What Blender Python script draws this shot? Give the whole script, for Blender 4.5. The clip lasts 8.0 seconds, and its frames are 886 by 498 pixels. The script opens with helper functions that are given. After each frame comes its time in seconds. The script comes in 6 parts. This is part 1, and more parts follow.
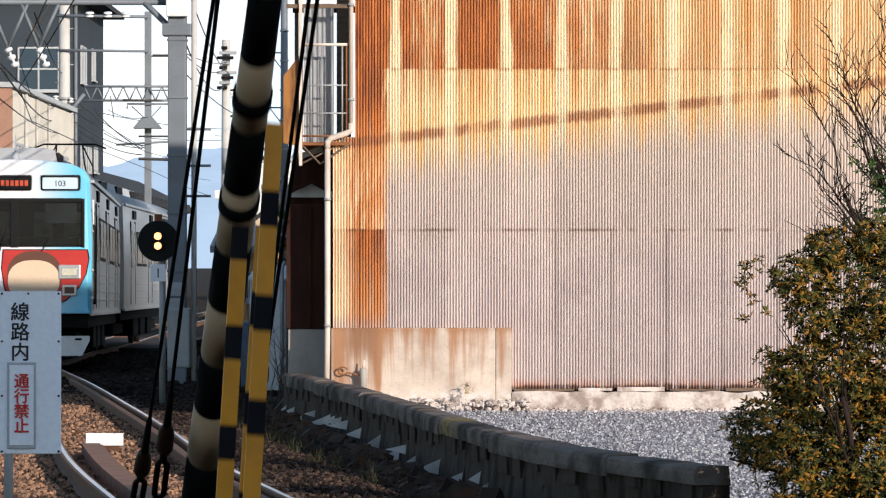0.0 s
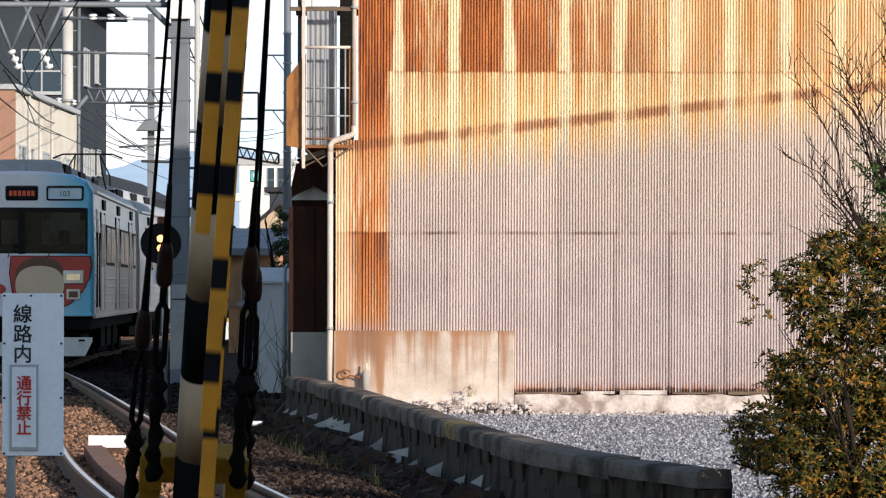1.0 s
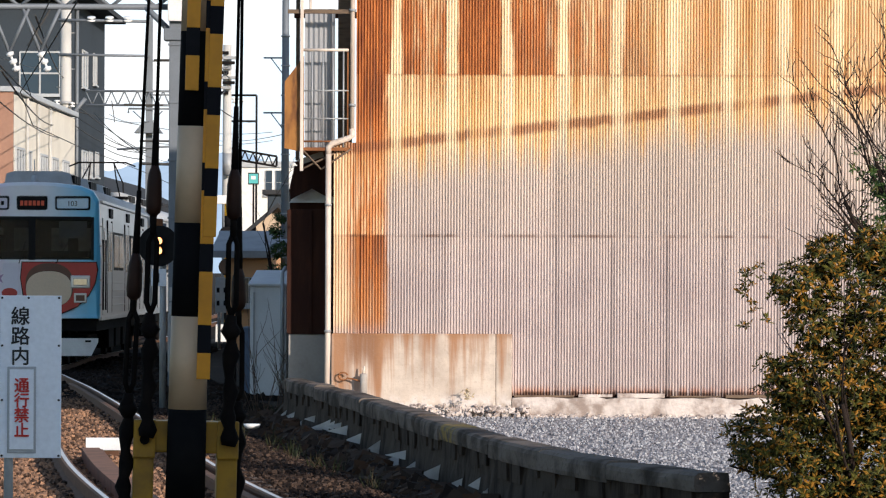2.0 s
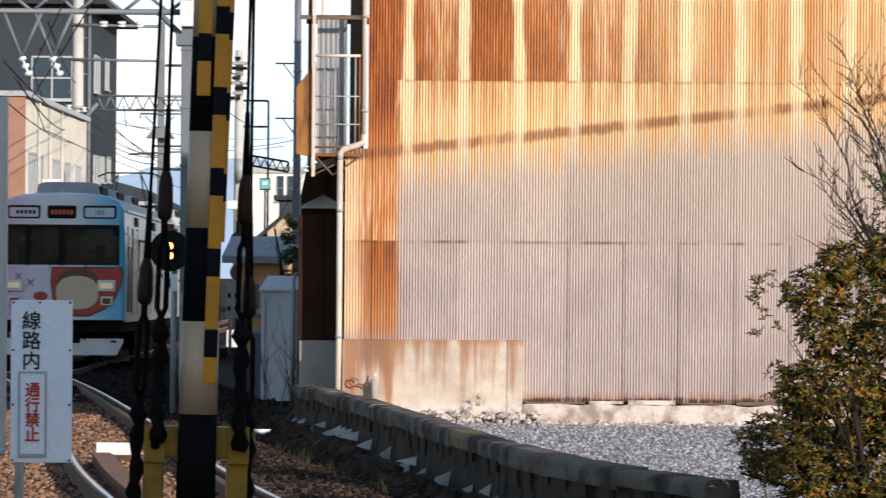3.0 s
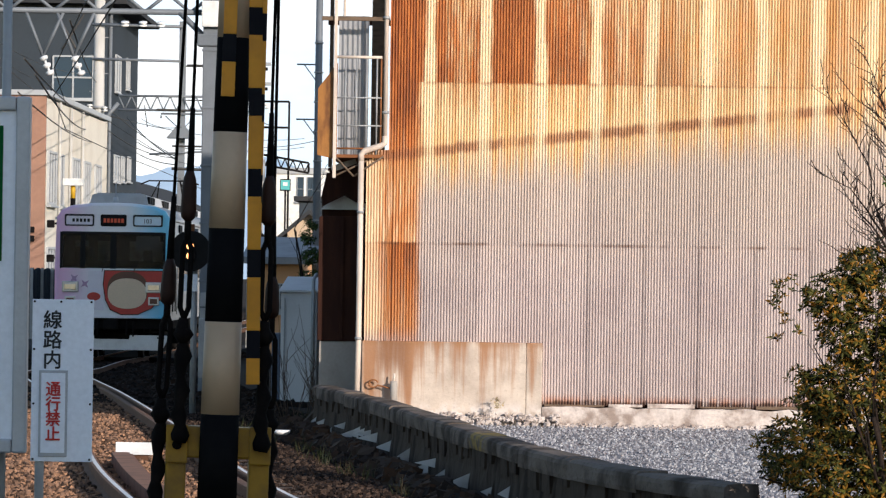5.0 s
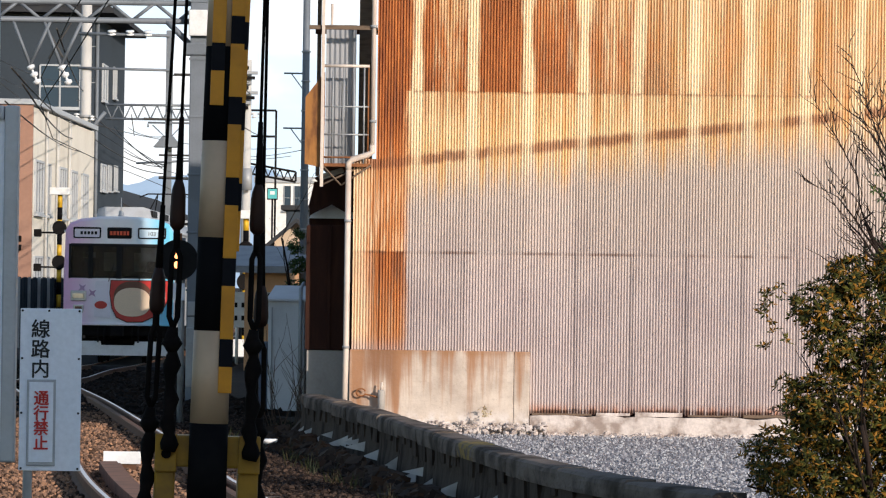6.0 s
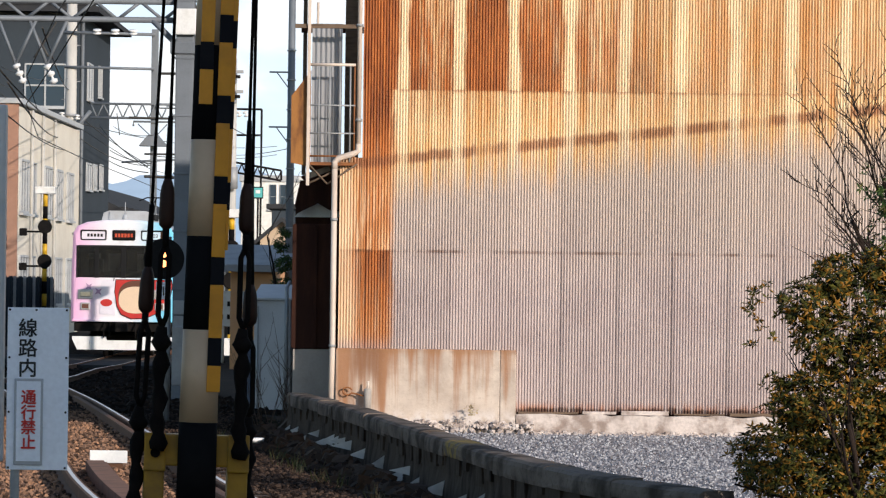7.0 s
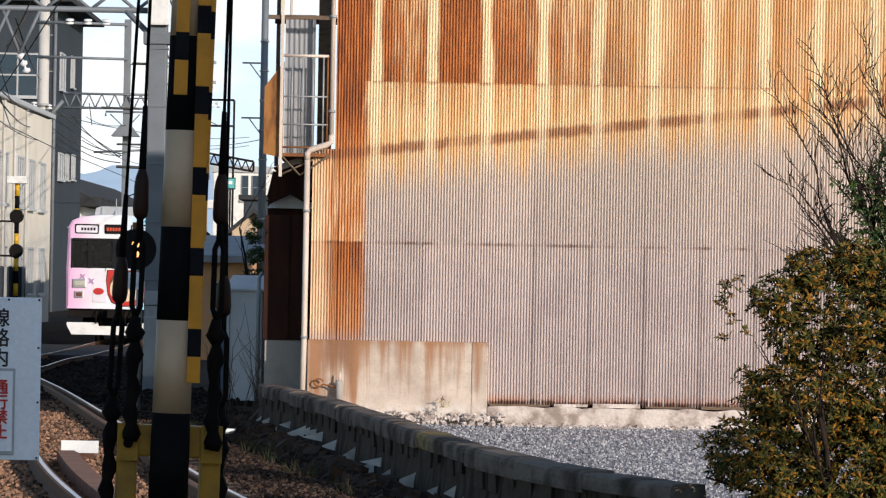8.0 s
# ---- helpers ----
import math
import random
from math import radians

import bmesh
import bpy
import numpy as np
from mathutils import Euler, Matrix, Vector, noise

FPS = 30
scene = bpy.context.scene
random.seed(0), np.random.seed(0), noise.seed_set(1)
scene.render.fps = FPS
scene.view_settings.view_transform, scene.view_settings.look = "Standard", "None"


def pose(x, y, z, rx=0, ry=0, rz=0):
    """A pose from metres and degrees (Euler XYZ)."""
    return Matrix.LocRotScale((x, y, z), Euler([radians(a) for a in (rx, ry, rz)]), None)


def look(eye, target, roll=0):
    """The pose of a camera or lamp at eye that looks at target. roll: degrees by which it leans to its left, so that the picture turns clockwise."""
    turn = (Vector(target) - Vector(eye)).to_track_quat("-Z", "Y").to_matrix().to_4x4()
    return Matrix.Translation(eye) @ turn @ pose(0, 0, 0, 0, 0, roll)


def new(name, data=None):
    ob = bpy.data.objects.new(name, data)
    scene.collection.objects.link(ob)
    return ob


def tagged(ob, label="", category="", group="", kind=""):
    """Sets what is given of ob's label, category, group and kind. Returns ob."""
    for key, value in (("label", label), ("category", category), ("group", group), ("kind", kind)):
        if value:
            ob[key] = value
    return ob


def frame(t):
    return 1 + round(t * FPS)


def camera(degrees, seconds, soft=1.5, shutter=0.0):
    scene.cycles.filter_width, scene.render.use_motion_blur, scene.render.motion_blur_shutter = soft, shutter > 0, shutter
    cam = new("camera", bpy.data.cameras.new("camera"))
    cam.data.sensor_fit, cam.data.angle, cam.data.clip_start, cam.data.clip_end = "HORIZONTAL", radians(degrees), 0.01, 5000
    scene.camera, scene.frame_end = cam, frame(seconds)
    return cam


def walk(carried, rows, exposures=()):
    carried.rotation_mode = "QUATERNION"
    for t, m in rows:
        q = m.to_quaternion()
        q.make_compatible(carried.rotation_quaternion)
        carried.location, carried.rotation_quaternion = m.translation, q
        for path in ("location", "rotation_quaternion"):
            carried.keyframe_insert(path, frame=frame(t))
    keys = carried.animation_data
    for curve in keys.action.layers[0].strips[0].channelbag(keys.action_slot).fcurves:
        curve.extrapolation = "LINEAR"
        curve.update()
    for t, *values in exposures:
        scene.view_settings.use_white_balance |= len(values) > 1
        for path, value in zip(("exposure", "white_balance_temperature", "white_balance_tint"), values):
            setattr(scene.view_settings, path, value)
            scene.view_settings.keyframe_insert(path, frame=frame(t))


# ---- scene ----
EYE = (0.0, 0.0, 1.85)
cam = camera(13.0, 8.0, soft=1.2, shutter=0.5)


def aim(turn, tilt, lean, sway=0.0):
    """A hand-held camera pose at the standpoint, which sways a few centimetres sideways."""
    return pose(EYE[0] + sway, EYE[1], EYE[2], 90 + tilt, 0, turn) @ pose(0, 0, 0, 0, 0, lean)


walk(cam, [
    (0.0, aim(0.000, 0.208, 0.0, 0.0)), (0.5, aim(0.076, 0.248, 0.04, 0.0)), (1.0, aim(0.040, 0.251, 0.115, 0.0)),
    (1.5, aim(0.032, 0.2745, 0.145, 0.0)), (1.7, aim(0.034, 0.277, 0.17, 0.0)), (2.8, aim(0.012, 0.375, 0.4, 0.0)),
    (3.0, aim(0.176, 0.3835, 0.439, 0.0)), (3.2, aim(0.600, 0.34, 0.445, 0.0)), (3.5, aim(0.958, 0.289, 0.4525, 0.0)),
    (4.0, aim(1.114, 0.2116, 0.403, 0.0)), (4.5, aim(0.796, 0.262, 0.647, -0.005)), (5.0, aim(0.463, 0.41, 0.845, -0.0105)),
    (5.2, aim(0.385, 0.456, 0.84, -0.012)), (6.3, aim(0.268, 0.547, 0.8, -0.018)), (6.5, aim(0.260, 0.543, 0.795, -0.0195)),
    (7.0, aim(0.056, 0.525, 0.744, -0.027)), (7.5, aim(-0.196, 0.476, 1.138, -0.0315)), (8.0, aim(-0.363, 0.412, 1.047, -0.034)),
], exposures=[(0.0, 0.42), (3.0, 0.38), (5.0, 0.36), (6.5, 0.22), (8.0, 0.15)])

# ---- daylight ----
SUN_UP, SUN_SIDE = 17.0, 36.0  # elevation; turn of the sun to the right of straight behind the camera
world = bpy.data.worlds.new("sky")
scene.world = world
world.use_nodes = True
wn = world.node_tree.nodes
sky = wn.new("ShaderNodeTexSky")
sky.sky_type = "NISHITA"
sky.sun_disc = False
sky.sun_elevation = radians(SUN_UP)
sky.sun_rotation = radians(180 - SUN_SIDE)
sky.dust_density = 0.4
sky.ozone_density = 1.5
wn["Background"].inputs["Strength"].default_value = 0.14
world.node_tree.links.new(sky.outputs[0], wn["Background"].inputs["Color"])
sun_data = bpy.data.lights.new("sun", "SUN")
sun_data.energy, sun_data.angle, sun_data.color = 3.65, radians(0.6), (1.0, 0.882, 0.775)
sun = new("sun", sun_data)
s_dir = Vector((math.sin(radians(SUN_SIDE)) * math.cos(radians(SUN_UP)), -math.cos(radians(SUN_SIDE)) * math.cos(radians(SUN_UP)), math.sin(radians(SUN_UP))))
sun.matrix_world = look(s_dir * 60, (0, 0, 0))

# ---- materials ----


class Mat:
    """A small node builder for one procedural material."""

    def __init__(self, name, rough=0.8, metal=0.0, spec=0.4):
        self.m = bpy.data.materials.new(name)
        self.m.use_nodes = True
        self.t = self.m.node_tree
        self.b = self.t.nodes["Principled BSDF"]
        self.b.inputs["Roughness"].default_value = rough
        self.b.inputs["Metallic"].default_value = metal
        self.b.inputs["Specular IOR Level"].default_value = spec

    def n(self, kind, **kw):
        node = self.t.nodes.new("ShaderNode" + kind)
        for k, v in kw.items():
            if k == "operation":
                node.operation = v
            elif k == "blend":
                node.data_type, node.blend_type = "RGBA", v
            elif k == "feature":
                node.feature = v
        return node

    def put(self, sock, v):
        if isinstance(v, bpy.types.NodeSocket):
            self.t.links.new(v, sock)
        elif isinstance(v, (tuple, list)):
            sock.default_value = (*v, 1.0) if len(v) == 3 and sock.type == "RGBA" else v
        else:
            sock.default_value = v

    def math(self, op, a, b=0.0, clamp=False):
        node = self.n("Math", operation=op)
        node.use_clamp = clamp
        self.put(node.inputs[0], a)
        self.put(node.inputs[1], b)
        return node.outputs[0]

    def mix(self, f, a, b, blend="MIX"):
        node = self.n("Mix", blend=blend)
        self.put(node.inputs[0], f)
        self.put(node.inputs[6], a)
        self.put(node.inputs[7], b)
        return node.outputs[2]

    def ramp(self, f, lo, hi):
        node = self.n("MapRange")
        node.interpolation_type = "SMOOTHSTEP"
        self.put(node.inputs[0], f)
        node.inputs[1].default_value, node.inputs[2].default_value = lo, hi
        return node.outputs[0]

    def where(self, world=True):
        if world:
            return self.n("NewGeometry").outputs["Position"]
        return self.n("TexCoord").outputs["Object"]

    def scaled(self, vec, s):
        node = self.n("VectorMath", operation="MULTIPLY")
        self.put(node.inputs[0], vec)
        node.inputs[1].default_value = s if isinstance(s, tuple) else (s, s, s)
        return node.outputs[0]

    def noise(self, vec, scale=1.0, detail=4.0, rough=0.55):
        node = self.n("TexNoise")
        self.put(node.inputs["Vector"], self.scaled(vec, scale))
        node.inputs["Scale"].default_value = 1.0
        node.inputs["Detail"].default_value = detail
        node.inputs["Roughness"].default_value = rough
        return node.outputs[0]

    def xyz(self, vec):
        node = self.n("SeparateXYZ")
        self.put(node.inputs[0], vec)
        return node.outputs

    def chance(self):
        return self.n("ObjectInfo").outputs["Random"]

    def island(self):
        return self.n("NewGeometry").outputs["Random Per Island"]

    def bump(self, h, strength=0.4, dist=0.01):
        node = self.n("Bump")
        node.inputs["Strength"].default_value = strength
        node.inputs["Distance"].default_value = dist
        self.put(node.inputs["Height"], h)
        self.t.links.new(node.outputs[0], self.b.inputs["Normal"])

    def color(self, v):
        self.put(self.b.inputs["Base Color"], v)
        return self.m


def worn(name, base, dirt, amount=0.5, scale=3.0, rough=0.75, metal=0.0, bump=0.25, grain=40.0, vary=0.12, world=True, stretch=(1, 1, 1), spec=0.4):
    """Paint, stone or wood: a base colour, patches of dirt at two scales, a grain and slight relief."""
    k = Mat(name, rough, metal, spec)
    p = k.scaled(k.where(world), stretch)
    big, fine = k.noise(p, scale, 5), k.noise(p, grain, 3)
    patch = k.math("MULTIPLY", k.ramp(big, 0.42, 0.68), amount)
    c = k.mix(patch, base, dirt)
    tone = k.math("ADD", k.math("MULTIPLY", fine, 2 * vary), 1.0 - vary)
    tint = k.n("CombineXYZ")
    for i in range(3):
        k.put(tint.inputs[i], tone)
    c = k.mix(1.0, c, tint.outputs[0], "MULTIPLY")
    if bump:
        k.bump(k.math("ADD", fine, big), bump, 0.006)
    return k.color(c)


def rusty_sheet():
    """Corrugated iron: faded pink-grey paint below, bleached cream and orange rust above, rust tears from the joints."""
    k = Mat("corrugated_iron", 0.72, 0.0, 0.3)
    p = k.where()
    x, y, z = k.xyz(p)
    streak = k.noise(p, (13.0, 1.0, 0.55), 5, 0.6)
    streak2 = k.noise(p, (26.0, 1.0, 1.6), 4, 0.6)
    cloud = k.noise(p, (1.3, 1.0, 1.1), 5, 0.6)
    speck = k.noise(p, 34.0, 3)
    lift = k.math("SUBTRACT", z, k.math("ADD", k.math("MULTIPLY", x, 0.115), 3.40))  # height over the old roof line
    jag = k.math("ADD", lift, k.math("MULTIPLY", k.math("SUBTRACT", streak, 0.5), 0.62))
    above = k.ramp(jag, -0.62, 0.16)
    pale = k.mix(k.ramp(k.math("ADD", cloud, k.math("MULTIPLY", streak2, 0.5)), 0.55, 0.95), (0.45, 0.372, 0.355), (0.535, 0.455, 0.430))
    pale = k.mix(k.math("MULTIPLY", k.ramp(k.math("ADD", z, k.math("MULTIPLY", k.math("SUBTRACT", cloud, 0.5), 0.8)), 1.5, 3.3), 0.75), pale, (0.585, 0.490, 0.410))
    # pale strips where the sheets lap, and the yellowed zone between them
    lap = k.math("ABSOLUTE", k.math("SUBTRACT", k.math("FRACT", k.math("DIVIDE", k.math("ADD", x, 0.628 + 0.655 * 4 - 0.065), 0.655)), 0.5))
    wander = k.math("MULTIPLY", k.math("SUBTRACT", k.noise(p, (9.0, 1.0, 1.1), 4), 0.5), 0.26)
    strip = k.math("MULTIPLY", k.ramp(k.math("ADD", lap, wander), 0.345, 0.44), k.ramp(k.math("ADD", streak, k.math("MULTIPLY", cloud, 0.5)), 0.42, 0.66))
    yellow = k.mix(k.ramp(k.math("ADD", streak, k.math("MULTIPLY", cloud, 0.4)), 0.52, 0.90), (0.83, 0.635, 0.395), (0.72, 0.430, 0.180))
    cream = k.mix(k.math("MULTIPLY", strip, 0.80), yellow, (0.87, 0.72, 0.50))
    c = k.mix(above, pale, cream)
    top = k.math("GREATER_THAN", z, 4.150)
    inner = k.math("SUBTRACT", 1.0, strip)
    # the top course: each sheet rusted to its own degree, sharpest at its lower edge
    column = k.noise(p, (1.53, 1.0, 0.05), 1)
    fade = k.math("ADD", k.math("MULTIPLY", k.math("SUBTRACT", z, 4.165), -0.10), k.math("ADD", column, k.math("MULTIPLY", k.ramp(x, 1.7, 0.3), 0.16)))
    part_rust = k.ramp(k.math("ADD", fade, k.math("MULTIPLY", k.math("SUBTRACT", streak2, 0.5), 0.9)), 0.28, 0.58)
    bleached = k.math("SUBTRACT", 1.0, k.math("MULTIPLY", k.ramp(k.math("ADD", x, k.math("MULTIPLY", cloud, 2.0)), 1.4, 4.6), 0.66))
    tops = k.math("MULTIPLY", bleached, k.math("MULTIPLY", k.math("MULTIPLY", inner, top), k.math("ADD", k.math("MULTIPLY", part_rust, 0.84), 0.12)))
    # below it rust hangs in a fringe from the lap and thins out downwards
    fringe = k.math("MULTIPLY", k.ramp(z, 3.55, 4.16), k.ramp(k.math("ADD", streak, k.math("MULTIPLY", streak2, 0.5)), 0.62, 0.92))
    warm_left = k.ramp(k.math("ADD", x, k.math("MULTIPLY", cloud, 1.0)), 1.6, -0.2)
    mid_zone = k.math("MULTIPLY", k.math("MULTIPLY", k.ramp(lift, -0.05, 0.2), inner), k.math("MULTIPLY", fringe, k.math("ADD", 0.35, k.math("MULTIPLY", warm_left, 0.5))))
    left_edge = k.ramp(k.math("ADD", x, k.math("MULTIPLY", k.math("SUBTRACT", streak2, 0.5), 0.30)), -0.62, -0.74)
    core = k.ramp(k.math("ADD", x, k.math("MULTIPLY", k.math("SUBTRACT", streak, 0.5), 0.25)), -1.20, -0.98)
    sag = k.math("ADD", z, k.math("MULTIPLY", k.math("SUBTRACT", streak2, 0.5), 0.9))
    upper = k.ramp(sag, 2.75, 3.75)
    lower = k.math("MULTIPLY", k.ramp(z, 2.262, 2.240), k.math("ADD", 0.38, k.math("MULTIPLY", k.ramp(sag, 1.25, 2.10), 0.60)))
    left = k.math("MULTIPLY", left_edge, k.math("MULTIPLY", k.math("ADD", 0.22, k.math("MULTIPLY", core, 0.72)), k.math("MAXIMUM", k.math("MAXIMUM", upper, lower), k.math("MULTIPLY", k.ramp(streak2, 0.42, 0.62), 0.34))))
    ragged = k.math("ADD", lift, k.math("MULTIPLY", k.math("SUBTRACT", streak2, 0.5), 0.14))
    patchy = k.math("SUBTRACT", 1.0, k.math("MULTIPLY", strip, 0.72))
    line = k.math("MULTIPLY", k.math("MULTIPLY", k.ramp(k.math("ABSOLUTE", ragged), 0.092, 0.026), patchy), k.ramp(k.noise(p, (1.7, 1.0, 0.4), 3), 0.28, 0.50))
    drip = k.math("MULTIPLY", k.math("MULTIPLY", k.ramp(jag, -0.55, -0.05), k.ramp(lift, 0.06, 0.0)), k.math("MULTIPLY", patchy, k.ramp(streak, 0.36, 0.60)))
    tear = k.math("MULTIPLY", k.ramp(k.math("ABSOLUTE", k.math("SUBTRACT", z, k.math("ADD", 2.236, k.math("MULTIPLY", streak2, 0.014)))), 0.026, 0.006), k.ramp(k.noise(p, (2.6, 1.0, 0.6), 4), 0.40, 0.62))
    edge_rust = k.math("MULTIPLY", k.math("MULTIPLY", k.ramp(z, 4.105, 4.148), k.ramp(z, 4.17, 4.15)), k.ramp(streak, 0.34, 0.55))
    under = k.math("MULTIPLY", k.math("MULTIPLY", k.ramp(z, 1.95, 2.23), k.ramp(z, 2.26, 2.24)), k.ramp(streak2, 0.50, 0.72))
    foot = k.math("MULTIPLY", k.ramp(k.math("ADD", z, k.math("MULTIPLY", k.math("SUBTRACT", streak, 0.5), 0.25)), 0.52, 0.38), k.ramp(streak, 0.36, 0.56))
    rust = k.math("MAXIMUM", k.math("MAXIMUM", tops, k.math("MAXIMUM", mid_zone, k.math("MULTIPLY", edge_rust, 0.5))), k.math("MAXIMUM", left, k.math("MAXIMUM", k.math("MULTIPLY", under, 0.10), k.math("MULTIPLY", foot, 0.75))))
    tone = k.mix(k.ramp(k.math("ADD", streak2, k.math("MULTIPLY", cloud, 0.5)), 0.55, 0.95), (0.22, 0.060, 0.021), (0.52, 0.180, 0.050))
    c = k.mix(k.math("MULTIPLY", left_edge, k.ramp(z, 1.0, 1.3)), c, k.mix(k.ramp(k.math("ADD", k.math("MULTIPLY", core, 0.25), streak2), 0.48, 0.82), (0.80, 0.60, 0.40), (0.60, 0.275, 0.105)))
    c = k.mix(k.math("MULTIPLY", drip, 0.50), c, (0.76, 0.46, 0.19))
    c = k.mix(rust, c, tone)
    c = k.mix(k.math("MULTIPLY", line, 0.72), c, (0.30, 0.118, 0.062))
    c = k.mix(k.math("MULTIPLY", tear, 0.70), c, (0.17, 0.085, 0.055))
    gnawed = k.math("MULTIPLY", k.ramp(k.math("ADD", z, k.math("MULTIPLY", k.math("SUBTRACT", k.noise(p, (7.0, 1.0, 1.0), 4), 0.5), 0.12)), 0.425, 0.385), k.ramp(streak, 0.30, 0.50))
    c = k.mix(k.math("MULTIPLY", gnawed, 0.85), c, (0.060, 0.032, 0.024))
    # dark lap seams of the lowest course
    seam_at = k.math("ABSOLUTE", k.math("SUBTRACT", k.math("FRACT", k.math("ADD", k.math("DIVIDE", k.math("ADD", x, 0.628 + 0.655 * 4), 0.655), 0.5)), 0.5))
    seam = k.math("MULTIPLY", k.math("MULTIPLY", k.ramp(seam_at, 0.022, 0.008), k.ramp(z, 2.24, 2.2)), k.ramp(x, 0.9, 1.6))
    c = k.mix(k.math("MULTIPLY", seam, 0.6), c, (0.16, 0.135, 0.135))
    c = k.mix(k.math("MULTIPLY", k.ramp(speck, 0.62, 0.75), 0.14), c, (0.25, 0.10, 0.05))
    sheet = k.math("ADD", 0.93, k.math("MULTIPLY", k.chance(), 0.12))
    tint = k.n("CombineXYZ")
    for i in range(3):
        k.put(tint.inputs[i], sheet)
    c = k.mix(1.0, c, tint.outputs[0], "MULTIPLY")
    k.bump(k.math("ADD", speck, rust), 0.25, 0.003)
    return k.color(c)


IRON = rusty_sheet()
IRON_BACK = worn("dark_brown_sheet_iron", (0.036, 0.016, 0.012), (0.075, 0.030, 0.018), 0.6, 2.5, 0.85, stretch=(3, 3, 0.6), spec=0.1)
CONCRETE = worn("old_concrete", (0.36, 0.33, 0.30), (0.20, 0.17, 0.14), 0.7, 1.6, 0.9, bump=0.5, grain=30)
def stained_concrete():
    """Pale plaster-grey concrete with rust tears that run down from its top edge."""
    k = Mat("rust_streaked_concrete", 0.9, 0.0, 0.3)
    p = k.where()
    x, y, z = k.xyz(p)
    tears = k.noise(p, (7.0, 1.0, 0.35), 5, 0.6)
    thin = k.noise(p, (24.0, 1.0, 0.9), 4, 0.6)
    cloud = k.noise(p, 2.6, 5)
    grain = k.noise(p, 30, 4)
    reach = k.math("ADD", k.math("MULTIPLY", z, 0.22), k.math("ADD", tears, k.math("MULTIPLY", thin, 0.25)))
    at_left = k.ramp(x, -0.45, -1.0)
    rust = k.ramp(k.math("ADD", reach, k.math("MULTIPLY", at_left, 0.14)), 0.74, 1.00)
    c = k.mix(k.ramp(cloud, 0.35, 0.65), (0.62, 0.53, 0.45), (0.44, 0.36, 0.30))
    c = k.mix(k.math("MULTIPLY", k.ramp(z, 0.42, 0.26), k.ramp(k.noise(p, 6.0, 4), 0.40, 0.60)), c, (0.66, 0.60, 0.56))
    c = k.mix(k.math("MULTIPLY", rust, 0.85), c, (0.32, 0.14, 0.055))
    c = k.mix(k.math("MULTIPLY", k.ramp(k.math("ADD", z, k.math("MULTIPLY", tears, 0.25)), 1.12, 1.22), 0.45), c, (0.30, 0.14, 0.06))
    pool = k.math("MULTIPLY", k.ramp(x, -0.70, -0.86), k.math("MULTIPLY", k.ramp(x, -1.22, -1.06), k.ramp(k.math("ADD", z, k.math("MULTIPLY", tears, 0.9)), 0.95, 1.30)))
    c = k.mix(k.math("MULTIPLY", pool, 0.75), c, (0.22, 0.105, 0.055))
    c = k.mix(k.math("MULTIPLY", k.ramp(grain, 0.55, 0.7), 0.3), c, (0.30, 0.22, 0.17))
    k.bump(k.math("ADD", grain, cloud), 0.5, 0.008)
    return k.color(c)


STAINED = stained_concrete()
FOOTING = worn("crumbling_concrete", (0.60, 0.53, 0.49), (0.24, 0.18, 0.15), 0.85, 5, 0.95, bump=0.9, grain=26, vary=0.25)
PIPE = worn("cream_plastic_pipe", (0.66, 0.56, 0.48), (0.45, 0.34, 0.27), 0.5, 4, 0.45, bump=0.05, stretch=(1, 1, 0.4))
RUST = worn("rusted_steel", (0.26, 0.10, 0.035), (0.12, 0.045, 0.022), 0.8, 6, 0.85, bump=0.5)
RUST_LIGHT = worn("orange_rust_panel", (0.55, 0.26, 0.07), (0.24, 0.09, 0.035), 0.8, 3.5, 0.85, bump=0.3)
GREY_IRON = worn("grey_galvanised_sheet", (0.86, 0.88, 0.90), (0.66, 0.66, 0.66), 0.5, 2, 0.6, 0.0, stretch=(2, 2, 0.5))
STEEL = worn("grey_galvanised_steel", (0.36, 0.37, 0.38), (0.25, 0.25, 0.25), 0.5, 3, 0.6, 0.3)
WHITE_PAINT = worn("white_paint", (0.78, 0.78, 0.76), (0.55, 0.53, 0.50), 0.4, 4, 0.5, bump=0.08)
OLD_WOOD = worn("weathered_timber", (0.16, 0.11, 0.075), (0.08, 0.055, 0.04), 0.7, 5, 0.9, bump=0.5, stretch=(1, 1, 6))

# ---- mesh kit ----


def mesh_of(bm, name, material, smooth=False):
    me = bpy.data.meshes.new(name)
    bm.normal_update()
    bm.to_mesh(me)
    bm.free()
    for mat in (material if isinstance(material, (list, tuple)) else [material]):
        me.materials.append(mat)
    if smooth:
        for f in me.polygons:
            f.use_smooth = True
    return me


def part(name, bm, material, parent=None, label="", smooth=False, m=None):
    """Links a bmesh as one mesh object, under a thing or a part where one is given."""
    ob = new(name, mesh_of(bm, name, material, smooth))
    ob.parent = parent
    if m is not None:
        ob.matrix_basis = m
    if label:
        ob["label"] = label
    return ob


def empty(name, at=(0, 0, 0), turn=0.0):
    ob = new(name)
    ob.empty_display_size = 0.2
    ob.matrix_basis = pose(*at, 0, 0, turn)
    return ob


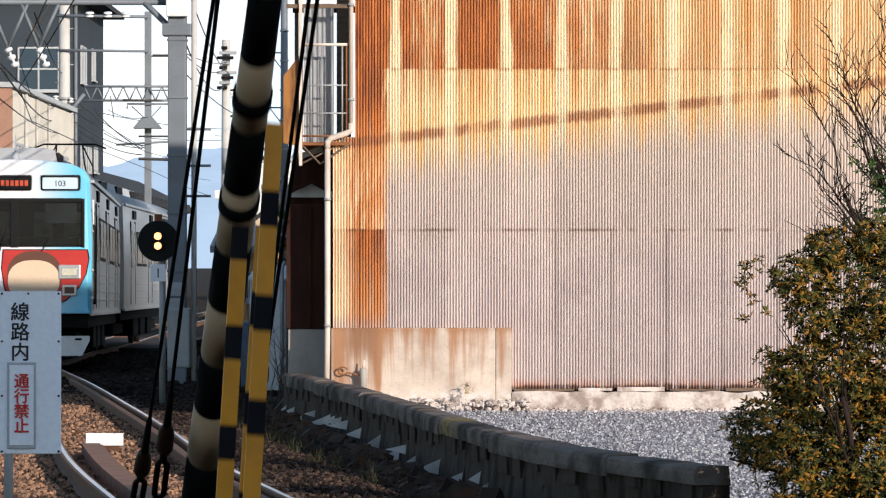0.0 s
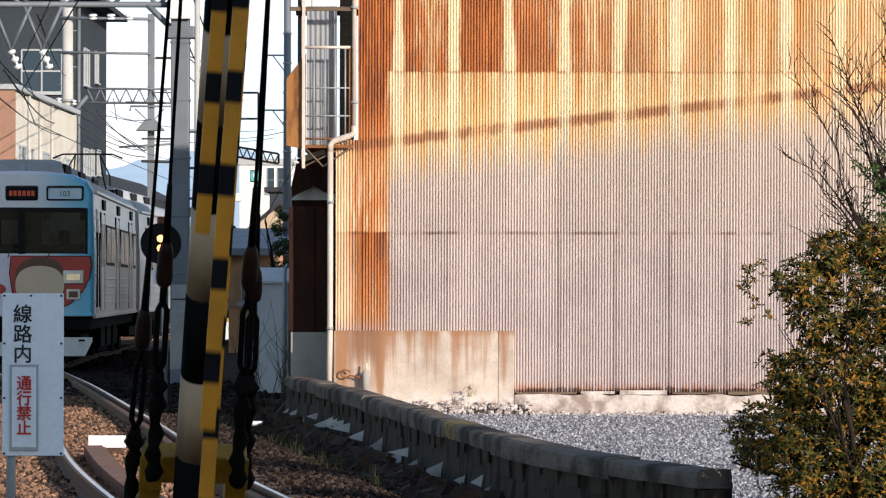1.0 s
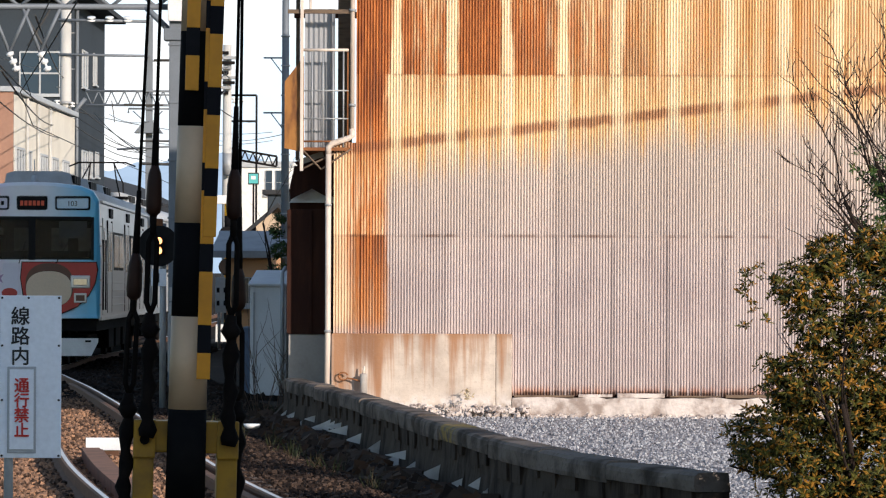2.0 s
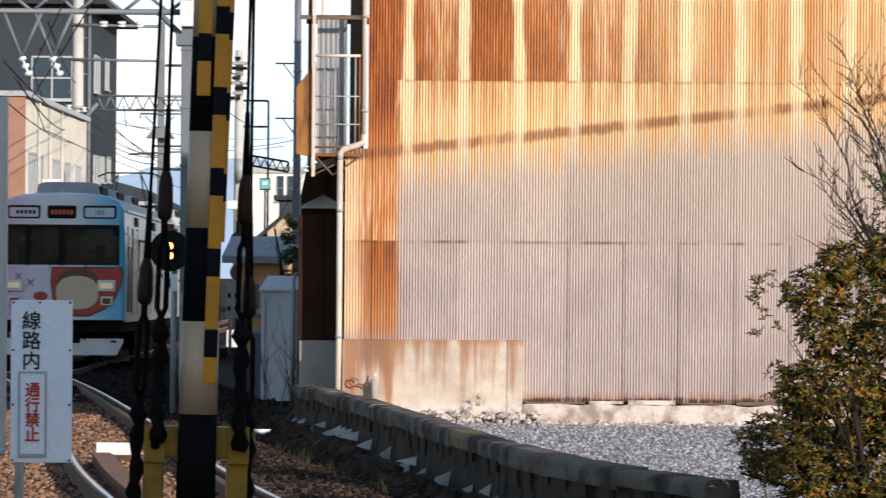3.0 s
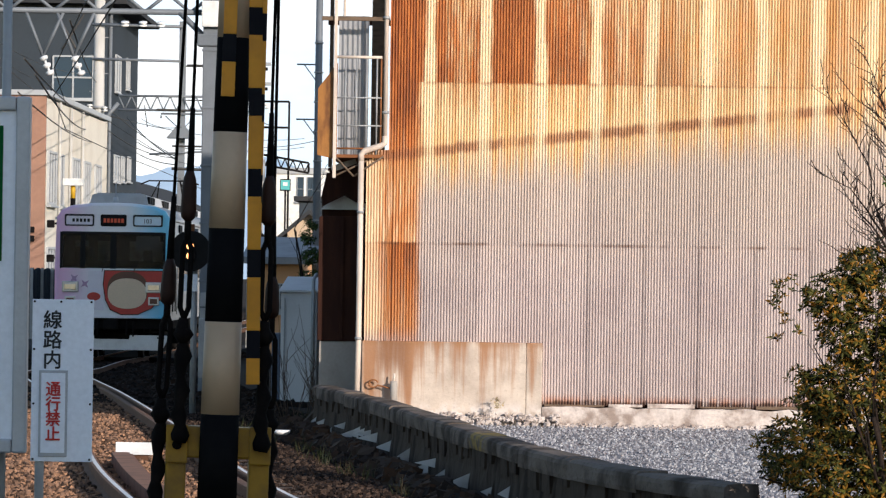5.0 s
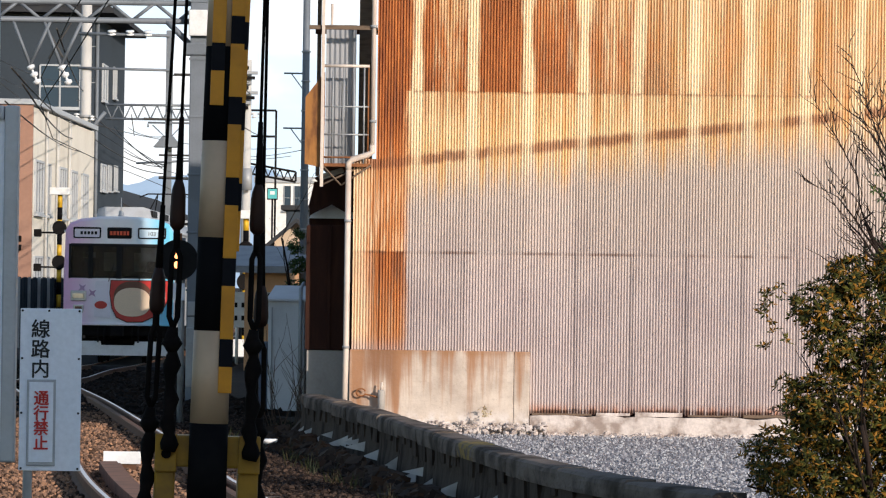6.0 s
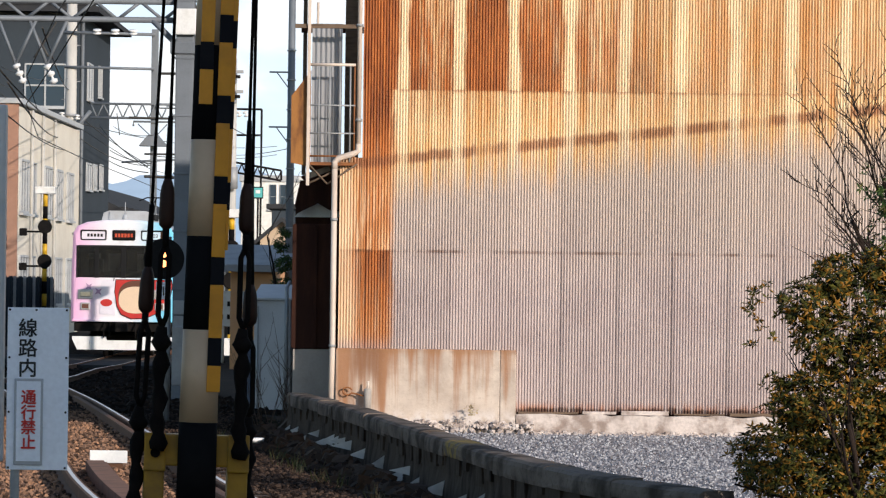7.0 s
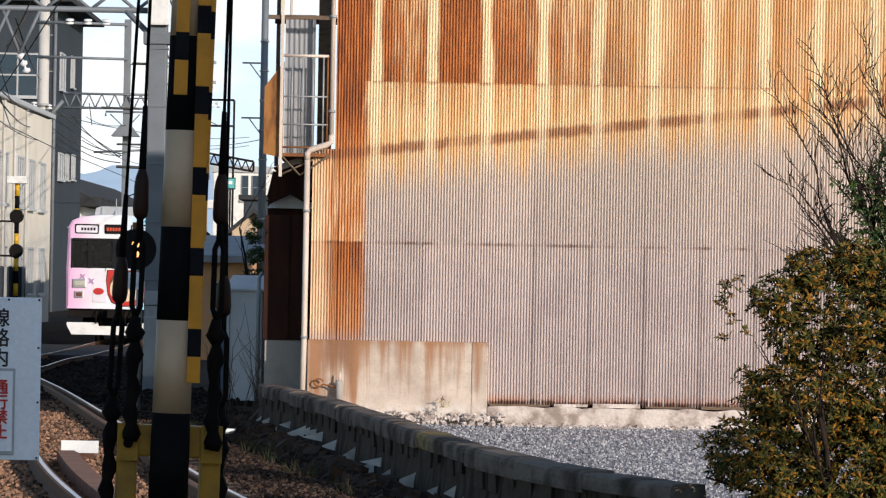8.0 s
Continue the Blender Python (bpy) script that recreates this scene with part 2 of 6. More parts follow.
def box(bm, lo, hi, bevel=0.0, m=None, mat=0):
    """An axis-aligned block from corner to corner, its edges bevelled."""
    lo, hi = Vector(lo), Vector(hi)
    made = bmesh.ops.create_cube(bm, size=1.0)["verts"]
    for v in made:
        v.co = Vector([(lo[i] + hi[i]) / 2 + v.co[i] * (hi[i] - lo[i]) for i in range(3)])
        if m is not None:
            v.co = m @ v.co
    faces = {f for v in made for f in v.link_faces}
    for f in faces:
        f.material_index = mat
    if bevel:
        edges = {e for v in made for e in v.link_edges}
        bmesh.ops.bevel(bm, geom=list(edges), offset=bevel, segments=2, affect="EDGES", profile=0.6)
    return bm


def tube(bm, points, radius, sides=8, caps=True, mat=0):
    """A round bar along a line of points; radius may be one number or one for each point."""
    pts = [Vector(p) for p in points]
    rad = radius if isinstance(radius, (list, tuple)) else [radius] * len(pts)
    rings = []
    side = None
    for i, p in enumerate(pts):
        d = (pts[min(i + 1, len(pts) - 1)] - pts[max(i - 1, 0)]).normalized()
        if side is None:
            side = d.orthogonal().normalized()
        side = (side - d * side.dot(d)).normalized()
        up = d.cross(side)
        rings.append([bm.verts.new(p + (side * math.cos(a) + up * math.sin(a)) * rad[i]) for a in [2 * math.pi * k / sides for k in range(sides)]])
    for a, b in zip(rings, rings[1:]):
        for k in range(sides):
            f = bm.faces.new((a[k], a[(k + 1) % sides], b[(k + 1) % sides], b[k]))
            f.smooth, f.material_index = True, mat
    if caps:
        bm.faces.new(rings[0][::-1]).material_index = mat
        bm.faces.new(rings[-1]).material_index = mat
    return bm


def slab(bm, outline, low, high, mat=0):
    """An outline in plan, raised from low to high."""
    a = [bm.verts.new((x, y, low)) for x, y in outline]
    b = [bm.verts.new((x, y, high)) for x, y in outline]
    n = len(outline)
    for i in range(n):
        bm.faces.new((a[i], a[(i + 1) % n], b[(i + 1) % n], b[i])).material_index = mat
    bm.faces.new(b).material_index = mat
    bm.faces.new(a[::-1]).material_index = mat
    return bm


def prism(bm, outline, y0, y1, mat=0):
    """An outline in the upright x-z plane, drawn out from y0 to y1."""
    a = [bm.verts.new((x, y0, z)) for x, z in outline]
    b = [bm.verts.new((x, y1, z)) for x, z in outline]
    n = len(outline)
    for i in range(n):
        bm.faces.new((a[i], a[(i + 1) % n], b[(i + 1) % n], b[i])).material_index = mat
    bm.faces.new(b).material_index = mat
    bm.faces.new(a[::-1]).material_index = mat
    bmesh.ops.recalc_face_normals(bm, faces=bm.faces[:])
    return bm


def B():
    return bmesh.new()


def spline(points, t):
    """A smooth line through points (Catmull-Rom), by its first coordinate."""
    i = 0
    while i < len(points) - 2 and points[i + 1][0] < t:
        i += 1
    p = [Vector(points[max(0, min(len(points) - 1, j))]) for j in (i - 1, i, i + 1, i + 2)]
    u = (t - p[1][0]) / (p[2][0] - p[1][0])
    m1 = (p[2] - p[0]) / max(p[2][0] - p[0][0], 1e-6) * (p[2][0] - p[1][0])
    m2 = (p[3] - p[1]) / max(p[3][0] - p[1][0], 1e-6) * (p[2][0] - p[1][0])
    return (2 * u**3 - 3 * u**2 + 1) * p[1] + (u**3 - 2 * u**2 + u) * m1 + (-2 * u**3 + 3 * u**2) * p[2] + (u**3 - u**2) * m2


# the track's middle line: distance, sideways place
TRACK = [(-40, 19), (-20, 10.5), (0, 3.9), (11, 1.1), (20, -0.72), (25, -1.53), (31, -2.40), (38, -3.25), (46, -4.28), (57.6, -5.8), (67, -7.12), (72, -7.80), (80, -8.37), (91, -8.68), (105, -8.81), (120, -9.07), (150, -9.5), (200, -10.0), (260, -10.2)]


def rail_z(y):
    """The line falls gently away from the crossing."""
    if y > 67:
        return -0.012 * min(y - 67, 16) - 0.011 * max(0.0, min(y, 97) - 91)
    return 0.33 * min(1.0, (67 - y) / 42)


def track_at(y):
    return spline(TRACK, y)[1]


def rail_point(y, off):
    """A point beside the middle line, off metres to the right of it."""
    d = Vector((track_at(y + 0.5) - track_at(y - 0.5), 1.0)).normalized()
    return Vector((track_at(y) + d.y * off, y - d.x * off, rail_z(y)))

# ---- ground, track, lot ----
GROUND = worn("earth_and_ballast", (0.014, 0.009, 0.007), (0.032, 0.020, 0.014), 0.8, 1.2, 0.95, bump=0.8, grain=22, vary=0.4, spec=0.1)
GRAVEL = worn("grey_gravel_ground", (0.23, 0.23, 0.25), (0.15, 0.15, 0.165), 0.6, 2.5, 0.95, bump=0.8, grain=30, vary=0.35)
ASPHALT = worn("asphalt", (0.040, 0.040, 0.042), (0.062, 0.061, 0.060), 0.6, 1.5, 0.95, bump=0.3, grain=60, spec=0.1)
RAIL_TOP = worn("polished_rail_head", (0.62, 0.58, 0.58), (0.42, 0.36, 0.33), 0.4, 8, 0.34, 0.85, bump=0.03)
RAIL_RUST = worn("rusted_rail_web", (0.13, 0.060, 0.034), (0.20, 0.10, 0.05), 0.6, 8, 0.85)
SLEEPER = worn("dark_sleeper_wood", (0.075, 0.052, 0.040), (0.14, 0.10, 0.075), 0.6, 6, 0.95, bump=0.6)


def stone_mat(name, dark, light, warm):
    k = Mat(name, 0.92, 0.0, 0.15)
    r = k.island()
    c = k.mix(k.ramp(r, 0.0, 1.0), dark, light)
    c = k.mix(k.ramp(k.math("FRACT", k.math("MULTIPLY", r, 7.3)), 0.55, 0.9), c, warm)
    k.bump(k.noise(k.where(), 60, 3), 0.4, 0.004)
    return k.color(c)


BALLAST = stone_mat("brown_ballast_stone", (0.055, 0.034, 0.024), (0.28, 0.165, 0.110), (0.40, 0.22, 0.13))
# far ballast carries the shade over the distant track in its colour
FAR_BED = stone_mat("shade_dark_far_ballast", (0.008, 0.006, 0.005), (0.026, 0.018, 0.014), (0.03, 0.018, 0.012))
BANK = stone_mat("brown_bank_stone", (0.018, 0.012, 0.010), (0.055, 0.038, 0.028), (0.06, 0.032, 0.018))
CHIPS = stone_mat("pale_gravel_chip", (0.15, 0.15, 0.168), (0.33, 0.33, 0.36), (0.48, 0.48, 0.50))


def ground_height(x, y):
    """Level with the sleepers, with a ditch along the platform wall; lower under the lot."""
    h = rail_z(y) - 0.17
    if y > 67:
        far = max(0.0, min(1.0, (abs(x - track_at(min(y, 255))) - 1.9) / 0.9))
        return h + (-0.17 - h) * far * far * (3 - 2 * far)
    if 23 < y < 48:
        d = kerb_at(max(24.7, min(46.4, y))) - x
        if d < 0:
            return min(h, -0.25)
        if d < 1.15:
            u = 1 - d / 1.15
            h -= (0.10 + h * 0.9) * u * u * (3 - 2 * u)
    return h


KERB = [(-1.95, 46.6), (-1.73, 45.0), (-1.2, 41.5), (-0.45, 36.0), (0.06, 32.2), (0.40, 29.6), (0.87, 27.3), (1.36, 25.8), (1.80, 24.6)]


def kerb_at(y):
    pts = [(b, a) for a, b in KERB[::-1]]
    return spline(pts, y)[1]


def ground():
    bm = B()
    xs = [-900, -300, -100, -40, -25] + [-18 + 0.5 * i for i in range(57)] + [14, 25, 60, 150, 400, 900]
    ys = [-60, -30, -10] + [0.5 * i for i in range(0, 140)] + [70 + 3 * i for i in range(30)] + [170, 220, 320, 600, 1200, 2500]
    grid = [[bm.verts.new((x, y, ground_height(x, y) + 0.025 * noise.noise((x * 1.7, y * 1.7, 0)))) for x in xs] for y in ys]
    for a, b in zip(grid, grid[1:]):
        for i in range(len(xs) - 1):
            bm.faces.new((a[i], a[i + 1], b[i + 1], b[i])).smooth = True
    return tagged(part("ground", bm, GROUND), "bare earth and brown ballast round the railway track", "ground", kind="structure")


ground()


def lot():
    bm = B()
    ys = [24.7 + 0.5 * i for i in range(44)]
    rows = []
    for y in ys:
        x0 = kerb_at(min(y, 46.4)) + 0.28
        xs = [x0, x0 + 0.15] + [x0 + 0.15 + (17 - x0) * (i / 24) for i in range(1, 25)]
        rows.append([bm.verts.new((x, y, 0.10 + 0.02 * noise.noise((x * 1.3, y * 1.3, 3)))) for x in xs])
    for a, b in zip(rows, rows[1:]):
        for i in range(len(a) - 1):
            bm.faces.new((a[i], a[i + 1], b[i + 1], b[i])).smooth = True
    rim = bmesh.ops.extrude_edge_only(bm, edges=[e for e in bm.edges if e.is_boundary])["geom"]
    for v in rim:
        if isinstance(v, bmesh.types.BMVert):
            v.co.z = -0.3
    return tagged(part("gravel_lot", bm, GRAVEL), "open lot strewn with pale grey gravel", "ground", kind="structure")


lot()


def road():
    bm = B()
    xs = [-60, -40, -20, -14] + [-13 + 0.25 * i for i in range(37)] + [0, 15, 30]
    rows = []
    for y in [98.0 + 1.0 * i for i in range(15)]:
        rows.append([bm.verts.new((x, y, max(ground_height(x, y) + 0.13, rail_z(y) - 0.035 if abs(x - track_at(y)) < 1.9 else -9))) for x in xs])
    for a, b in zip(rows, rows[1:]):
        for i in range(len(xs) - 1):
            bm.faces.new((a[i], a[i + 1], b[i + 1], b[i]))
    rim = bmesh.ops.extrude_edge_only(bm, edges=[e for e in bm.edges if e.is_boundary])["geom"]
    for v in rim:
        if isinstance(v, bmesh.types.BMVert):
            v.co.z -= 0.3
    tagged(part("road", bm, ASPHALT), "grey asphalt side road crossing the line", "road", kind="structure")


road()


def rails():
    shape = [(0.017, 0.0), (-0.017, 0.0), (-0.036, -0.005), (-0.034, -0.03), (-0.012, -0.045), (-0.010, -0.115), (-0.062, -0.135), (-0.062, -0.15), (0.062, -0.15), (0.062, -0.135), (0.010, -0.115), (0.012, -0.045), (0.034, -0.03), (0.036, -0.005)]
    ys = [-30 + 1.0 * i for i in range(120)] + [90 + 4 * i for i in range(42)]
    made = []
    for name, off, drop, span, label in (("running_rail", -0.57, 0.0, ys, "steel running rail with a polished head and rusty web"), ("running_rail", 0.57, 0.0, ys, "steel running rail with a polished head and rusty web"), ("guard_rail", 0.43, 0.012, [y for y in ys if -5 < y < 62], "rust-brown guard rail inside the curve")):
        bm = B()
        rings = []
        for y in span:
            rings.append([bm.verts.new(rail_point(y, off + dx) + Vector((0, 0, dz - drop))) for dx, dz in shape])
        n = len(shape)
        for a, b in zip(rings, rings[1:]):
            for i in range(n):
                f = bm.faces.new((a[i], b[i], b[(i + 1) % n], a[(i + 1) % n]))
                f.material_index = 0 if (i == 0 and drop == 0) else 1
        bmesh.ops.recalc_face_normals(bm, faces=bm.faces[:])
        ob = tagged(part(name, bm, [RAIL_TOP, RAIL_RUST]), label, "rail", kind="structure")
        made.append(ob)


rails()


def stone_shape(rng, r):
    """Eight uneven corners of a broken stone."""
    return [Vector((sx * r * rng.uniform(0.5, 1.0), sy * r * rng.uniform(0.5, 1.0), sz * r * rng.uniform(0.45, 0.85))) for sz in (-1, 1) for sx, sy in ((-1, -1), (1, -1), (1, 1), (-1, 1))]


STONE_FACES = [(0, 3, 2, 1), (4, 5, 6, 7), (0, 1, 5, 4), (1, 2, 6, 5), (2, 3, 7, 6), (3, 0, 4, 7)]


def scatter(name, count, place, size, material, seed, label):
    """Loose stones that nobody could count, in one mesh."""
    rng = random.Random(seed)
    shapes = [stone_shape(rng, 1.0) for _ in range(24)]
    verts, faces = [], []
    for _ in range(count):
        p = place(rng)
        if p is None:
            continue
        r = rng.uniform(*size)
        turn = Euler((rng.uniform(-0.6, 0.6), rng.uniform(-0.6, 0.6), rng.uniform(0, 6.3))).to_matrix()
        base = len(verts)
        verts += [tuple(turn @ (v * r) + p) for v in rng.choice(shapes)]
        faces += [tuple(base + i for i in f) for f in STONE_FACES]
    me = bpy.data.meshes.new(name)
    me.from_pydata(verts, [], faces)
    me.materials.append(material)
    ob = new(name, me)
    return tagged(ob, label, "stones", kind="stuff")


def on_bed(rng):
    y = rng.uniform(23, 62) if rng.random() < 0.8 else rng.uniform(23, 36)
    off = rng.uniform(-2.6, 0.80)
    if abs(off - 0.57) < 0.06 or abs(off + 0.57) < 0.06:
        return None
    p = rail_point(y, off)
    p.z += -0.15 + rng.uniform(-0.01, 0.03)
    return p


def on_lot(rng):
    y = rng.uniform(25.5, 45.7)
    x = rng.uniform(kerb_at(y) + 0.3, 1.0 + y * 0.13)
    return Vector((x, y, 0.105 + rng.uniform(-0.005, 0.014)))


scatter("ballast", 42000, on_bed, (0.009, 0.023), BALLAST, 3, "brown broken ballast stones between and beside the rails")
def on_verge(rng):
    y = rng.uniform(24, 60)
    x0 = rail_point(y, 0.72).x
    x1 = kerb_at(y) - 0.35 if 24.7 < y < 46 else x0 + 2.2
    x = rng.uniform(x0, max(x0 + 0.3, x1))
    return Vector((x, y, ground_height(x, y) + rng.uniform(0.0, 0.02)))


# the verge's shade is put into these dark stone colours
VERGE = stone_mat("shade_dark_verge_litter", (0.010, 0.007, 0.006), (0.034, 0.022, 0.017), (0.085, 0.055, 0.040))
scatter("verge_litter", 16000, on_verge, (0.008, 0.024), VERGE, 12, "stones and dead leaves on the track verge, coloured dark for its shade")
def on_far_bed(rng):
    y = rng.uniform(56, 97)
    p = rail_point(y, rng.uniform(-3.4, 3.2))
    return Vector((p.x, p.y, ground_height(p.x, p.y) + rng.uniform(0.0, 0.03)))


scatter("far_ballast", 9000, on_far_bed, (0.03, 0.075), FAR_BED, 15, "brown ballast along the far track, darkened for its shade")
scatter("gravel", 34000, on_lot, (0.006, 0.014), CHIPS, 4, "loose pale grey gravel chips on the lot")
scatter("rubble", 800, lambda r: (lambda x, g: Vector((x, 45.86 - g, 0.10 + max(0.0, (0.16 if x < 1.0 else 0.04) - 0.5 * g) * r.uniform(0.5, 1.0))))(r.uniform(-0.9, 4.8), abs(r.gauss(0, 0.14))), (0.008, 0.034), FOOTING, 8, "pale crumbs of concrete along the wall foot")


def sleepers():
    me = mesh_of(box(B(), (-1.0, -0.11, -0.30), (1.0, 0.11, -0.148), 0.012), "sleeper", SLEEPER)
    y = 18.0
    while y < 78:
        a, b = rail_point(y, -0.5), rail_point(y, 0.5)
        ob = new("sleeper", me)
        ob.matrix_basis = Matrix.Translation((a + b) / 2) @ pose(0, 0, 0, 0, 0, math.degrees(math.atan2(b.y - a.y, b.x - a.x)))
        tagged(ob, "dark weathered wooden sleeper bedded in ballast", "sleeper", "sleepers under the rails")
        y += 0.66


sleepers()


def trough():
    bm = B()
    for a, b, hi in ((-0.36, -0.20, -0.02), (-0.20, -0.17, -0.035)):
        pts = [(rail_point(y, a), rail_point(y, b)) for y in [20 + 0.5 * i for i in range(31)]]
        rows = [[bm.verts.new(p + Vector((0, 0, -0.16))), bm.verts.new(p + Vector((0, 0, hi))), bm.verts.new(q + Vector((0, 0, hi))), bm.verts.new(q + Vector((0, 0, -0.16)))] for p, q in pts]
        for r0, r1 in zip(rows, rows[1:]):
            for i in range(3):
                bm.faces.new((r0[i], r1[i], r1[i + 1], r0[i + 1]))
        bm.faces.new(rows[-1])
        bm.faces.new(rows[0][::-1])
    bmesh.ops.recalc_face_normals(bm, faces=bm.faces[:])
    tagged(part("cable_trough", bm, worn("red_brown_board", (0.24, 0.115, 0.07), (0.13, 0.07, 0.045), 0.6, 5, 0.9)), "red-brown timber board lying between the rails", "board")


trough()


def plate():
    thing = tagged(empty("track_marker", (*rail_point(35.8, -0.13),)), "small blank white marker plate between the rails", "marker")
    part("panel", box(B(), (-0.172, -0.01, -0.075), (0.172, 0.01, 0.04), 0.004), WHITE_PLATE, thing)
    part("foot", box(B(), (-0.13, 0.012, -0.17), (0.13, 0.03, -0.02), 0.003), RAIL_RUST, thing)


WHITE_PLATE = worn("clean_white_plate", (0.85, 0.85, 0.84), (0.75, 0.75, 0.74), 0.2, 4, 0.45, bump=0.0)
plate()

# wall below the coping: its shade is put into this dark colour
DARK_STONE = worn("shade_dark_concrete", (0.062, 0.047, 0.037), (0.014, 0.009, 0.007), 0.9, 3.2, 0.95, bump=0.9, grain=24, vary=0.3, spec=0.1, stretch=(1.6, 1.6, 0.45))
def coping_mat():
    """Blotched concrete with one yellow-brown lichen stain."""
    k = Mat("worn_coping_concrete", 0.95, 0.0, 0.1)
    p = k.where()
    x, y, z = k.xyz(p)
    big, fine = k.noise(p, 2.2, 5), k.noise(p, 26, 4)
    c = k.mix(k.ramp(big, 0.40, 0.66), (0.185, 0.152, 0.130), (0.052, 0.041, 0.034))
    c = k.mix(k.math("MULTIPLY", k.ramp(fine, 0.5, 0.7), 0.5), c, (0.065, 0.053, 0.046))
    c = k.mix(k.math("MULTIPLY", k.ramp(k.math("ABSOLUTE", k.math("SUBTRACT", y, 32.5)), 0.75, 0.15), k.ramp(k.noise(p, 7, 4), 0.42, 0.56)), c, (0.30, 0.21, 0.075))
    k.bump(k.math("ADD", fine, big), 0.8, 0.008)
    return k.color(c)


COPING = coping_mat()


def kerb():
    """The old platform edge: long worn coping stones on a streaked concrete wall, small broken feet under the ledge."""
    base = tagged(empty("platform_wall"), "low concrete platform wall coloured dark for shade, with coping stones and feet", "wall", kind="structure")
    rng = random.Random(11)
    ys = [25.05]
    while ys[-1] < 46.0:
        ys.append(min(46.35, ys[-1] + rng.uniform(1.0, 2.0)))

    def along(y, out, z):
        """A point beside the wall's line, out metres towards the track."""
        d = Vector((kerb_at(min(y + 0.2, 46.5)) - kerb_at(max(y - 0.2, 24.62)), 0.4)).normalized()
        return Vector((kerb_at(max(24.62, min(y, 46.5))) - d.y * out, y + d.x * out, z))

    def run(y0, y1, profile, step, rough, seed):
        """A closed profile (out, z) drawn along the wall, its skin roughened."""
        bm = B()
        n = max(2, int((y1 - y0) / step))
        rings = []
        for q in range(n + 1):
            y = y0 + (y1 - y0) * q / n
            ring = []
            for o, z in profile:
                p = along(y, o, z)
                w = rough * noise.noise(Vector((p.x * 3, p.y * 3, z * 9 + seed))) + 0.5 * rough * noise.noise(Vector((p.x * 11, p.y * 11, z * 20 + seed)))
                ring.append(bm.verts.new(p + Vector((-w, 0, 0.6 * w))))
            rings.append(ring)
        m = len(profile)
        for a, b in zip(rings, rings[1:]):
            for q in range(m):
                bm.faces.new((a[q], b[q], b[(q + 1) % m], a[(q + 1) % m])).smooth = False
        bm.faces.new(rings[0])
        bm.faces.new(rings[-1][::-1])
        bmesh.ops.recalc_face_normals(bm, faces=bm.faces[:])
        return bm

    for q, (y0, y1) in enumerate(zip(ys, ys[1:])):
        top = 0.545 + rng.uniform(-0.010, 0.010)
        low = 0.405 + rng.uniform(-0.02, 0.015)
        edge = rng.uniform(-0.006, 0.010)
        prof = [(-0.24, low), (-0.24, top), (-0.10, top + 0.004), (edge - 0.035, top), (edge - 0.006, top - 0.018), (edge, top - 0.05), (edge - 0.002, low + 0.03), (edge - 0.008, low)]
        part("coping_stone", run(y0 + 0.006, y1 - 0.006, prof, 0.14, 0.014, q), COPING, base)
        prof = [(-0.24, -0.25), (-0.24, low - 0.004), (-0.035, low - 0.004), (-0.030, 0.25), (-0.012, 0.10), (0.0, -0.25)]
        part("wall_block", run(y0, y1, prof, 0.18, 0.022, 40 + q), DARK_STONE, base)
        # notched blocks under the ledge
        y = y0 + 0.1
        while y < y1 - 0.4:
            L = rng.uniform(0.22, 0.40)
            z0 = low - rng.uniform(0.05, 0.15)
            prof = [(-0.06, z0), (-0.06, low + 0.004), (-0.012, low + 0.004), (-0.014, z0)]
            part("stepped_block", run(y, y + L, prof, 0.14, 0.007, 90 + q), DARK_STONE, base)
            y += L + rng.uniform(0.10, 0.35)
        # broken feet, coloured pale as if the sun struck them
        y = y0 + 0.05
        while y < y1 - 0.3 and y1 > 30.5:
            bm = B()
            out, z1 = rng.uniform(0.06, 0.19), rng.uniform(0.15, 0.25)
            wide, drop = rng.uniform(0.06, 0.26), rng.uniform(0.04, 0.11)
            pts = [along(y, -0.05, z1), along(y + wide, -0.05, z1 - 0.02), along(y + rng.uniform(-0.05, 0.12), out, z1 - drop), along(y + wide * 0.7, out * rng.uniform(0.2, 0.7), z1 - drop - 0.015), along(y, -0.05, z1 - drop - 0.05), along(y + wide, -0.05, z1 - drop - 0.05)]
            vs = [bm.verts.new(p) for p in pts]
            for f in ((0, 1, 3, 2), (0, 2, 4), (1, 5, 3), (2, 3, 5, 4), (0, 4, 5, 1)):
                bm.faces.new([vs[t] for t in f])
            bmesh.ops.recalc_face_normals(bm, faces=bm.faces[:])
            part("sloping_foot", bm, FOOT, base, "broken concrete foot coloured pale as if sunlit")
            y += rng.uniform(0.35, 1.7)
    return base


# sunlight on the feet is put into this pale colour
FOOT = worn("sunlit_pale_concrete", (0.62, 0.59, 0.56), (0.34, 0.31, 0.28), 0.5, 5, 0.95, bump=0.6)
kerb()


def on_bank(rng):
    y = rng.uniform(24.0, 46.0)
    u = rng.random()
    x = kerb_at(max(24.7, y)) - 0.30 - 0.40 * u
    return Vector((x, y, 0.10 - 0.26 * u + rng.uniform(-0.05, 0.05)))


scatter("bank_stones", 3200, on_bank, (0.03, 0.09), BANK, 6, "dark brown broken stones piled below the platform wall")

# ---- the corrugated shed ----
WALL_Y = 46.0
PITCH, WAVE = 0.0345, 0.0126


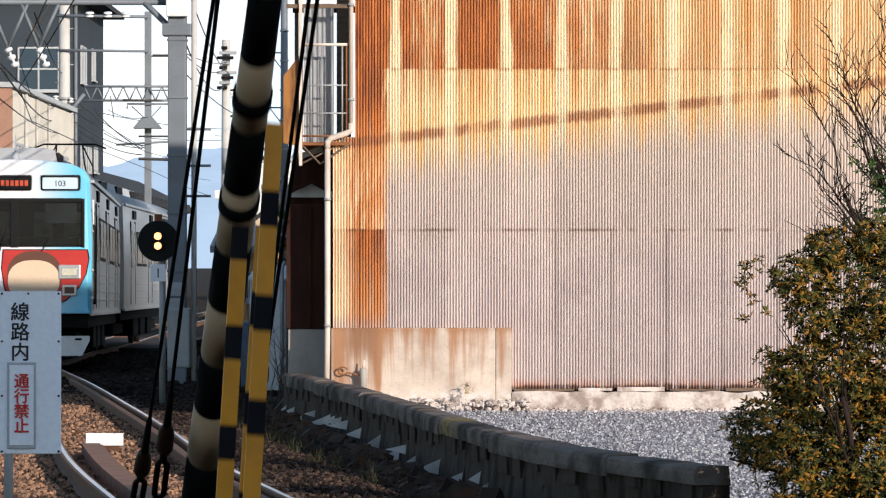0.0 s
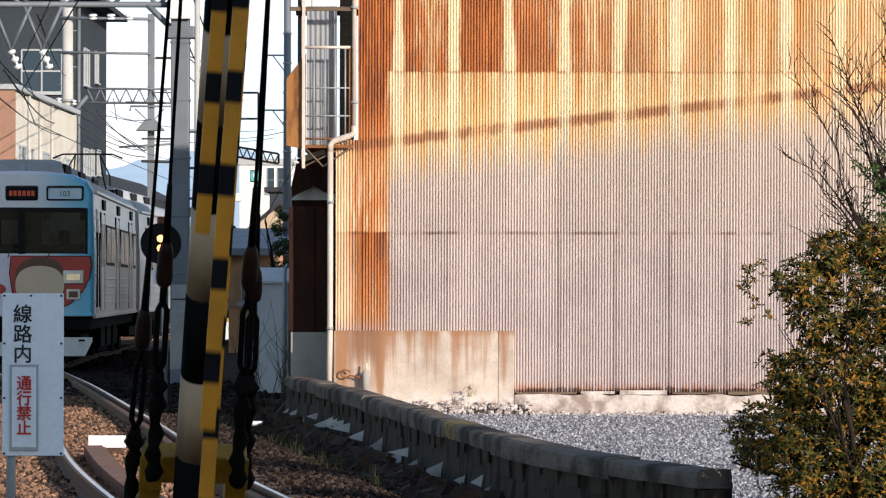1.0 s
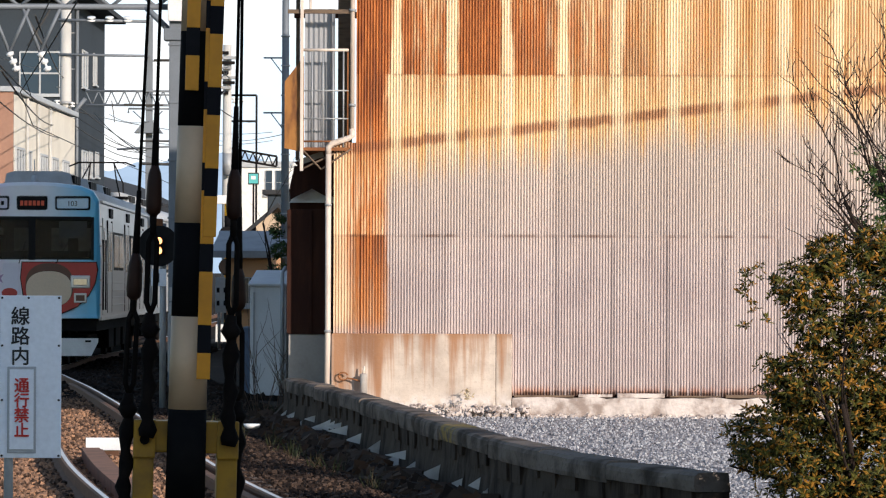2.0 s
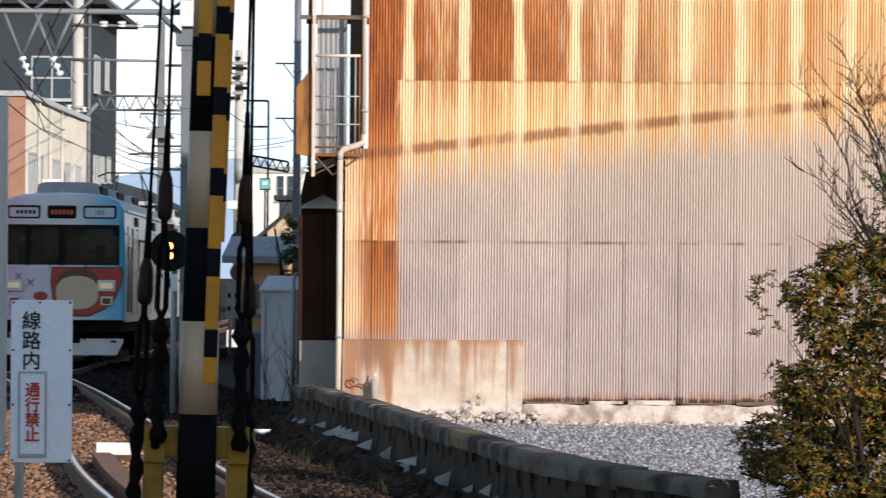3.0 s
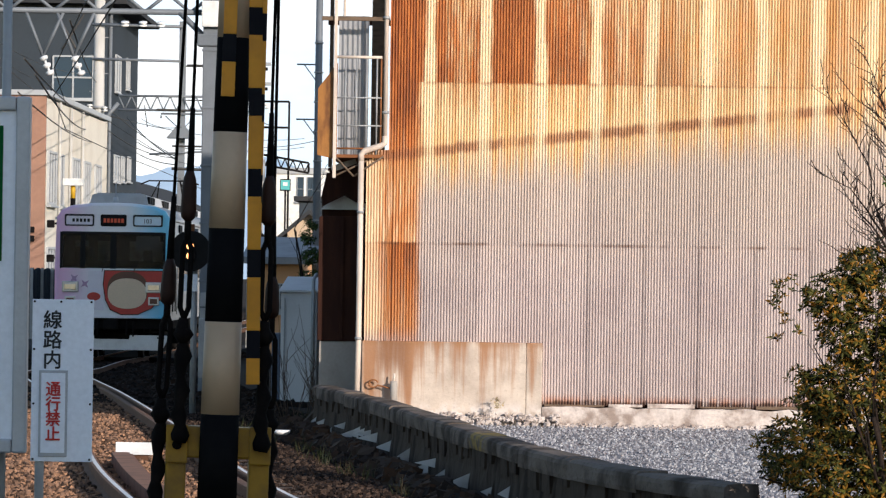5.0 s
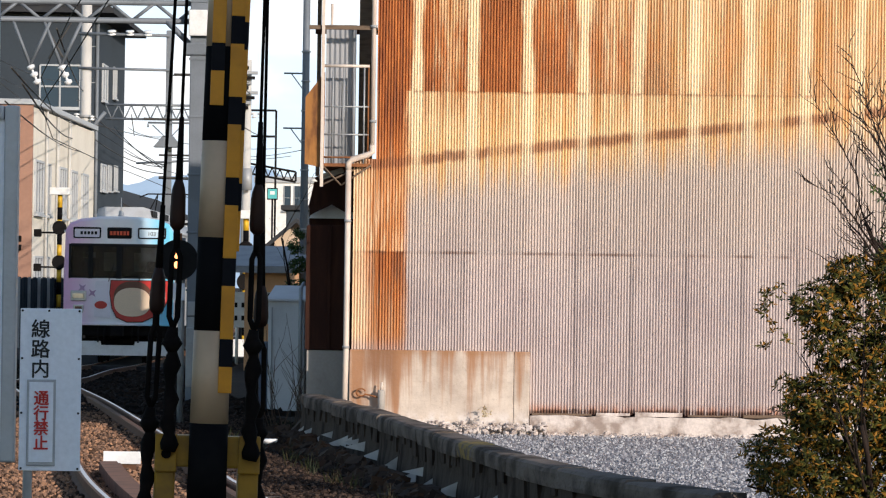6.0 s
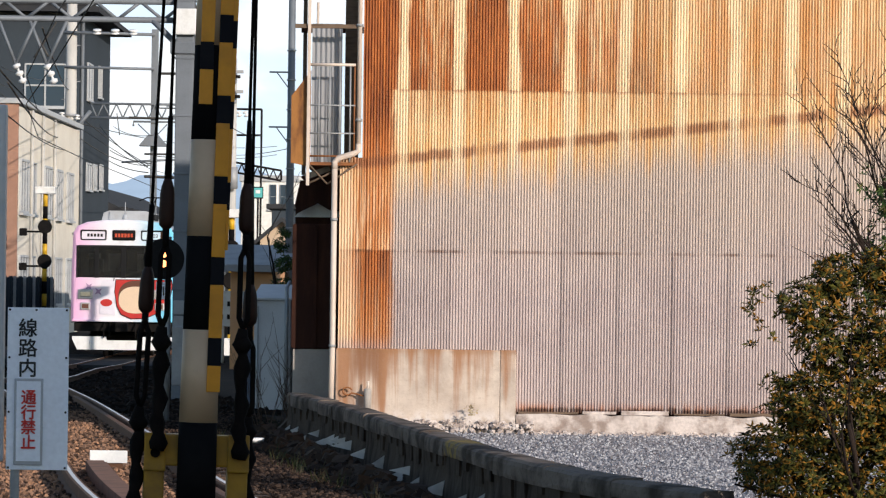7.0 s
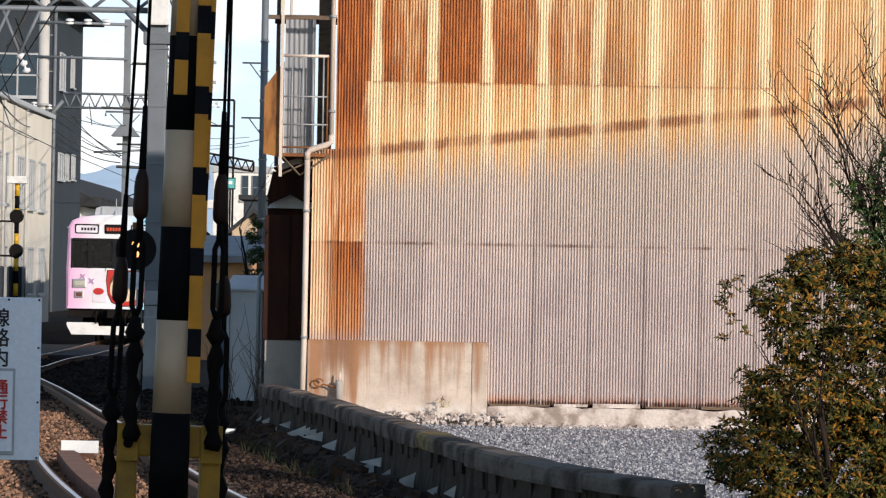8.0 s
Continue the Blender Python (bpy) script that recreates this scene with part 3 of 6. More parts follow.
def sheet_mesh(name, width, height, material=None, pitch=PITCH, wave=WAVE, thick=0.0015):
    """One corrugated sheet, x across, z up from its lower edge, facing -y."""
    bm = B()
    steps = int(round(width / pitch)) * 8
    for d in (0.0, thick):
        last = None
        for i in range(steps + 1):
            x, y = i * pitch / 8, -wave * math.cos(2 * math.pi * i / 8) + d
            pair = [bm.verts.new((x, y, 0)), bm.verts.new((x, y, height))]
            if last:
                ring = (last[0], pair[0], pair[1], last[1])
                bm.faces.new(ring if d == 0 else ring[::-1]).smooth = True
            last = pair
    return mesh_of(bm, name, material or IRON)


def shed():
    base = tagged(empty("factory_shed", (0, WALL_Y, 0)), "tall shed of rusted corrugated iron over stained concrete", "shed")
    left, right, top = -1.30, 11.0, 7.9
    bm = B()
    prism(bm, [(left + 0.02, 0.0), (right, 0.0), (right, top), (-1.02, top), (-1.02, 3.32), (left + 0.02, 3.32)], 0.06, 7.0)
    part("core_wall", bm, IRON_BACK, base, "dark inner wall behind the iron sheets")
    # unseen block, added so that the train runs through shade
    part("rear_wing", box(B(), (left + 0.02, 18.0, 0.0), (2.0, 39.0, 10.0), 0.02), IRON_BACK, base, "unseen dark block added behind the shed to shade the train")
    rng = random.Random(5)
    rows = [(6.06, 1.95), (4.15, 1.95), (2.235, 1.95), (0.355, 1.92)]
    meshes = {}
    edge = [-1.30, -1.04, -0.628] + [-0.628 + 0.655 * i for i in range(1, 17)]
    for r, (z0, h) in enumerate(rows):
        for c, (x0, x1) in enumerate(zip(edge, edge[1:])):
            if c == 0 and r < 2:
                continue
            low, high = z0, z0 + h
            if r == 3:
                low = 1.085 if x0 < 0.6 else z0 + rng.uniform(-0.012, 0.02)
            if c == 0 and r == 2:
                high = 3.34
            if r == 1 and c == 1:
                low = 4.03
            key = (round(x1 - x0, 2), round(high - low, 3))
            if key not in meshes:
                meshes[key] = sheet_mesh("corrugated_sheet", x1 - x0 + 1.5 * PITCH, high - low)
            ob = new("corrugated_sheet", meshes[key])
            ob.parent = base
            ob.matrix_basis = pose(x0, -0.018 - 0.004 * (3 - r) - 0.003 * (c % 2), low, rng.uniform(-0.08, 0.08), rng.uniform(-0.05, 0.05), rng.uniform(-0.25, 0.25))
    part("concrete_plinth", box(B(), (-1.32, -0.10, -0.1), (0.62, 0.06, 1.085), 0.012), STAINED, base, "low concrete wall streaked with rust")
    part("concrete_pier", box(B(), (0.622, -0.105, -0.1), (0.81, 0.05, 1.085), 0.012), STAINED, base)
    bm = box(B(), (0.815, -0.12, -0.1), (right, 0.03, 0.335), 0.0)
    bmesh.ops.subdivide_edges(bm, edges=[e for e in bm.edges if abs(e.verts[0].co.x - e.verts[1].co.x) > 1], cuts=90)
    for v in bm.verts:
        v.co += Vector((0, 0.03 * noise.noise(v.co * 4), 0.03 * noise.noise((v.co.x * 5, 1, v.co.z))))
    part("concrete_footing", bm, FOOTING, base, "crumbling pale concrete footing")
    # sill boards under the sheets
    for i, (a, b) in enumerate([(0.84, 1.55), (1.60, 2.00), (2.06, 2.62), (2.68, 3.28), (3.34, 4.60), (4.66, 6.4)]):
        part("sill_board", box(B(), (a, -0.055, 0.335 + 0.006 * (i % 2)), (b, 0.02, 0.362 + 0.012 * (i % 3)), 0.004), FOOTING if i in (1, 2) else OLD_WOOD, base)
    return base


shed()


def downpipe():
    thing = tagged(empty("downpipe", (0, 45.90, 0)), "cream plastic rainwater downpipe with an offset elbow on the shed corner", "pipe")
    r = 0.034
    x0, x1 = -1.375, -1.085
    part("lower_pipe", tube(B(), [(x0, 0, 0.3), (x0 + 0.012, 0, 1.10), (x0 + 0.012, 0, 3.22)], r, 14), PIPE, thing)
    part("elbow", tube(B(), [(x0 + 0.012, 0, 3.20), (x0 + 0.012, 0, 3.28), (x0 + 0.05, 0, 3.325), (x1 - 0.05, 0, 3.385), (x1, 0, 3.42), (x1, 0, 3.50)], r * 1.05, 14), PIPE, thing)
    part("upper_pipe", tube(B(), [(x1, 0, 3.48), (x1, 0, 8.5)], r * 0.8, 14), PIPE, thing)
    for x, z in ((x0 + 0.012, 2.60), (x0 + 0.010, 1.11), (x1, 3.78), (x1, 4.9)):
        bm = tube(B(), [(x, 0, z - 0.016), (x, 0, z + 0.016)], r * 1.22, 14)
        box(bm, (x - 0.01, 0.0, z - 0.01), (x + 0.01, 0.11, z + 0.01))
        part("clip", bm, STEEL, thing)


downpipe()


def annex():
    """The dark lean-to on the track side of the shed."""
    thing = tagged(empty("lean_to", (0, 46.7, 0)), "dark brown sheet-iron lean-to with concrete foot against the shed", "shed")
    part("side_wall", box(B(), (-1.87, 0, 1.06), (-1.325, 26, 2.56), 0.01), IRON_BACK, thing)
    part("foot_wall", box(B(), (-1.86, 0.01, -0.2), (-1.325, 26, 1.055), 0.01), CONCRETE, thing)
    for x in (-1.86, -1.60, -1.345):
        part("batten", box(B(), (x - 0.02, -0.03, 1.07), (x + 0.02, -0.002, 2.55), 0.004), IRON_BACK, thing)
    bm = B()
    prism(bm, [(-1.90, 2.66), (-1.32, 2.66), (-1.34, 2.72), (-1.60, 2.86), (-1.88, 2.70)], 1.2, 1.26)
    part("gable_sheet", bm, GREY_IRON, thing, "pale grey corrugated gable sheet")
    # two added dark sheets stand in for the shade under the canopy
    bm = B()
    prism(bm, [(-1.90, 2.80), (-1.82, 3.16), (-1.46, 3.27), (-1.30, 3.27), (-1.30, 2.73), (-1.46, 2.74), (-1.62, 2.83), (-1.86, 2.71)], 0.95, 1.1)
    part("canopy_roof", bm, IRON_BACK, thing)
    bm = B()
    prism(bm, [(-1.90, 2.56), (-1.30, 2.56), (-1.30, 3.2), (-1.85, 3.1), (-1.90, 2.73)], 1.27, 20.0)
    part("inner_gable", bm, IRON_BACK, thing)
    part("fascia_board", box(B(), (-0.155, -0.04, -0.035), (0.155, 0, 0.035), 0.005, pose(-1.58, -0.36, 3.165, 0, -20, 0)), CONCRETE, thing, "weathered grey fascia board")
    bm = tube(B(), [(-1.79, -0.42, 3.07), (-1.79, -0.42, 3.11)], [0.05, 0.012], 12)
    part("lamp_shade", bm, WHITE_PAINT, thing, "small white enamel lamp shade")
    return thing


annex()


PANEL_RUST = worn("brown_rust_panel", (0.40, 0.175, 0.05), (0.14, 0.055, 0.025), 0.9, 3.0, 0.85, bump=0.3, stretch=(2.5, 2.5, 0.8))
SCREEN_IRON = worn("weathered_grey_sheet", (0.30, 0.31, 0.33), (0.20, 0.20, 0.205), 0.5, 2, 0.6, stretch=(3, 3, 0.5))


def balcony():
    thing = tagged(empty("iron_balcony", (0, 46.4, 0)), "rusted iron balcony with railing and a grey sheet screen", "balcony")
    y0, y1 = -0.5, 2.4
    xl, xr = -1.80, -1.10
    part("floor_plate", box(B(), (xl + 0.08, y0, 3.24), (xr, y1, 3.28), 0.005), RUST, thing)
    for z, r in ((4.43, 0.018), (3.95, 0.010), (3.62, 0.010), (3.35, 0.012)):
        part("rail", tube(B(), [(xl + 0.12, y0, z), (xr - 0.03, y0, z)], r, 8), PIPE if r > 0.015 else (RUST if z < 3.4 else STEEL), thing)
    for i, x in enumerate([-1.56, -1.43, -1.31, -1.19, xr - 0.04]):
        part("baluster", tube(B(), [(x, y0, 3.28), (x, y0, 4.43)], 0.010, 8), RUST if i == 4 else STEEL, thing)
    part("corner_post", box(B(), (xl + 0.10, y0 - 0.03, 3.0), (xl + 0.138, y0 + 0.010, 5.9), 0.004), PIPE, thing, "tan painted corner post")
    part("frame_post", box(B(), (xl - 0.06, y1 - 0.1, 3.2), (xl - 0.01, y1 - 0.05, 5.9), 0.004), OLD_WOOD, thing)
    part("frame_post", tube(B(), [(xl + 0.20, y0 + 0.5, 3.28), (xl + 0.20, y0 + 0.5, 5.2)], 0.016, 8), PIPE, thing)
    part("rear_post", box(B(), (-1.27, y0 + 0.5, 3.2), (-1.10, y0 + 0.62, 5.9), 0.01), OLD_WOOD, thing)
    bm = B()
    prism(bm, [(-0.235, 3.27), (0.0, 3.22), (0.0, 4.36), (-0.235, 4.06)], -0.006, 0.006)
    part("side_panel", bm, PANEL_RUST, thing, "orange rusted side panel", m=pose(-1.655, y0 + 0.02, 0, 0, 0, -12))
    part("cross_beam", box(B(), (xl - 0.05, y0, 4.86), (xr, y0 + 0.04, 4.91), 0.004), OLD_WOOD, thing)
    part("eave_board", box(B(), (xl - 0.08, y1 - 0.2, 4.98), (xr, y1 - 0.15, 5.06), 0.004), IRON_BACK, thing)
    sh = new("screen_sheet", sheet_mesh("screen_sheet", 0.36, 1.66, SCREEN_IRON, 0.060, 0.010))
    sh.parent = thing
    sh.matrix_basis = pose(-1.66, -0.12, 3.28)
    for a, b in (((xl + 0.12, y0, 3.26), (-1.45, y0, 3.02)), ((-1.45, y0, 3.02), (xr, y0, 3.26)), ((xl + 0.12, y0, 3.02), (xr - 0.1, y0 + 0.1, 3.26))):
        part("brace", tube(B(), [a, b], 0.012, 6), OLD_WOOD, thing)
    return thing


balcony()


def standpipe():
    thing = tagged(empty("standpipe", (-0.938, 45.780, 0.346)), "short rusty grey standpipe with a looped hose handle", "pipe")
    part("body", tube(B(), [(0, 0, -0.05), (0, 0, 0.26), (0, 0, 0.27)], [0.042, 0.042, 0.03], 14), CONCRETE, thing)
    part("spout", tube(B(), [(0.0, 0, 0.26), (0.01, 0, 0.36)], [0.016, 0.010], 8), PIPE, thing)
    ring = [(-0.24 + 0.055 * math.cos(a), 0.05, 0.235 + 0.045 * math.sin(a)) for a in [0.3 + i * 0.55 for i in range(11)]]
    part("loop_handle", tube(B(), ring + [(-0.12, 0.05, 0.20), (0, 0, 0.17)], 0.010, 6), RUST, thing)


standpipe()

# ---- barrier arm ----
BLACK = worn("black_band", (0.006, 0.006, 0.007), (0.012, 0.011, 0.011), 0.5, 6, 0.85, world=False, bump=0.05, spec=0.04)
WHITE = worn("aged_white_band", (0.55, 0.395, 0.26), (0.42, 0.29, 0.185), 0.6, 5, 0.5, bump=0.05, world=False)
YELLOW = worn("yellow_paint", (0.36, 0.19, 0.010), (0.15, 0.08, 0.02), 0.6, 9, 0.55, bump=0.1, world=False)
TAPE = worn("yellow_reflective_strip", (0.66, 0.27, 0.006), (0.44, 0.17, 0.008), 0.5, 6, 0.45, bump=0.05, world=False)
TAPE_BLACK = worn("black_reflective_strip", (0.010, 0.010, 0.013), (0.018, 0.018, 0.020), 0.5, 6, 0.85, bump=0.05, world=False, spec=0.08)
ROPE = worn("black_wire_rope", (0.007, 0.006, 0.006), (0.016, 0.012, 0.010), 0.5, 20, 0.9, bump=0.2, world=False, spec=0.05)
BROWN = worn("brown_glazed_insulator", (0.024, 0.010, 0.007), (0.045, 0.018, 0.010), 0.6, 12, 0.6, world=False, spec=0.2)
ARM_AT = pose(-0.739, 11.0, 0.75, 0, 0, 6.6) @ pose(0, 0, 0, 0, 1.25, 0)
ARM_ROWS = [(0.0, 60), (0.3, 53.5), (0.5, 48), (0.7, 43), (1.0, 33), (1.2, 26.8), (1.5, 15), (1.7, 7), (2.0, 1), (2.8, 0.0), (8.0, 0.0)]
STRIP_SWAY = [(2.8, -0.3), (3.0, -0.44), (3.5, -1.1), (4.0, -1.15), (4.5, 0.3), (5.0, 1.6), (5.2, 1.4), (5.8, -0.3), (6.3, 0.3), (6.5, 0.2), (7.0, -0.15), (7.5, 0.6), (8.0, 0.5)]


def barrier_arm():
    thing = tagged(empty("crossing_barrier"), "black and white striped level crossing barrier arm, rising upright", "barrier")
    cuts = [0.0, 0.18, 0.44, 0.702, 0.964, 1.228, 1.501, 1.768] + [1.768 + 0.266 * i for i in range(1, 12)]

    def r(h):
        return 0.0595 - 0.0072 * h

    for i, (a, b) in enumerate(zip(cuts, cuts[1:])):
        part("band", tube(B(), [(0, 0, a), (0, 0, b)], [r(a), r(b)], 28), WHITE if i % 2 else BLACK, thing)
    part("tip_cap", tube(B(), [(0, 0, 4.62), (0, 0, 4.66)], [r(4.6), 0.01], 20), BLACK, thing)
    for h in (2.46, 2.9):
        part("collar", tube(B(), [(0, 0, h), (0, 0, h + 0.05)], r(h) + 0.005, 24), BLACK, thing, "black collar that holds the strips")
    # yoke and its two legs
    part("yoke", box(B(), (-0.145, 0.03, 0.575), (0.145, 0.10, 0.665), 0.006), YELLOW, thing, "scuffed yellow steel yoke")
    for x in (-0.118, 0.118):
        part("leg", box(B(), (x - 0.029, 0.03, 0.0), (x + 0.029, 0.10, 0.573), 0.006), YELLOW, thing)
        part("yoke_lug", box(B(), (x - 0.031, 0.015, 0.56), (x + 0.031, 0.028, 0.668), 0.004), YELLOW, thing)
        part("bolt", tube(B(), [(x, 0.002, 0.612), (x, 0.015, 0.612)], 0.014, 10), ROPE, thing)
    part("hub", tube(B(), [(-0.24, 0.05, 0), (0.24, 0.05, 0)], 0.06, 20), YELLOW, thing)

    # stay ropes: shackle, turnbuckle loop, insulator block, rope to the upper arm
    def stay(x, y, foot, block, loop, top_x):
        rope_top = 3.9
        slope = (top_x - x) / (rope_top - foot)

        def at(h):
            return (x + slope * (h - foot), y * (1 - 0.8 * (h - foot) / rope_top), h)

        span = loop[0] - foot
        lumps = [(0.0, 0.020), (0.06, 0.027), (0.14, 0.016), (0.22, 0.024), (0.30, 0.015), (0.42, 0.023), (0.52, 0.013), (0.62, 0.019), (0.70, 0.026), (0.80, 0.013), (0.90, 0.021), (1.0, 0.014)]
        part("shackle", tube(B(), [Vector(at(foot + span * u)) + Vector((0.004 * math.sin(19 * u), 0, 0)) for u, _ in lumps], [q for _, q in lumps], 8), ROPE, thing)
        bm = B()
        w = 0.012
        l0, l1 = Vector(at(loop[0])), Vector(at(loop[1]))
        for s in (-1, 1):
            tube(bm, [l0, l0 + Vector((s * w, 0, 0.03)), l1 + Vector((s * w, 0, -0.03)), l1], 0.008, 6)
        part("turnbuckle", bm, ROPE, thing)
        part("knot", tube(B(), [at(loop[0] - 0.07), at(loop[0] - 0.045), at(loop[0] - 0.02)], [0.014, 0.030, 0.014], 8), ROPE, thing)
        part("link", tube(B(), [at(loop[1] - 0.01), at(block[0])], 0.010, 6), ROPE, thing)
        b0, b1 = at(block[0]), at(block[1])
        part("insulator", tube(B(), [at(block[0] - 0.012), b0, at(block[0] + 0.02), at(block[1] - 0.02), b1, at(block[1] + 0.03)], [0.008, 0.020, 0.023, 0.021, 0.018, 0.008], 10), BROWN, thing, "brown glazed rope insulator")
        part("sleeve", tube(B(), [at(block[1] + 0.02), at(block[1] + 0.20)], [0.011, 0.007], 8), ROPE, thing)
        part("rope", tube(B(), [at(block[1] + 0.18), at(rope_top)], 0.0048, 6), ROPE, thing)

    stay(-0.114, -0.005, 0.62, (1.255, 1.365), (0.97, 1.20), -0.095)
    stay(0.118, -0.005, 0.60, (1.250, 1.360), (0.97, 1.20), 0.108)
    stay(-0.172, 0.06, 0.40, (1.015, 1.115), (0.74, 0.98), -0.09)
    stay(0.172, 0.40, 0.30, (0.985, 1.075), (0.71, 0.94), 0.10)
    return thing


arm = barrier_arm()


def strip(name, length, first, parent):
    """A hanging strip of yellow and black plates, its eye at the origin."""
    ob = empty(name)
    ob.parent = parent
    z, i, dark = 0.0, 0, first
    while z > -length + 0.01:
        h = min(0.078 if dark else 0.150, length + z)
        part("black_plate" if dark else "yellow_plate", box(B(), (-0.019, -0.003 - 0.001 * (i % 2), z - h), (0.019, 0.003, z), 0.0015), TAPE_BLACK if dark else TAPE, ob)
        z -= h
        dark = not dark
        i += 1
    return ob


strip_a = strip("hanging_strip", 0.86, True, arm)
strip_b = strip("hanging_strip", 1.71, False, arm)
strip_c = strip("hanging_strip", 1.67, False, arm)


def strip_pose(h, x, arm_turn, swing, side):
    """Where a strip hangs on the arm, kept plumb but for its swing."""
    return pose(x, -(0.0595 - 0.0072 * h) - 0.010, h) @ pose(0, 0, 0, -arm_turn + swing, side, 0)


def barrier_base():
    thing = tagged(empty("barrier_machine", (-0.725, 11.07, 0.16)), "yellow and black barrier machine post beside the road", "barrier")
    part("post", box(B(), (-0.10, -0.08, -0.06), (0.10, 0.14, 0.60), 0.01), YELLOW, thing)
    part("cheek", box(B(), (-0.30, -0.10, 0.30), (-0.245, 0.12, 0.68), 0.01), BLACK, thing)
    part("cheek", box(B(), (0.245, -0.10, 0.30), (0.30, 0.12, 0.68), 0.01), BLACK, thing)
    part("saddle", box(B(), (-0.30, -0.10, 0.24), (0.30, 0.12, 0.298), 0.01), BLACK, thing)


barrier_base()

# ---- train ----
TRAIN_T = [(0.0, 69.9), (1.0, 74.3), (2.0, 79.2), (3.5, 87.0), (4.5, 90.9), (5.5, 96.3), (6.5, 101.8), (7.0, 105.6), (8.0, 114.5)]


def livery():
    """Gloss paint that runs from pink over white to sky blue across the cab front."""
    k = Mat("pink_to_blue_livery", 0.32, 0.0, 0.5)
    x, y, z = k.xyz(k.where(False))
    pink, blue, white = (0.80, 0.44, 0.68), (0.15, 0.56, 0.80), (0.80, 0.80, 0.84)
    c = k.mix(k.ramp(x, -1.45, -0.25), pink, white)
    c = k.mix(k.ramp(x, 0.1, 1.25), c, blue)
    c = k.mix(k.math("MULTIPLY", k.ramp(k.noise(k.where(False), 5, 4), 0.5, 0.75), 0.12), c, (0.4, 0.38, 0.36))
    return k.color(c)


LIVERY = livery()
PALE = worn("pale_lilac_paint", (0.76, 0.72, 0.80), (0.6, 0.56, 0.62), 0.3, 3, 0.35, world=False, bump=0.0)
RED = worn("red_paint", (0.52, 0.035, 0.030), (0.36, 0.02, 0.02), 0.4, 3, 0.35, world=False, bump=0.0)
BEIGE = worn("beige_paint", (0.74, 0.56, 0.40), (0.66, 0.50, 0.36), 0.3, 3, 0.35, world=False, bump=0.0)
DARK_PAINT = worn("brown_paint", (0.13, 0.05, 0.03), (0.09, 0.04, 0.03), 0.4, 5, 0.4, world=False, bump=0.0)
STAINLESS = worn("brushed_stainless_steel", (0.52, 0.52, 0.53), (0.36, 0.35, 0.34), 0.5, 1.2, 0.38, 0.75, world=False, stretch=(1, 0.2, 2), bump=0.03)
UNDER = worn("sooty_underframe", (0.010, 0.009, 0.009), (0.02, 0.016, 0.014), 0.5, 3, 0.9, world=False, spec=0.1)
ROOF_GREY = worn("grey_roof_paint", (0.40, 0.42, 0.45), (0.28, 0.28, 0.28), 0.5, 2, 0.6, world=False)
SKIRT = worn("white_skirt_paint", (0.78, 0.78, 0.78), (0.55, 0.52, 0.50), 0.4, 3, 0.4, world=False)
GASKET = worn("black_rubber", (0.010, 0.010, 0.011), (0.018, 0.018, 0.018), 0.4, 9, 0.7, world=False, bump=0.0, spec=0.15)
LAMP_GLASS = worn("lamp_glass", (0.55, 0.55, 0.52), (0.35, 0.35, 0.33), 0.4, 14, 0.12, 0.4, world=False, bump=0.0)


def glass_mat(name, tint, rough=0.04):
    k = Mat(name, rough, 0.0, 0.2)
    k.b.inputs["Transmission Weight"].default_value = 0.96
    k.b.inputs["IOR"].default_value = 1.12
    return k.color(tint)


CAB_GLASS = glass_mat("tinted_cab_glass", (0.30, 0.32, 0.33))
SIDE_GLASS = worn("dark_window_glass", (0.016, 0.019, 0.022), (0.03, 0.03, 0.03), 0.5, 2, 0.22, world=False, bump=0.0, spec=0.25)
INTERIOR = worn("dim_cab_interior", (0.014, 0.013, 0.012), (0.006, 0.006, 0.006), 0.8, 3, 0.9, world=False)


BULK_PANE = worn("dull_bulkhead_glass", (0.45, 0.45, 0.43), (0.08, 0.08, 0.08), 0.9, 3.5, 0.4, world=False, bump=0.0)


def glow(name, color, strength):
    k = Mat(name, 0.4)
    k.put(k.b.inputs["Emission Color"], color)
    k.b.inputs["Emission Strength"].default_value = strength
    return k.color(color)


AMBER = glow("amber_led", (0.50, 0.07, 0.03), 0.09)


def body_shell(length, front):
    """The car's skin: side walls leaning in at the top, and a shallow arched roof; the front is left open for the windscreen."""
    prof = [(-1.40, 0.98), (-1.41, 2.2), (-1.37, 3.40), (-1.26, 3.58), (-1.0, 3.69), (-0.5, 3.75), (0, 3.765), (0.5, 3.75), (1.0, 3.69), (1.26, 3.58), (1.37, 3.40), (1.41, 2.2), (1.40, 0.98)]
    bm = B()
    a = [bm.verts.new((x, 0.16 if front else 0.0, z)) for x, z in prof]
    b = [bm.verts.new((x, length, z)) for x, z in prof]
    for i in range(len(prof) - 1):
        f = bm.faces.new((a[i], a[i + 1], b[i + 1], b[i]))
        f.material_index = 1 if 2 <= i <= 9 else 0
        f.smooth = 2 <= i <= 9
    bm.faces.new(b)
    bm.faces.new((a[0], b[0], b[-1], a[-1])).material_index = 0
    if not front:
        bm.faces.new(a[::-1])
    bmesh.ops.recalc_face_normals(bm, faces=bm.faces[:])
    return bm


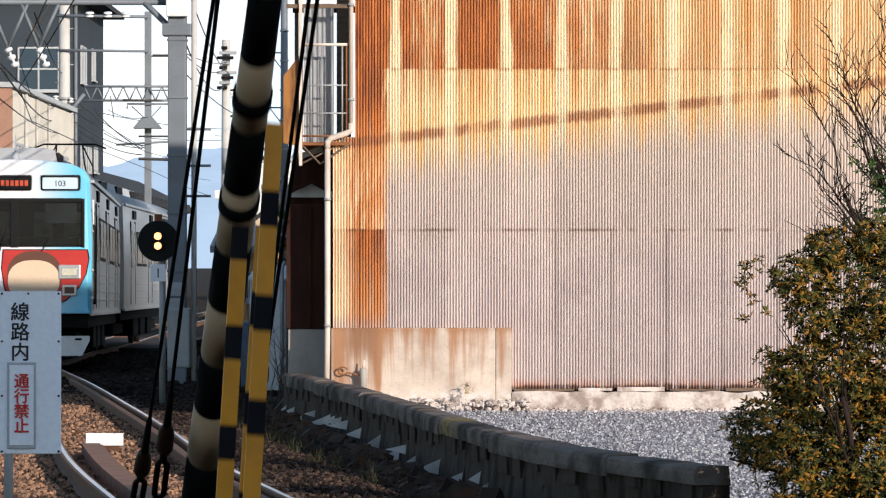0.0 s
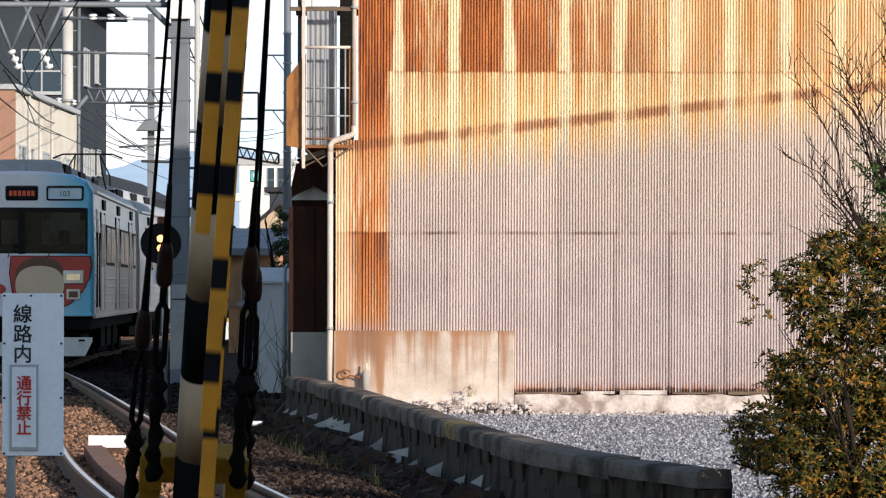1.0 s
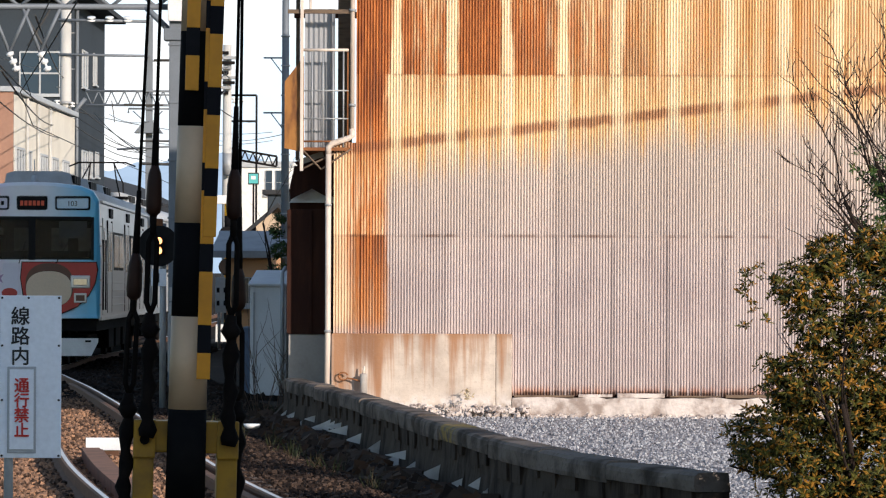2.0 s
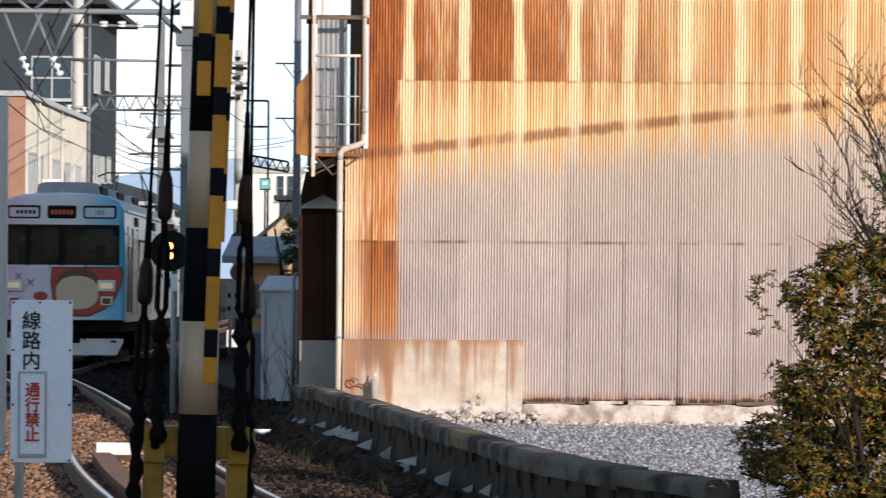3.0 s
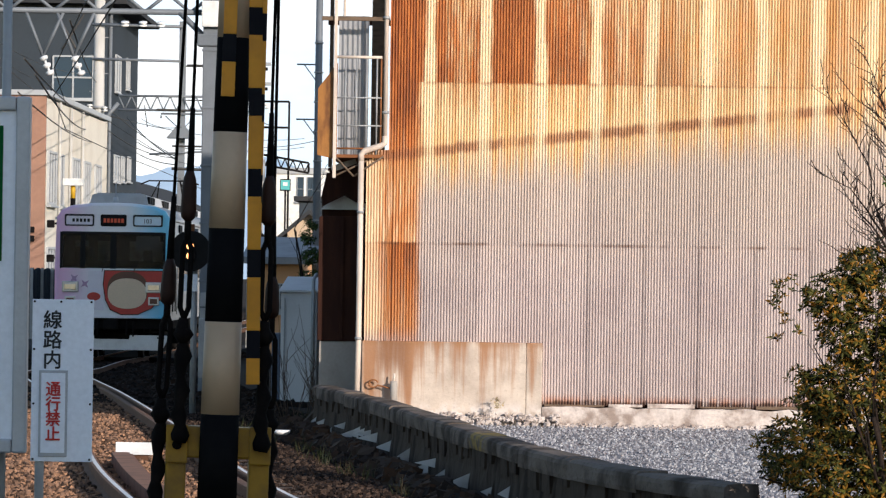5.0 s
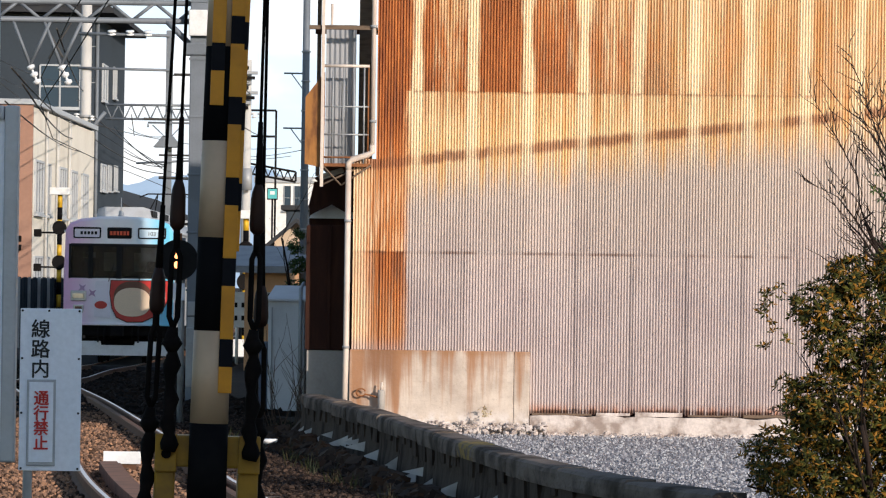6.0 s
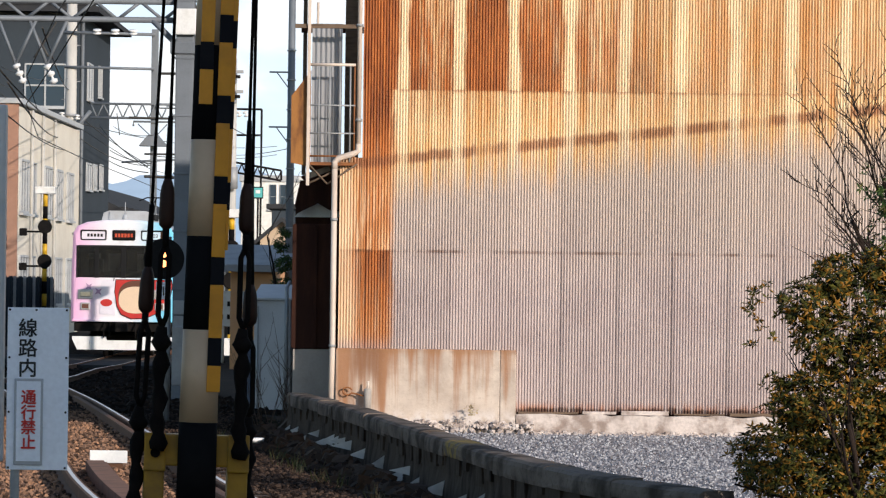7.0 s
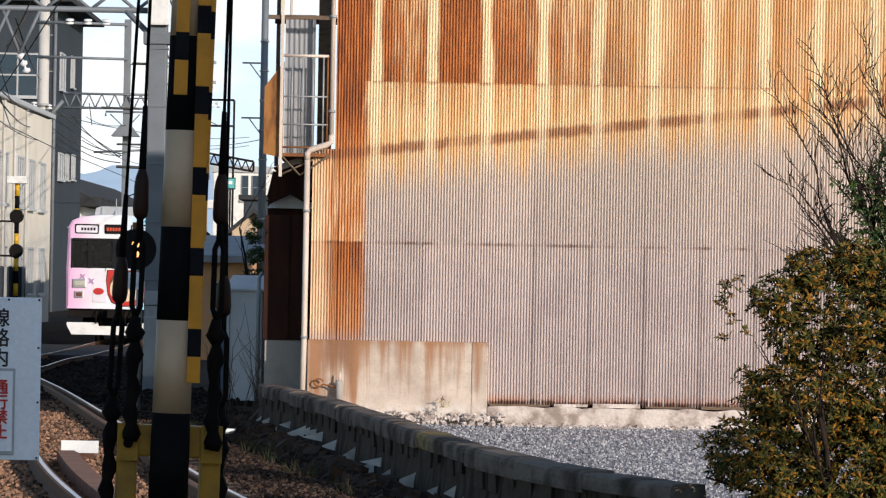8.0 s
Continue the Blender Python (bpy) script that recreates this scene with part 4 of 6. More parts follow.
def cab_face(thing):
    """The painted front mask: rounded corners, a raised windscreen frame and a recess for the glass."""
    def ring(y, inset, low):
        pts = [(-1.40, low), (-1.41, 2.2), (-1.37, 3.40), (-1.26, 3.58), (-1.0, 3.69), (-0.5, 3.75), (0, 3.765), (0.5, 3.75), (1.0, 3.69), (1.26, 3.58), (1.37, 3.40), (1.41, 2.2), (1.40, low)]
        return [(x * (1 - inset / 1.4), y, z - inset * (1 if z > 3 else 0)) for x, z in pts]

    hole = [(-1.27, 2.18), (-1.27, 2.6), (-1.27, 2.98), (-1.20, 3.05), (-0.8, 3.05), (-0.4, 3.05), (0, 3.05), (0.4, 3.05), (0.8, 3.05), (1.20, 3.05), (1.27, 2.98), (1.27, 2.6), (1.27, 2.18)]
    bm = B()
    rows = [ring(0.165, 0, 0.98), ring(0.05, 0.012, 0.98), ring(0.0, 0.07, 0.98)]
    vs = [[bm.verts.new(p) for p in r] for r in rows]
    vs.append([bm.verts.new((x, -0.02, z)) for x, z in hole])
    vs.append([bm.verts.new((x, 0.05, z)) for x, z in hole])
    for a, b in zip(vs, vs[1:]):
        for i in range(len(a) - 1):
            bm.faces.new((a[i], a[i + 1], b[i + 1], b[i])).smooth = False
    low = [vs[2][0], vs[3][0], vs[3][-1], vs[2][-1]]
    bm.faces.new(low)
    bm.faces.new((vs[3][0], vs[4][0], vs[4][-1], vs[3][-1]))
    bmesh.ops.recalc_face_normals(bm, faces=bm.faces[:])
    part("cab_front", bm, LIVERY, thing, "cab front painted pink, white and sky blue")
    part("windscreen_frame", box(B(), (-1.27, 0.03, 2.16), (1.27, 0.06, 2.22), 0.01), GASKET, thing)
    for a, b in ((-1.27, -1.22), (-0.78, -0.66), (-0.06, 0.08), (1.22, 1.27)):
        part("window_pillar", box(B(), (a, -0.028, 2.17), (b, 0.05, 3.05), 0.008), GASKET, thing)
    part("windscreen_header", box(B(), (-1.22, -0.026, 2.99), (1.22, 0.05, 3.06), 0.008), GASKET, thing)
    for a, b in ((-1.22, -0.78), (-0.66, -0.06), (0.08, 1.22)):
        part("window_pane", box(B(), (a, 0.0, 2.21), (b, 0.006, 3.0)), CAB_GLASS, thing, "tinted cab window")
    part("cab_bulkhead", box(B(), (-1.3, 1.6, 1.0), (1.3, 1.66, 3.5)), INTERIOR, thing)
    for a, b in ((-1.05, -0.72), (-0.5, -0.12), (0.28, 0.62), (0.84, 1.15)):
        part("bulkhead_window", box(B(), (a, 1.57, 2.15), (b, 1.595, 2.85), 0.004), BULK_PANE, thing)
    part("cab_desk", box(B(), (-0.6, 0.25, 1.9), (1.15, 0.75, 2.36), 0.03), INTERIOR, thing)
    part("driver_seat", box(B(), (-1.0, 0.9, 1.6), (-0.6, 1.1, 2.7), 0.05), GASKET, thing)
    part("cab_blind", box(B(), (0.55, 0.10, 2.62), (1.12, 0.115, 2.97), 0.004), ROOF_GREY, thing)
    # three display boxes
    for x0, x1, dark in ((-1.17, -0.45, False), (-0.31, 0.33, True), (0.47, 1.20, False)):
        bm = box(B(), (x0, -0.028, 3.18), (x1, 0.03, 3.48), 0.05)
        d = part("display_box", bm, GASKET, thing)
        part("display_panel", box(B(), (x0 + 0.045, -0.036, 3.225), (x1 - 0.045, -0.02, 3.435), 0.03), GASKET if dark else (PALE if x0 < 0 else BLUE_PANEL), d)
        if dark:
            for i in range(6):
                part("led_row", box(B(), (x0 + 0.08 + 0.085 * i, -0.041, 3.28), (x0 + 0.14 + 0.085 * i, -0.034, 3.38)), AMBER, d)
    number = writing("103", 0.145, GASKET)
    put_text(number, thing, pose(0.83, -0.040, 3.275, 90, 0, 0), "car number lettering")
    for i in range(5):
        part("lettering_bar", box(B(), (-0.98 + 0.09 * i, -0.041, 3.29), (-0.92 + 0.09 * i, -0.034, 3.37)), GASKET, thing)
    # painted panels on the lower front, as plain fields of colour
    def field(name, pts, mat, y):
        bm = B()
        prism(bm, pts, y, -0.0)
        part(name, bm, mat, thing)

    def oval(cx, cz, rx, rz, n=28, power=1.0):
        return [(cx + rx * math.copysign(abs(math.cos(a)) ** power, math.cos(a)), cz + rz * math.copysign(abs(math.sin(a)) ** power, math.sin(a))) for a in [2 * math.pi * i / n for i in range(n)]]

    field("pale_field", [(-0.62, 1.20), (-0.2, 1.16), (-0.2, 2.13), (-0.58, 2.10)], PALE, -0.024)
    hood = [(-0.20, 2.14), (1.33, 2.14), (1.36, 1.98), (1.31, 1.70), (1.18, 1.45), (0.95, 1.22), (0.62, 1.07), (0.22, 1.06), (-0.05, 1.18), (-0.17, 1.42), (-0.23, 1.80)]
    cx, cz = 0.58, 1.65
    field("red_field_edge", hood, GASKET, -0.026)
    field("red_field", [(cx + (x - cx) * 0.975, cz + (z - cz) * 0.965) for x, z in hood], RED, -0.030)
    field("beige_field_edge", oval(0.37, 1.66, 0.49, 0.45, 32, 0.85), DARK_PAINT, -0.034)
    field("beige_field", oval(0.36, 1.58, 0.465, 0.365, 32, 0.85), BEIGE, -0.039)
    field("red_mark", oval(-0.44, 1.50, 0.16, 0.10), RED, -0.030)
    for cx, cz in ((-0.92, 1.93), (-0.66, 1.80)):
        pts = []
        for i in range(8):
            rr = 0.13 if i % 2 == 0 else 0.045
            pts.append((cx + rr * math.cos(i * math.pi / 4 + 0.7), cz + rr * math.sin(i * math.pi / 4 + 0.7)))
        field("star_mark", pts, LILAC, -0.030)
    for x in (-1.01, 1.00):
        part("headlight_rim", box(B(), (x - 0.20, -0.05, 1.60), (x + 0.20, 0.01, 1.86), 0.02), STAINLESS, thing)
        part("headlight", box(B(), (x - 0.15, -0.058, 1.65), (x + 0.15, -0.03, 1.81), 0.02), LAMP_GLASS, thing, "clear headlight glass")
        part("tail_light_rim", box(B(), (x - 0.13, -0.045, 1.30), (x + 0.13, 0.01, 1.50), 0.015), STAINLESS, thing)
        part("tail_light", box(B(), (x - 0.09, -0.052, 1.34), (x + 0.09, -0.03, 1.46), 0.01), DARK_PAINT, thing)
    part("wiper", tube(B(), [(0.5, -0.05, 2.10), (0.78, -0.045, 2.6)], 0.010, 6), GASKET, thing)
    part("wiper", tube(B(), [(-0.25, -0.05, 2.10), (-0.12, -0.045, 2.55)], 0.010, 6), GASKET, thing)
    for z in (1.25, 1.75, 2.45, 2.85):
        part("grab_step", box(B(), (1.385, 0.04, z), (1.43, 0.10, z + 0.03), 0.004), STAINLESS, thing)
    part("rubbing_strip", box(B(), (-1.36, -0.035, 0.985), (1.36, 0.02, 1.04), 0.01), LIVERY, thing)
    part("antenna_base", tube(B(), [(-0.02, 0.9, 3.74), (-0.02, 0.9, 3.92)], [0.10, 0.05], 12), ROOF_GREY, thing)
    part("antenna", tube(B(), [(-0.02, 0.9, 3.9), (-0.02, 0.9, 4.25)], 0.012, 6), ROOF_GREY, thing)


LILAC = worn("grey_lilac_paint", (0.42, 0.26, 0.42), (0.36, 0.22, 0.38), 0.3, 3, 0.35, world=False, bump=0.0)
BLUE_PANEL = worn("pale_blue_panel", (0.62, 0.76, 0.86), (0.55, 0.68, 0.78), 0.3, 3, 0.3, world=False, bump=0.0)


def writing(text, size, material, depth=0.0015, bold=0.0):
    """The text as a thin mesh, centred, in the x-y plane."""
    cu = bpy.data.curves.new("writing", "FONT")
    cu.body, cu.size, cu.extrude = text, size, depth
    cu.align_x = "CENTER"
    tmp = bpy.data.objects.new("writing", cu)
    scene.collection.objects.link(tmp)
    bpy.context.view_layer.update()
    me = bpy.data.meshes.new_from_object(tmp.evaluated_get(bpy.context.evaluated_depsgraph_get()))
    bpy.data.objects.remove(tmp)
    if bold:
        base = bmesh.new()
        base.from_mesh(me)
        for i, (dx, dy) in enumerate(((bold, 0), (-bold, 0), (0, bold), (0, -bold))):
            made = bmesh.ops.duplicate(base, geom=[f for f in base.faces if f.index < len(me.polygons)] if i else base.faces[:])["geom"]
            for v in made:
                if isinstance(v, bmesh.types.BMVert):
                    v.co += Vector((dx, dy, 0.0002 * (i + 1)))
            base.faces.index_update()
        base.to_mesh(me)
        base.free()
    me.materials.clear()
    me.materials.append(material)
    return me


def put_text(me, parent, m, label):
    ob = new("lettering", me)
    ob.parent = parent
    ob.matrix_basis = m
    ob["label"] = label
    return ob


def railcar(front):
    thing = empty("railcar")
    L = 18.0
    part("body_shell", body_shell(L, front), [STAINLESS, ROOF_GREY], thing, "stainless steel car body with a grey roof")
    if front:
        cab_face(thing)
    # doors and windows of both sides
    for s in (-1, 1):
        def side_box(name, y0, y1, z0, z1, out, mat, label="", up=None):
            x0, x1 = (1.36, 1.405 + out) if s > 0 else (-1.405 - out, -1.36)
            return part(name, box(B(), (x0, y0, z0), (x1, y1, z1), 0.008), mat, up or thing, label)

        if front:
            d = side_box("crew_door", 0.75, 1.40, 1.05, 3.05, 0.006, STAINLESS)
            side_box("door_glass", 0.87, 1.28, 2.15, 2.85, 0.012, SIDE_GLASS, "", d)
            side_box("grab_rail", 0.64, 0.68, 1.15, 2.6, 0.03, GASKET)
            side_box("grab_rail", 1.47, 1.51, 1.15, 2.6, 0.03, GASKET)
        for y0 in (2.3, 8.3, 14.3):
            for k in range(2):
                d = side_box("door_leaf", y0 + 0.66 * k, y0 + 0.65 + 0.66 * k, 1.08, 2.98, 0.004, STAINLESS)
                side_box("door_glass", y0 + 0.14 + 0.66 * k, y0 + 0.51 + 0.66 * k, 1.95, 2.80, 0.010, SIDE_GLASS, "", d)
            for yy in (y0 - 0.10, y0 + 1.32):
                side_box("door_pillar", yy, yy + 0.09, 1.08, 3.02, 0.008, GASKET)
        for y0, y1 in ((4.2, 5.8), (5.95, 7.6), (10.2, 11.8), (11.95, 13.6), (16.2, 17.5)):
            w = side_box("side_window", y0, y1, 1.98, 2.80, 0.010, GASKET)
            side_box("window_pane", y0 + 0.06, y1 - 0.06, 2.04, 2.74, 0.016, SIDE_GLASS, "", w)
        for z in (1.22, 1.38, 1.54, 1.70):
            for y0, y1 in ((3.8, 8.1), (9.8, 14.1), (15.8, 17.9)):
                side_box("body_bead", y0, y1, z, z + 0.035, 0.010, STAINLESS)
        side_box("rain_gutter", 0.3, L, 3.34, 3.40, 0.02, STAINLESS)
        side_box("sill", 0.2, L, 0.94, 1.02, 0.015, STAINLESS)
        for y0 in (3.0, 9.0, 15.0):
            side_box("roof_sign_box", y0, y0 + 0.9, 3.08, 3.28, 0.012, GASKET)
    # roof boxes
    for y0 in (1.6, 6.6, 11.6):
        bm = B()
        prism(bm, [(-0.72, 3.70), (-0.66, 3.98), (-0.5, 4.03), (0.5, 4.03), (0.66, 3.98), (0.72, 3.70)], y0, y0 + 2.2)
        r = part("roof_unit", bm, ROOF_GREY, thing, "grey rooftop air conditioner")
        for k in range(3):
            part("grille", box(B(), (0.66, y0 + 0.2 + 0.65 * k, 3.78), (0.74, y0 + 0.7 + 0.65 * k, 3.95), 0.01), GASKET, r)
    # underframe
    part("floor_beam", box(B(), (-1.32, 0.12, 0.72), (1.32, L - 0.1, 0.96), 0.02), UNDER, thing)
    for y0 in (5.2, 7.6, 10.2):
        part("equipment_box", box(B(), (-1.25, y0, 0.30), (1.25, y0 + 1.7, 0.75), 0.03), UNDER, thing)
    for yb in (3.0, 15.0):
        bg = part("bogie", box(B(), (-1.05, yb - 1.5, 0.38), (1.05, yb + 1.5, 0.62), 0.05), UNDER, thing)
        for yw in (yb - 1.05, yb + 1.05):
            for x in (-0.57, 0.57):
                part("wheel", tube(B(), [(x - 0.06, yw, 0.43), (x + 0.06, yw, 0.43)], 0.43, 24), UNDER, bg)
    if front:
        bm = B()
        prism(bm, [(-1.22, 0.22), (1.22, 0.22), (1.36, 0.50), (1.36, 0.58), (0.44, 0.58), (0.42, 0.48), (-0.42, 0.48), (-0.44, 0.58), (-1.36, 0.58), (-1.36, 0.50)], 0.02, 0.10)
        part("skirt", bm, SKIRT, thing, "white snow-plough skirt")
        part("coupler", box(B(), (-0.16, -0.45, 0.72), (0.16, 0.3, 0.98), 0.03), UNDER, thing)
        for x in (-0.5, -0.34, 0.36, 0.52):
            part("brake_hose", tube(B(), [(x, 0.1, 0.95), (x, -0.06, 0.8), (x, -0.04, 0.55)], 0.022, 8), UNDER, thing)
        part("step", box(B(), (1.1, 0.0, 0.50), (1.22, 0.05, 0.54)), GASKET, thing)
    else:
        # pantograph over the leading end
        p = part("pantograph_base", box(B(), (-0.7, 1.2, 3.85), (0.7, 2.6, 3.92), 0.01), UNDER, thing, "dark steel pantograph")
        for x in (-0.5, 0.5):
            part("pantograph_arm", tube(B(), [(x, 1.3, 3.9), (x * 0.9, 0.7, 4.3), (x * 0.6, 1.9, 4.78)], 0.018, 6), UNDER, p)
            part("pantograph_arm", tube(B(), [(x, 2.5, 3.9), (x * 0.9, 3.1, 4.3), (x * 0.6, 1.9, 4.78)], 0.018, 6), UNDER, p)
        part("contact_shoe", tube(B(), [(-0.85, 1.9, 4.70), (-0.6, 1.9, 4.80), (0.6, 1.9, 4.80), (0.85, 1.9, 4.70)], 0.022, 6), UNDER, p)
        for x in (-0.6, 0.6):
            part("insulator", tube(B(), [(x, 1.3, 3.72), (x, 1.3, 3.86)], 0.05, 8), ROOF_GREY, p)
    return thing


def car_pose(y):
    """A car whose front stands at y, its two bogies on the track."""
    a, b = rail_point(y + 3, 0), rail_point(y + 15, 0)
    d = (b - a).normalized()
    p = a - d * 3
    return Matrix.Translation(p) @ d.to_track_quat("Y", "Z").to_matrix().to_4x4()


lead_car = tagged(railcar(True), "pink, white and blue liveried leading railcar running on the rails", "train", "cars of the train")
second_car = tagged(railcar(False), "bare stainless steel second railcar coupled behind the leading one", "train", "cars of the train")

# ---- signs by the crossing ----
SIGN_WHITE = worn("cool_white_sign_sheet", (0.86, 0.89, 0.96), (0.80, 0.83, 0.90), 0.3, 3, 0.45, bump=0.03)
SIGN_GREEN = worn("dark_green_sign_vinyl", (0.002, 0.085, 0.020), (0.004, 0.10, 0.026), 0.4, 3, 0.6, bump=0.0, spec=0.1)
SIGN_FRAME = worn("grey_aluminium_frame", (0.42, 0.44, 0.48), (0.34, 0.35, 0.37), 0.4, 4, 0.45, 0.4)
INK = worn("black_ink", (0.015, 0.015, 0.018), (0.03, 0.03, 0.03), 0.3, 6, 0.5, bump=0.0)
INK_RED = worn("red_ink", (0.55, 0.03, 0.025), (0.45, 0.03, 0.02), 0.3, 6, 0.5, bump=0.0)


def track_sign():
    Y = 20.0
    thing = tagged(empty("warning_sign", (-2.122, Y, ground_height(0, Y))), "white upright warning sign with black and red Japanese lettering", "sign")
    z0 = ground_height(0, Y)
    w, lo, hi = 0.158, 0.870 - z0, 1.705 - z0
    board = part("board", box(B(), (-w, -0.006, lo), (w, 0.006, hi), 0.003), SIGN_WHITE, thing)
    for i, ch in enumerate("線路内"):
        put_text(writing(ch, 0.100, INK, 0.0015, 0.0016), thing, pose(-0.052, -0.0075, hi - 0.142 - 0.103 * i, 90, 0, 0), "black painted character")
    fx0, fx1, fz0, fz1 = -0.118, 0.030, lo + 0.025, lo + 0.47
    part("inset_frame", box(B(), (fx0, -0.014, fz0), (fx1, -0.007, fz1), 0.003), SIGN_FRAME, thing)
    part("inset_plate", box(B(), (fx0 + 0.012, -0.0165, fz0 + 0.02), (fx1 - 0.012, -0.0145, fz1 - 0.014), 0.0005), SIGN_WHITE, thing)
    for i, ch in enumerate("通行禁止"):
        put_text(writing(ch, 0.080, INK_RED, 0.002, 0.0018), thing, pose(-0.043, -0.0185, fz1 - 0.125 - 0.077 * i, 90, 0, 0), "red painted character")
    for x in (-w + 0.012, w - 0.012):
        for z in (lo + 0.012, (lo + hi) / 2 - 0.12, (lo + hi) / 2 + 0.16, hi - 0.012):
            part("bolt", tube(B(), [(x, -0.012, z), (x, -0.005, z)], 0.006, 8), GASKET, thing)
    part("bolt", tube(B(), [(-0.01, -0.012, hi - 0.012), (-0.01, -0.005, hi - 0.012)], 0.006, 8), GASKET, thing)
    part("post", tube(B(), [(-0.115, 0.032, -0.05), (-0.115, 0.032, hi - 0.1)], 0.024, 12), STEEL, thing)


track_sign()


def green_sign():
    Y = 15.0
    z0 = ground_height(0, Y)
    right, lo, hi = -1.729, 1.146 - z0, 2.522 - z0
    W = 1.15
    thing = tagged(empty("station_sign", (right - W / 2, Y, z0)), "large white and green notice board in a grey frame on posts", "sign")
    h = W / 2
    for a, b in (((-h, -0.03, lo), (-h + 0.055, 0.03, hi)), ((h - 0.055, -0.03, lo), (h, 0.03, hi)), ((-h + 0.056, -0.03, lo), (h - 0.056, 0.03, lo + 0.055)), ((-h + 0.056, -0.03, hi - 0.055), (h - 0.056, 0.03, hi))):
        part("frame_bar", box(B(), a, b, 0.008), SIGN_FRAME, thing)
    part("panel", box(B(), (-h + 0.05, -0.012, lo + 0.05), (h - 0.05, 0.012, hi - 0.05), 0.002), SIGN_WHITE, thing)
    # upper and lower green fields with a white character-sized figure, and a red figure between
    u = 15.0 / 6880
    top = hi - 52 * u
    g = part("green_field", box(B(), (-h + 0.10, -0.016, top - 240 * u), (h - 0.105, -0.0125, top), 0.0), SIGN_GREEN, thing)
    for i, (z, a) in enumerate(((96, 60), (112, 52), (150, 52), (177, 46))):
        part("white_bar", box(B(), (h - 0.105 - 60 * u - a * u, -0.019, top - z * u - 4 * u), (h - 0.105 - 50 * u - (8 if i % 2 else 16) * u, -0.0165, top - z * u + 4 * u)), SIGN_WHITE, g)
    part("white_bar", box(B(), (h - 0.105 - 74 * u, -0.019, top - 150 * u), (h - 0.105 - 60 * u, -0.0165, top - 112 * u)), SIGN_WHITE, g)
    low = lo + 45 * u
    part("green_field", box(B(), (-h + 0.10, -0.016, low), (h - 0.108, -0.0125, low + 128 * u), 0.0), SIGN_GREEN, thing)
    for k in range(3):
        ring = [(h - 0.105 - (52 + 62 * k) * u + 15 * u * math.cos(a), -0.014, hi - 345 * u + 25 * u * math.sin(a)) for a in [2 * math.pi * i / 24 for i in range(25)]]
        part("red_figure", tube(B(), ring, 4.2 * u, 6, caps=False), INK_RED, thing)
    for x in (-h + 0.2, h - 0.106):
        part("post", tube(B(), [(x, 0.075, -0.05), (x, 0.075, hi + (1.2 if x > 0 else 0))], 0.018, 12), STEEL, thing)


green_sign()


def crossing_signal():
    """A round signal head with two small lamps, on a thin post beside the line."""
    Y = 52.0
    z0 = ground_height(0, Y)
    thing = tagged(empty("signal_lamp", (-3.809, Y, z0)), "round black railway signal head with two lit lamps", "signal")
    zc = 2.145 - z0
    part("post", tube(B(), [(0.05, 0.1, -0.05), (0.05, 0.1, zc + 0.3)], 0.045, 12), STEEL, thing)
    disc = part("disc", tube(B(), [(0, 0.02, zc), (0, 0.0, zc), (0, -0.02, zc)], [0.25, 0.275, 0.27], 40), GASKET, thing, "black round backing disc")
    part("hood", box(B(), (-0.05, -0.02, zc + 0.26), (0.05, 0.06, zc + 0.36), 0.01), RUST, disc)
    for dz in (0.065, -0.065):
        part("hood_ring", tube(B(), [(0, -0.075, zc + dz), (0, -0.02, zc + dz)], 0.065, 18), GASKET, disc)
        part("lamp_lens", tube(B(), [(0, -0.082, zc + dz), (0, -0.074, zc + dz)], [0.04, 0.05], 16), LIT, disc, "glowing warm signal lens")
    part("number_plate", box(B(), (-0.10, -0.01, zc - 0.54), (0.10, 0.005, zc - 0.31), 0.003), SIGN_WHITE, thing)
    put_text(writing("1", 0.18, INK), thing, pose(0, -0.0125, zc - 0.49, 90, 0, 0), "black number one")
    part("relay_box", box(B(), (0.12, 0.02, 0.5), (0.42, 0.3, 1.3), 0.02), STEEL, thing)


LIT = glow("warm_signal_light", (1.0, 0.36, 0.12), 3.5)
crossing_signal()

# ---- line-side poles and gantries ----
POLE = worn("pale_concrete_pole", (0.50, 0.49, 0.47), (0.34, 0.33, 0.31), 0.5, 2, 0.85, stretch=(1, 1, 0.4))
LINE_STEEL = worn("grey_painted_line_steel", (0.18, 0.20, 0.225), (0.13, 0.145, 0.16), 0.5, 1.5, 0.6, 0.2)
PORCELAIN = worn("white_porcelain", (0.78, 0.78, 0.78), (0.6, 0.6, 0.6), 0.3, 8, 0.25, bump=0.0)
WIRE = worn("dark_copper_wire", (0.05, 0.048, 0.046), (0.09, 0.08, 0.07), 0.5, 4, 0.7, bump=0.0)


def local(thing, p):
    return Vector(p) - thing.location


def lattice(bm, a, b, depth, bays, r=0.035):
    """Two chords and a zigzag between two points."""
    a, b = Vector(a), Vector(b)
    dn = Vector((0, 0, -depth))
    tube(bm, [a, b], r, 6)
    tube(bm, [a + dn, b + dn], r, 6)
    for i in range(bays):
        p, q, s = a.lerp(b, i / bays), a.lerp(b, (i + 1) / bays), a.lerp(b, (i + 0.5) / bays)
        tube(bm, [p, s + dn], r * 0.6, 6)
        tube(bm, [s + dn, q], r * 0.6, 6)
    return bm


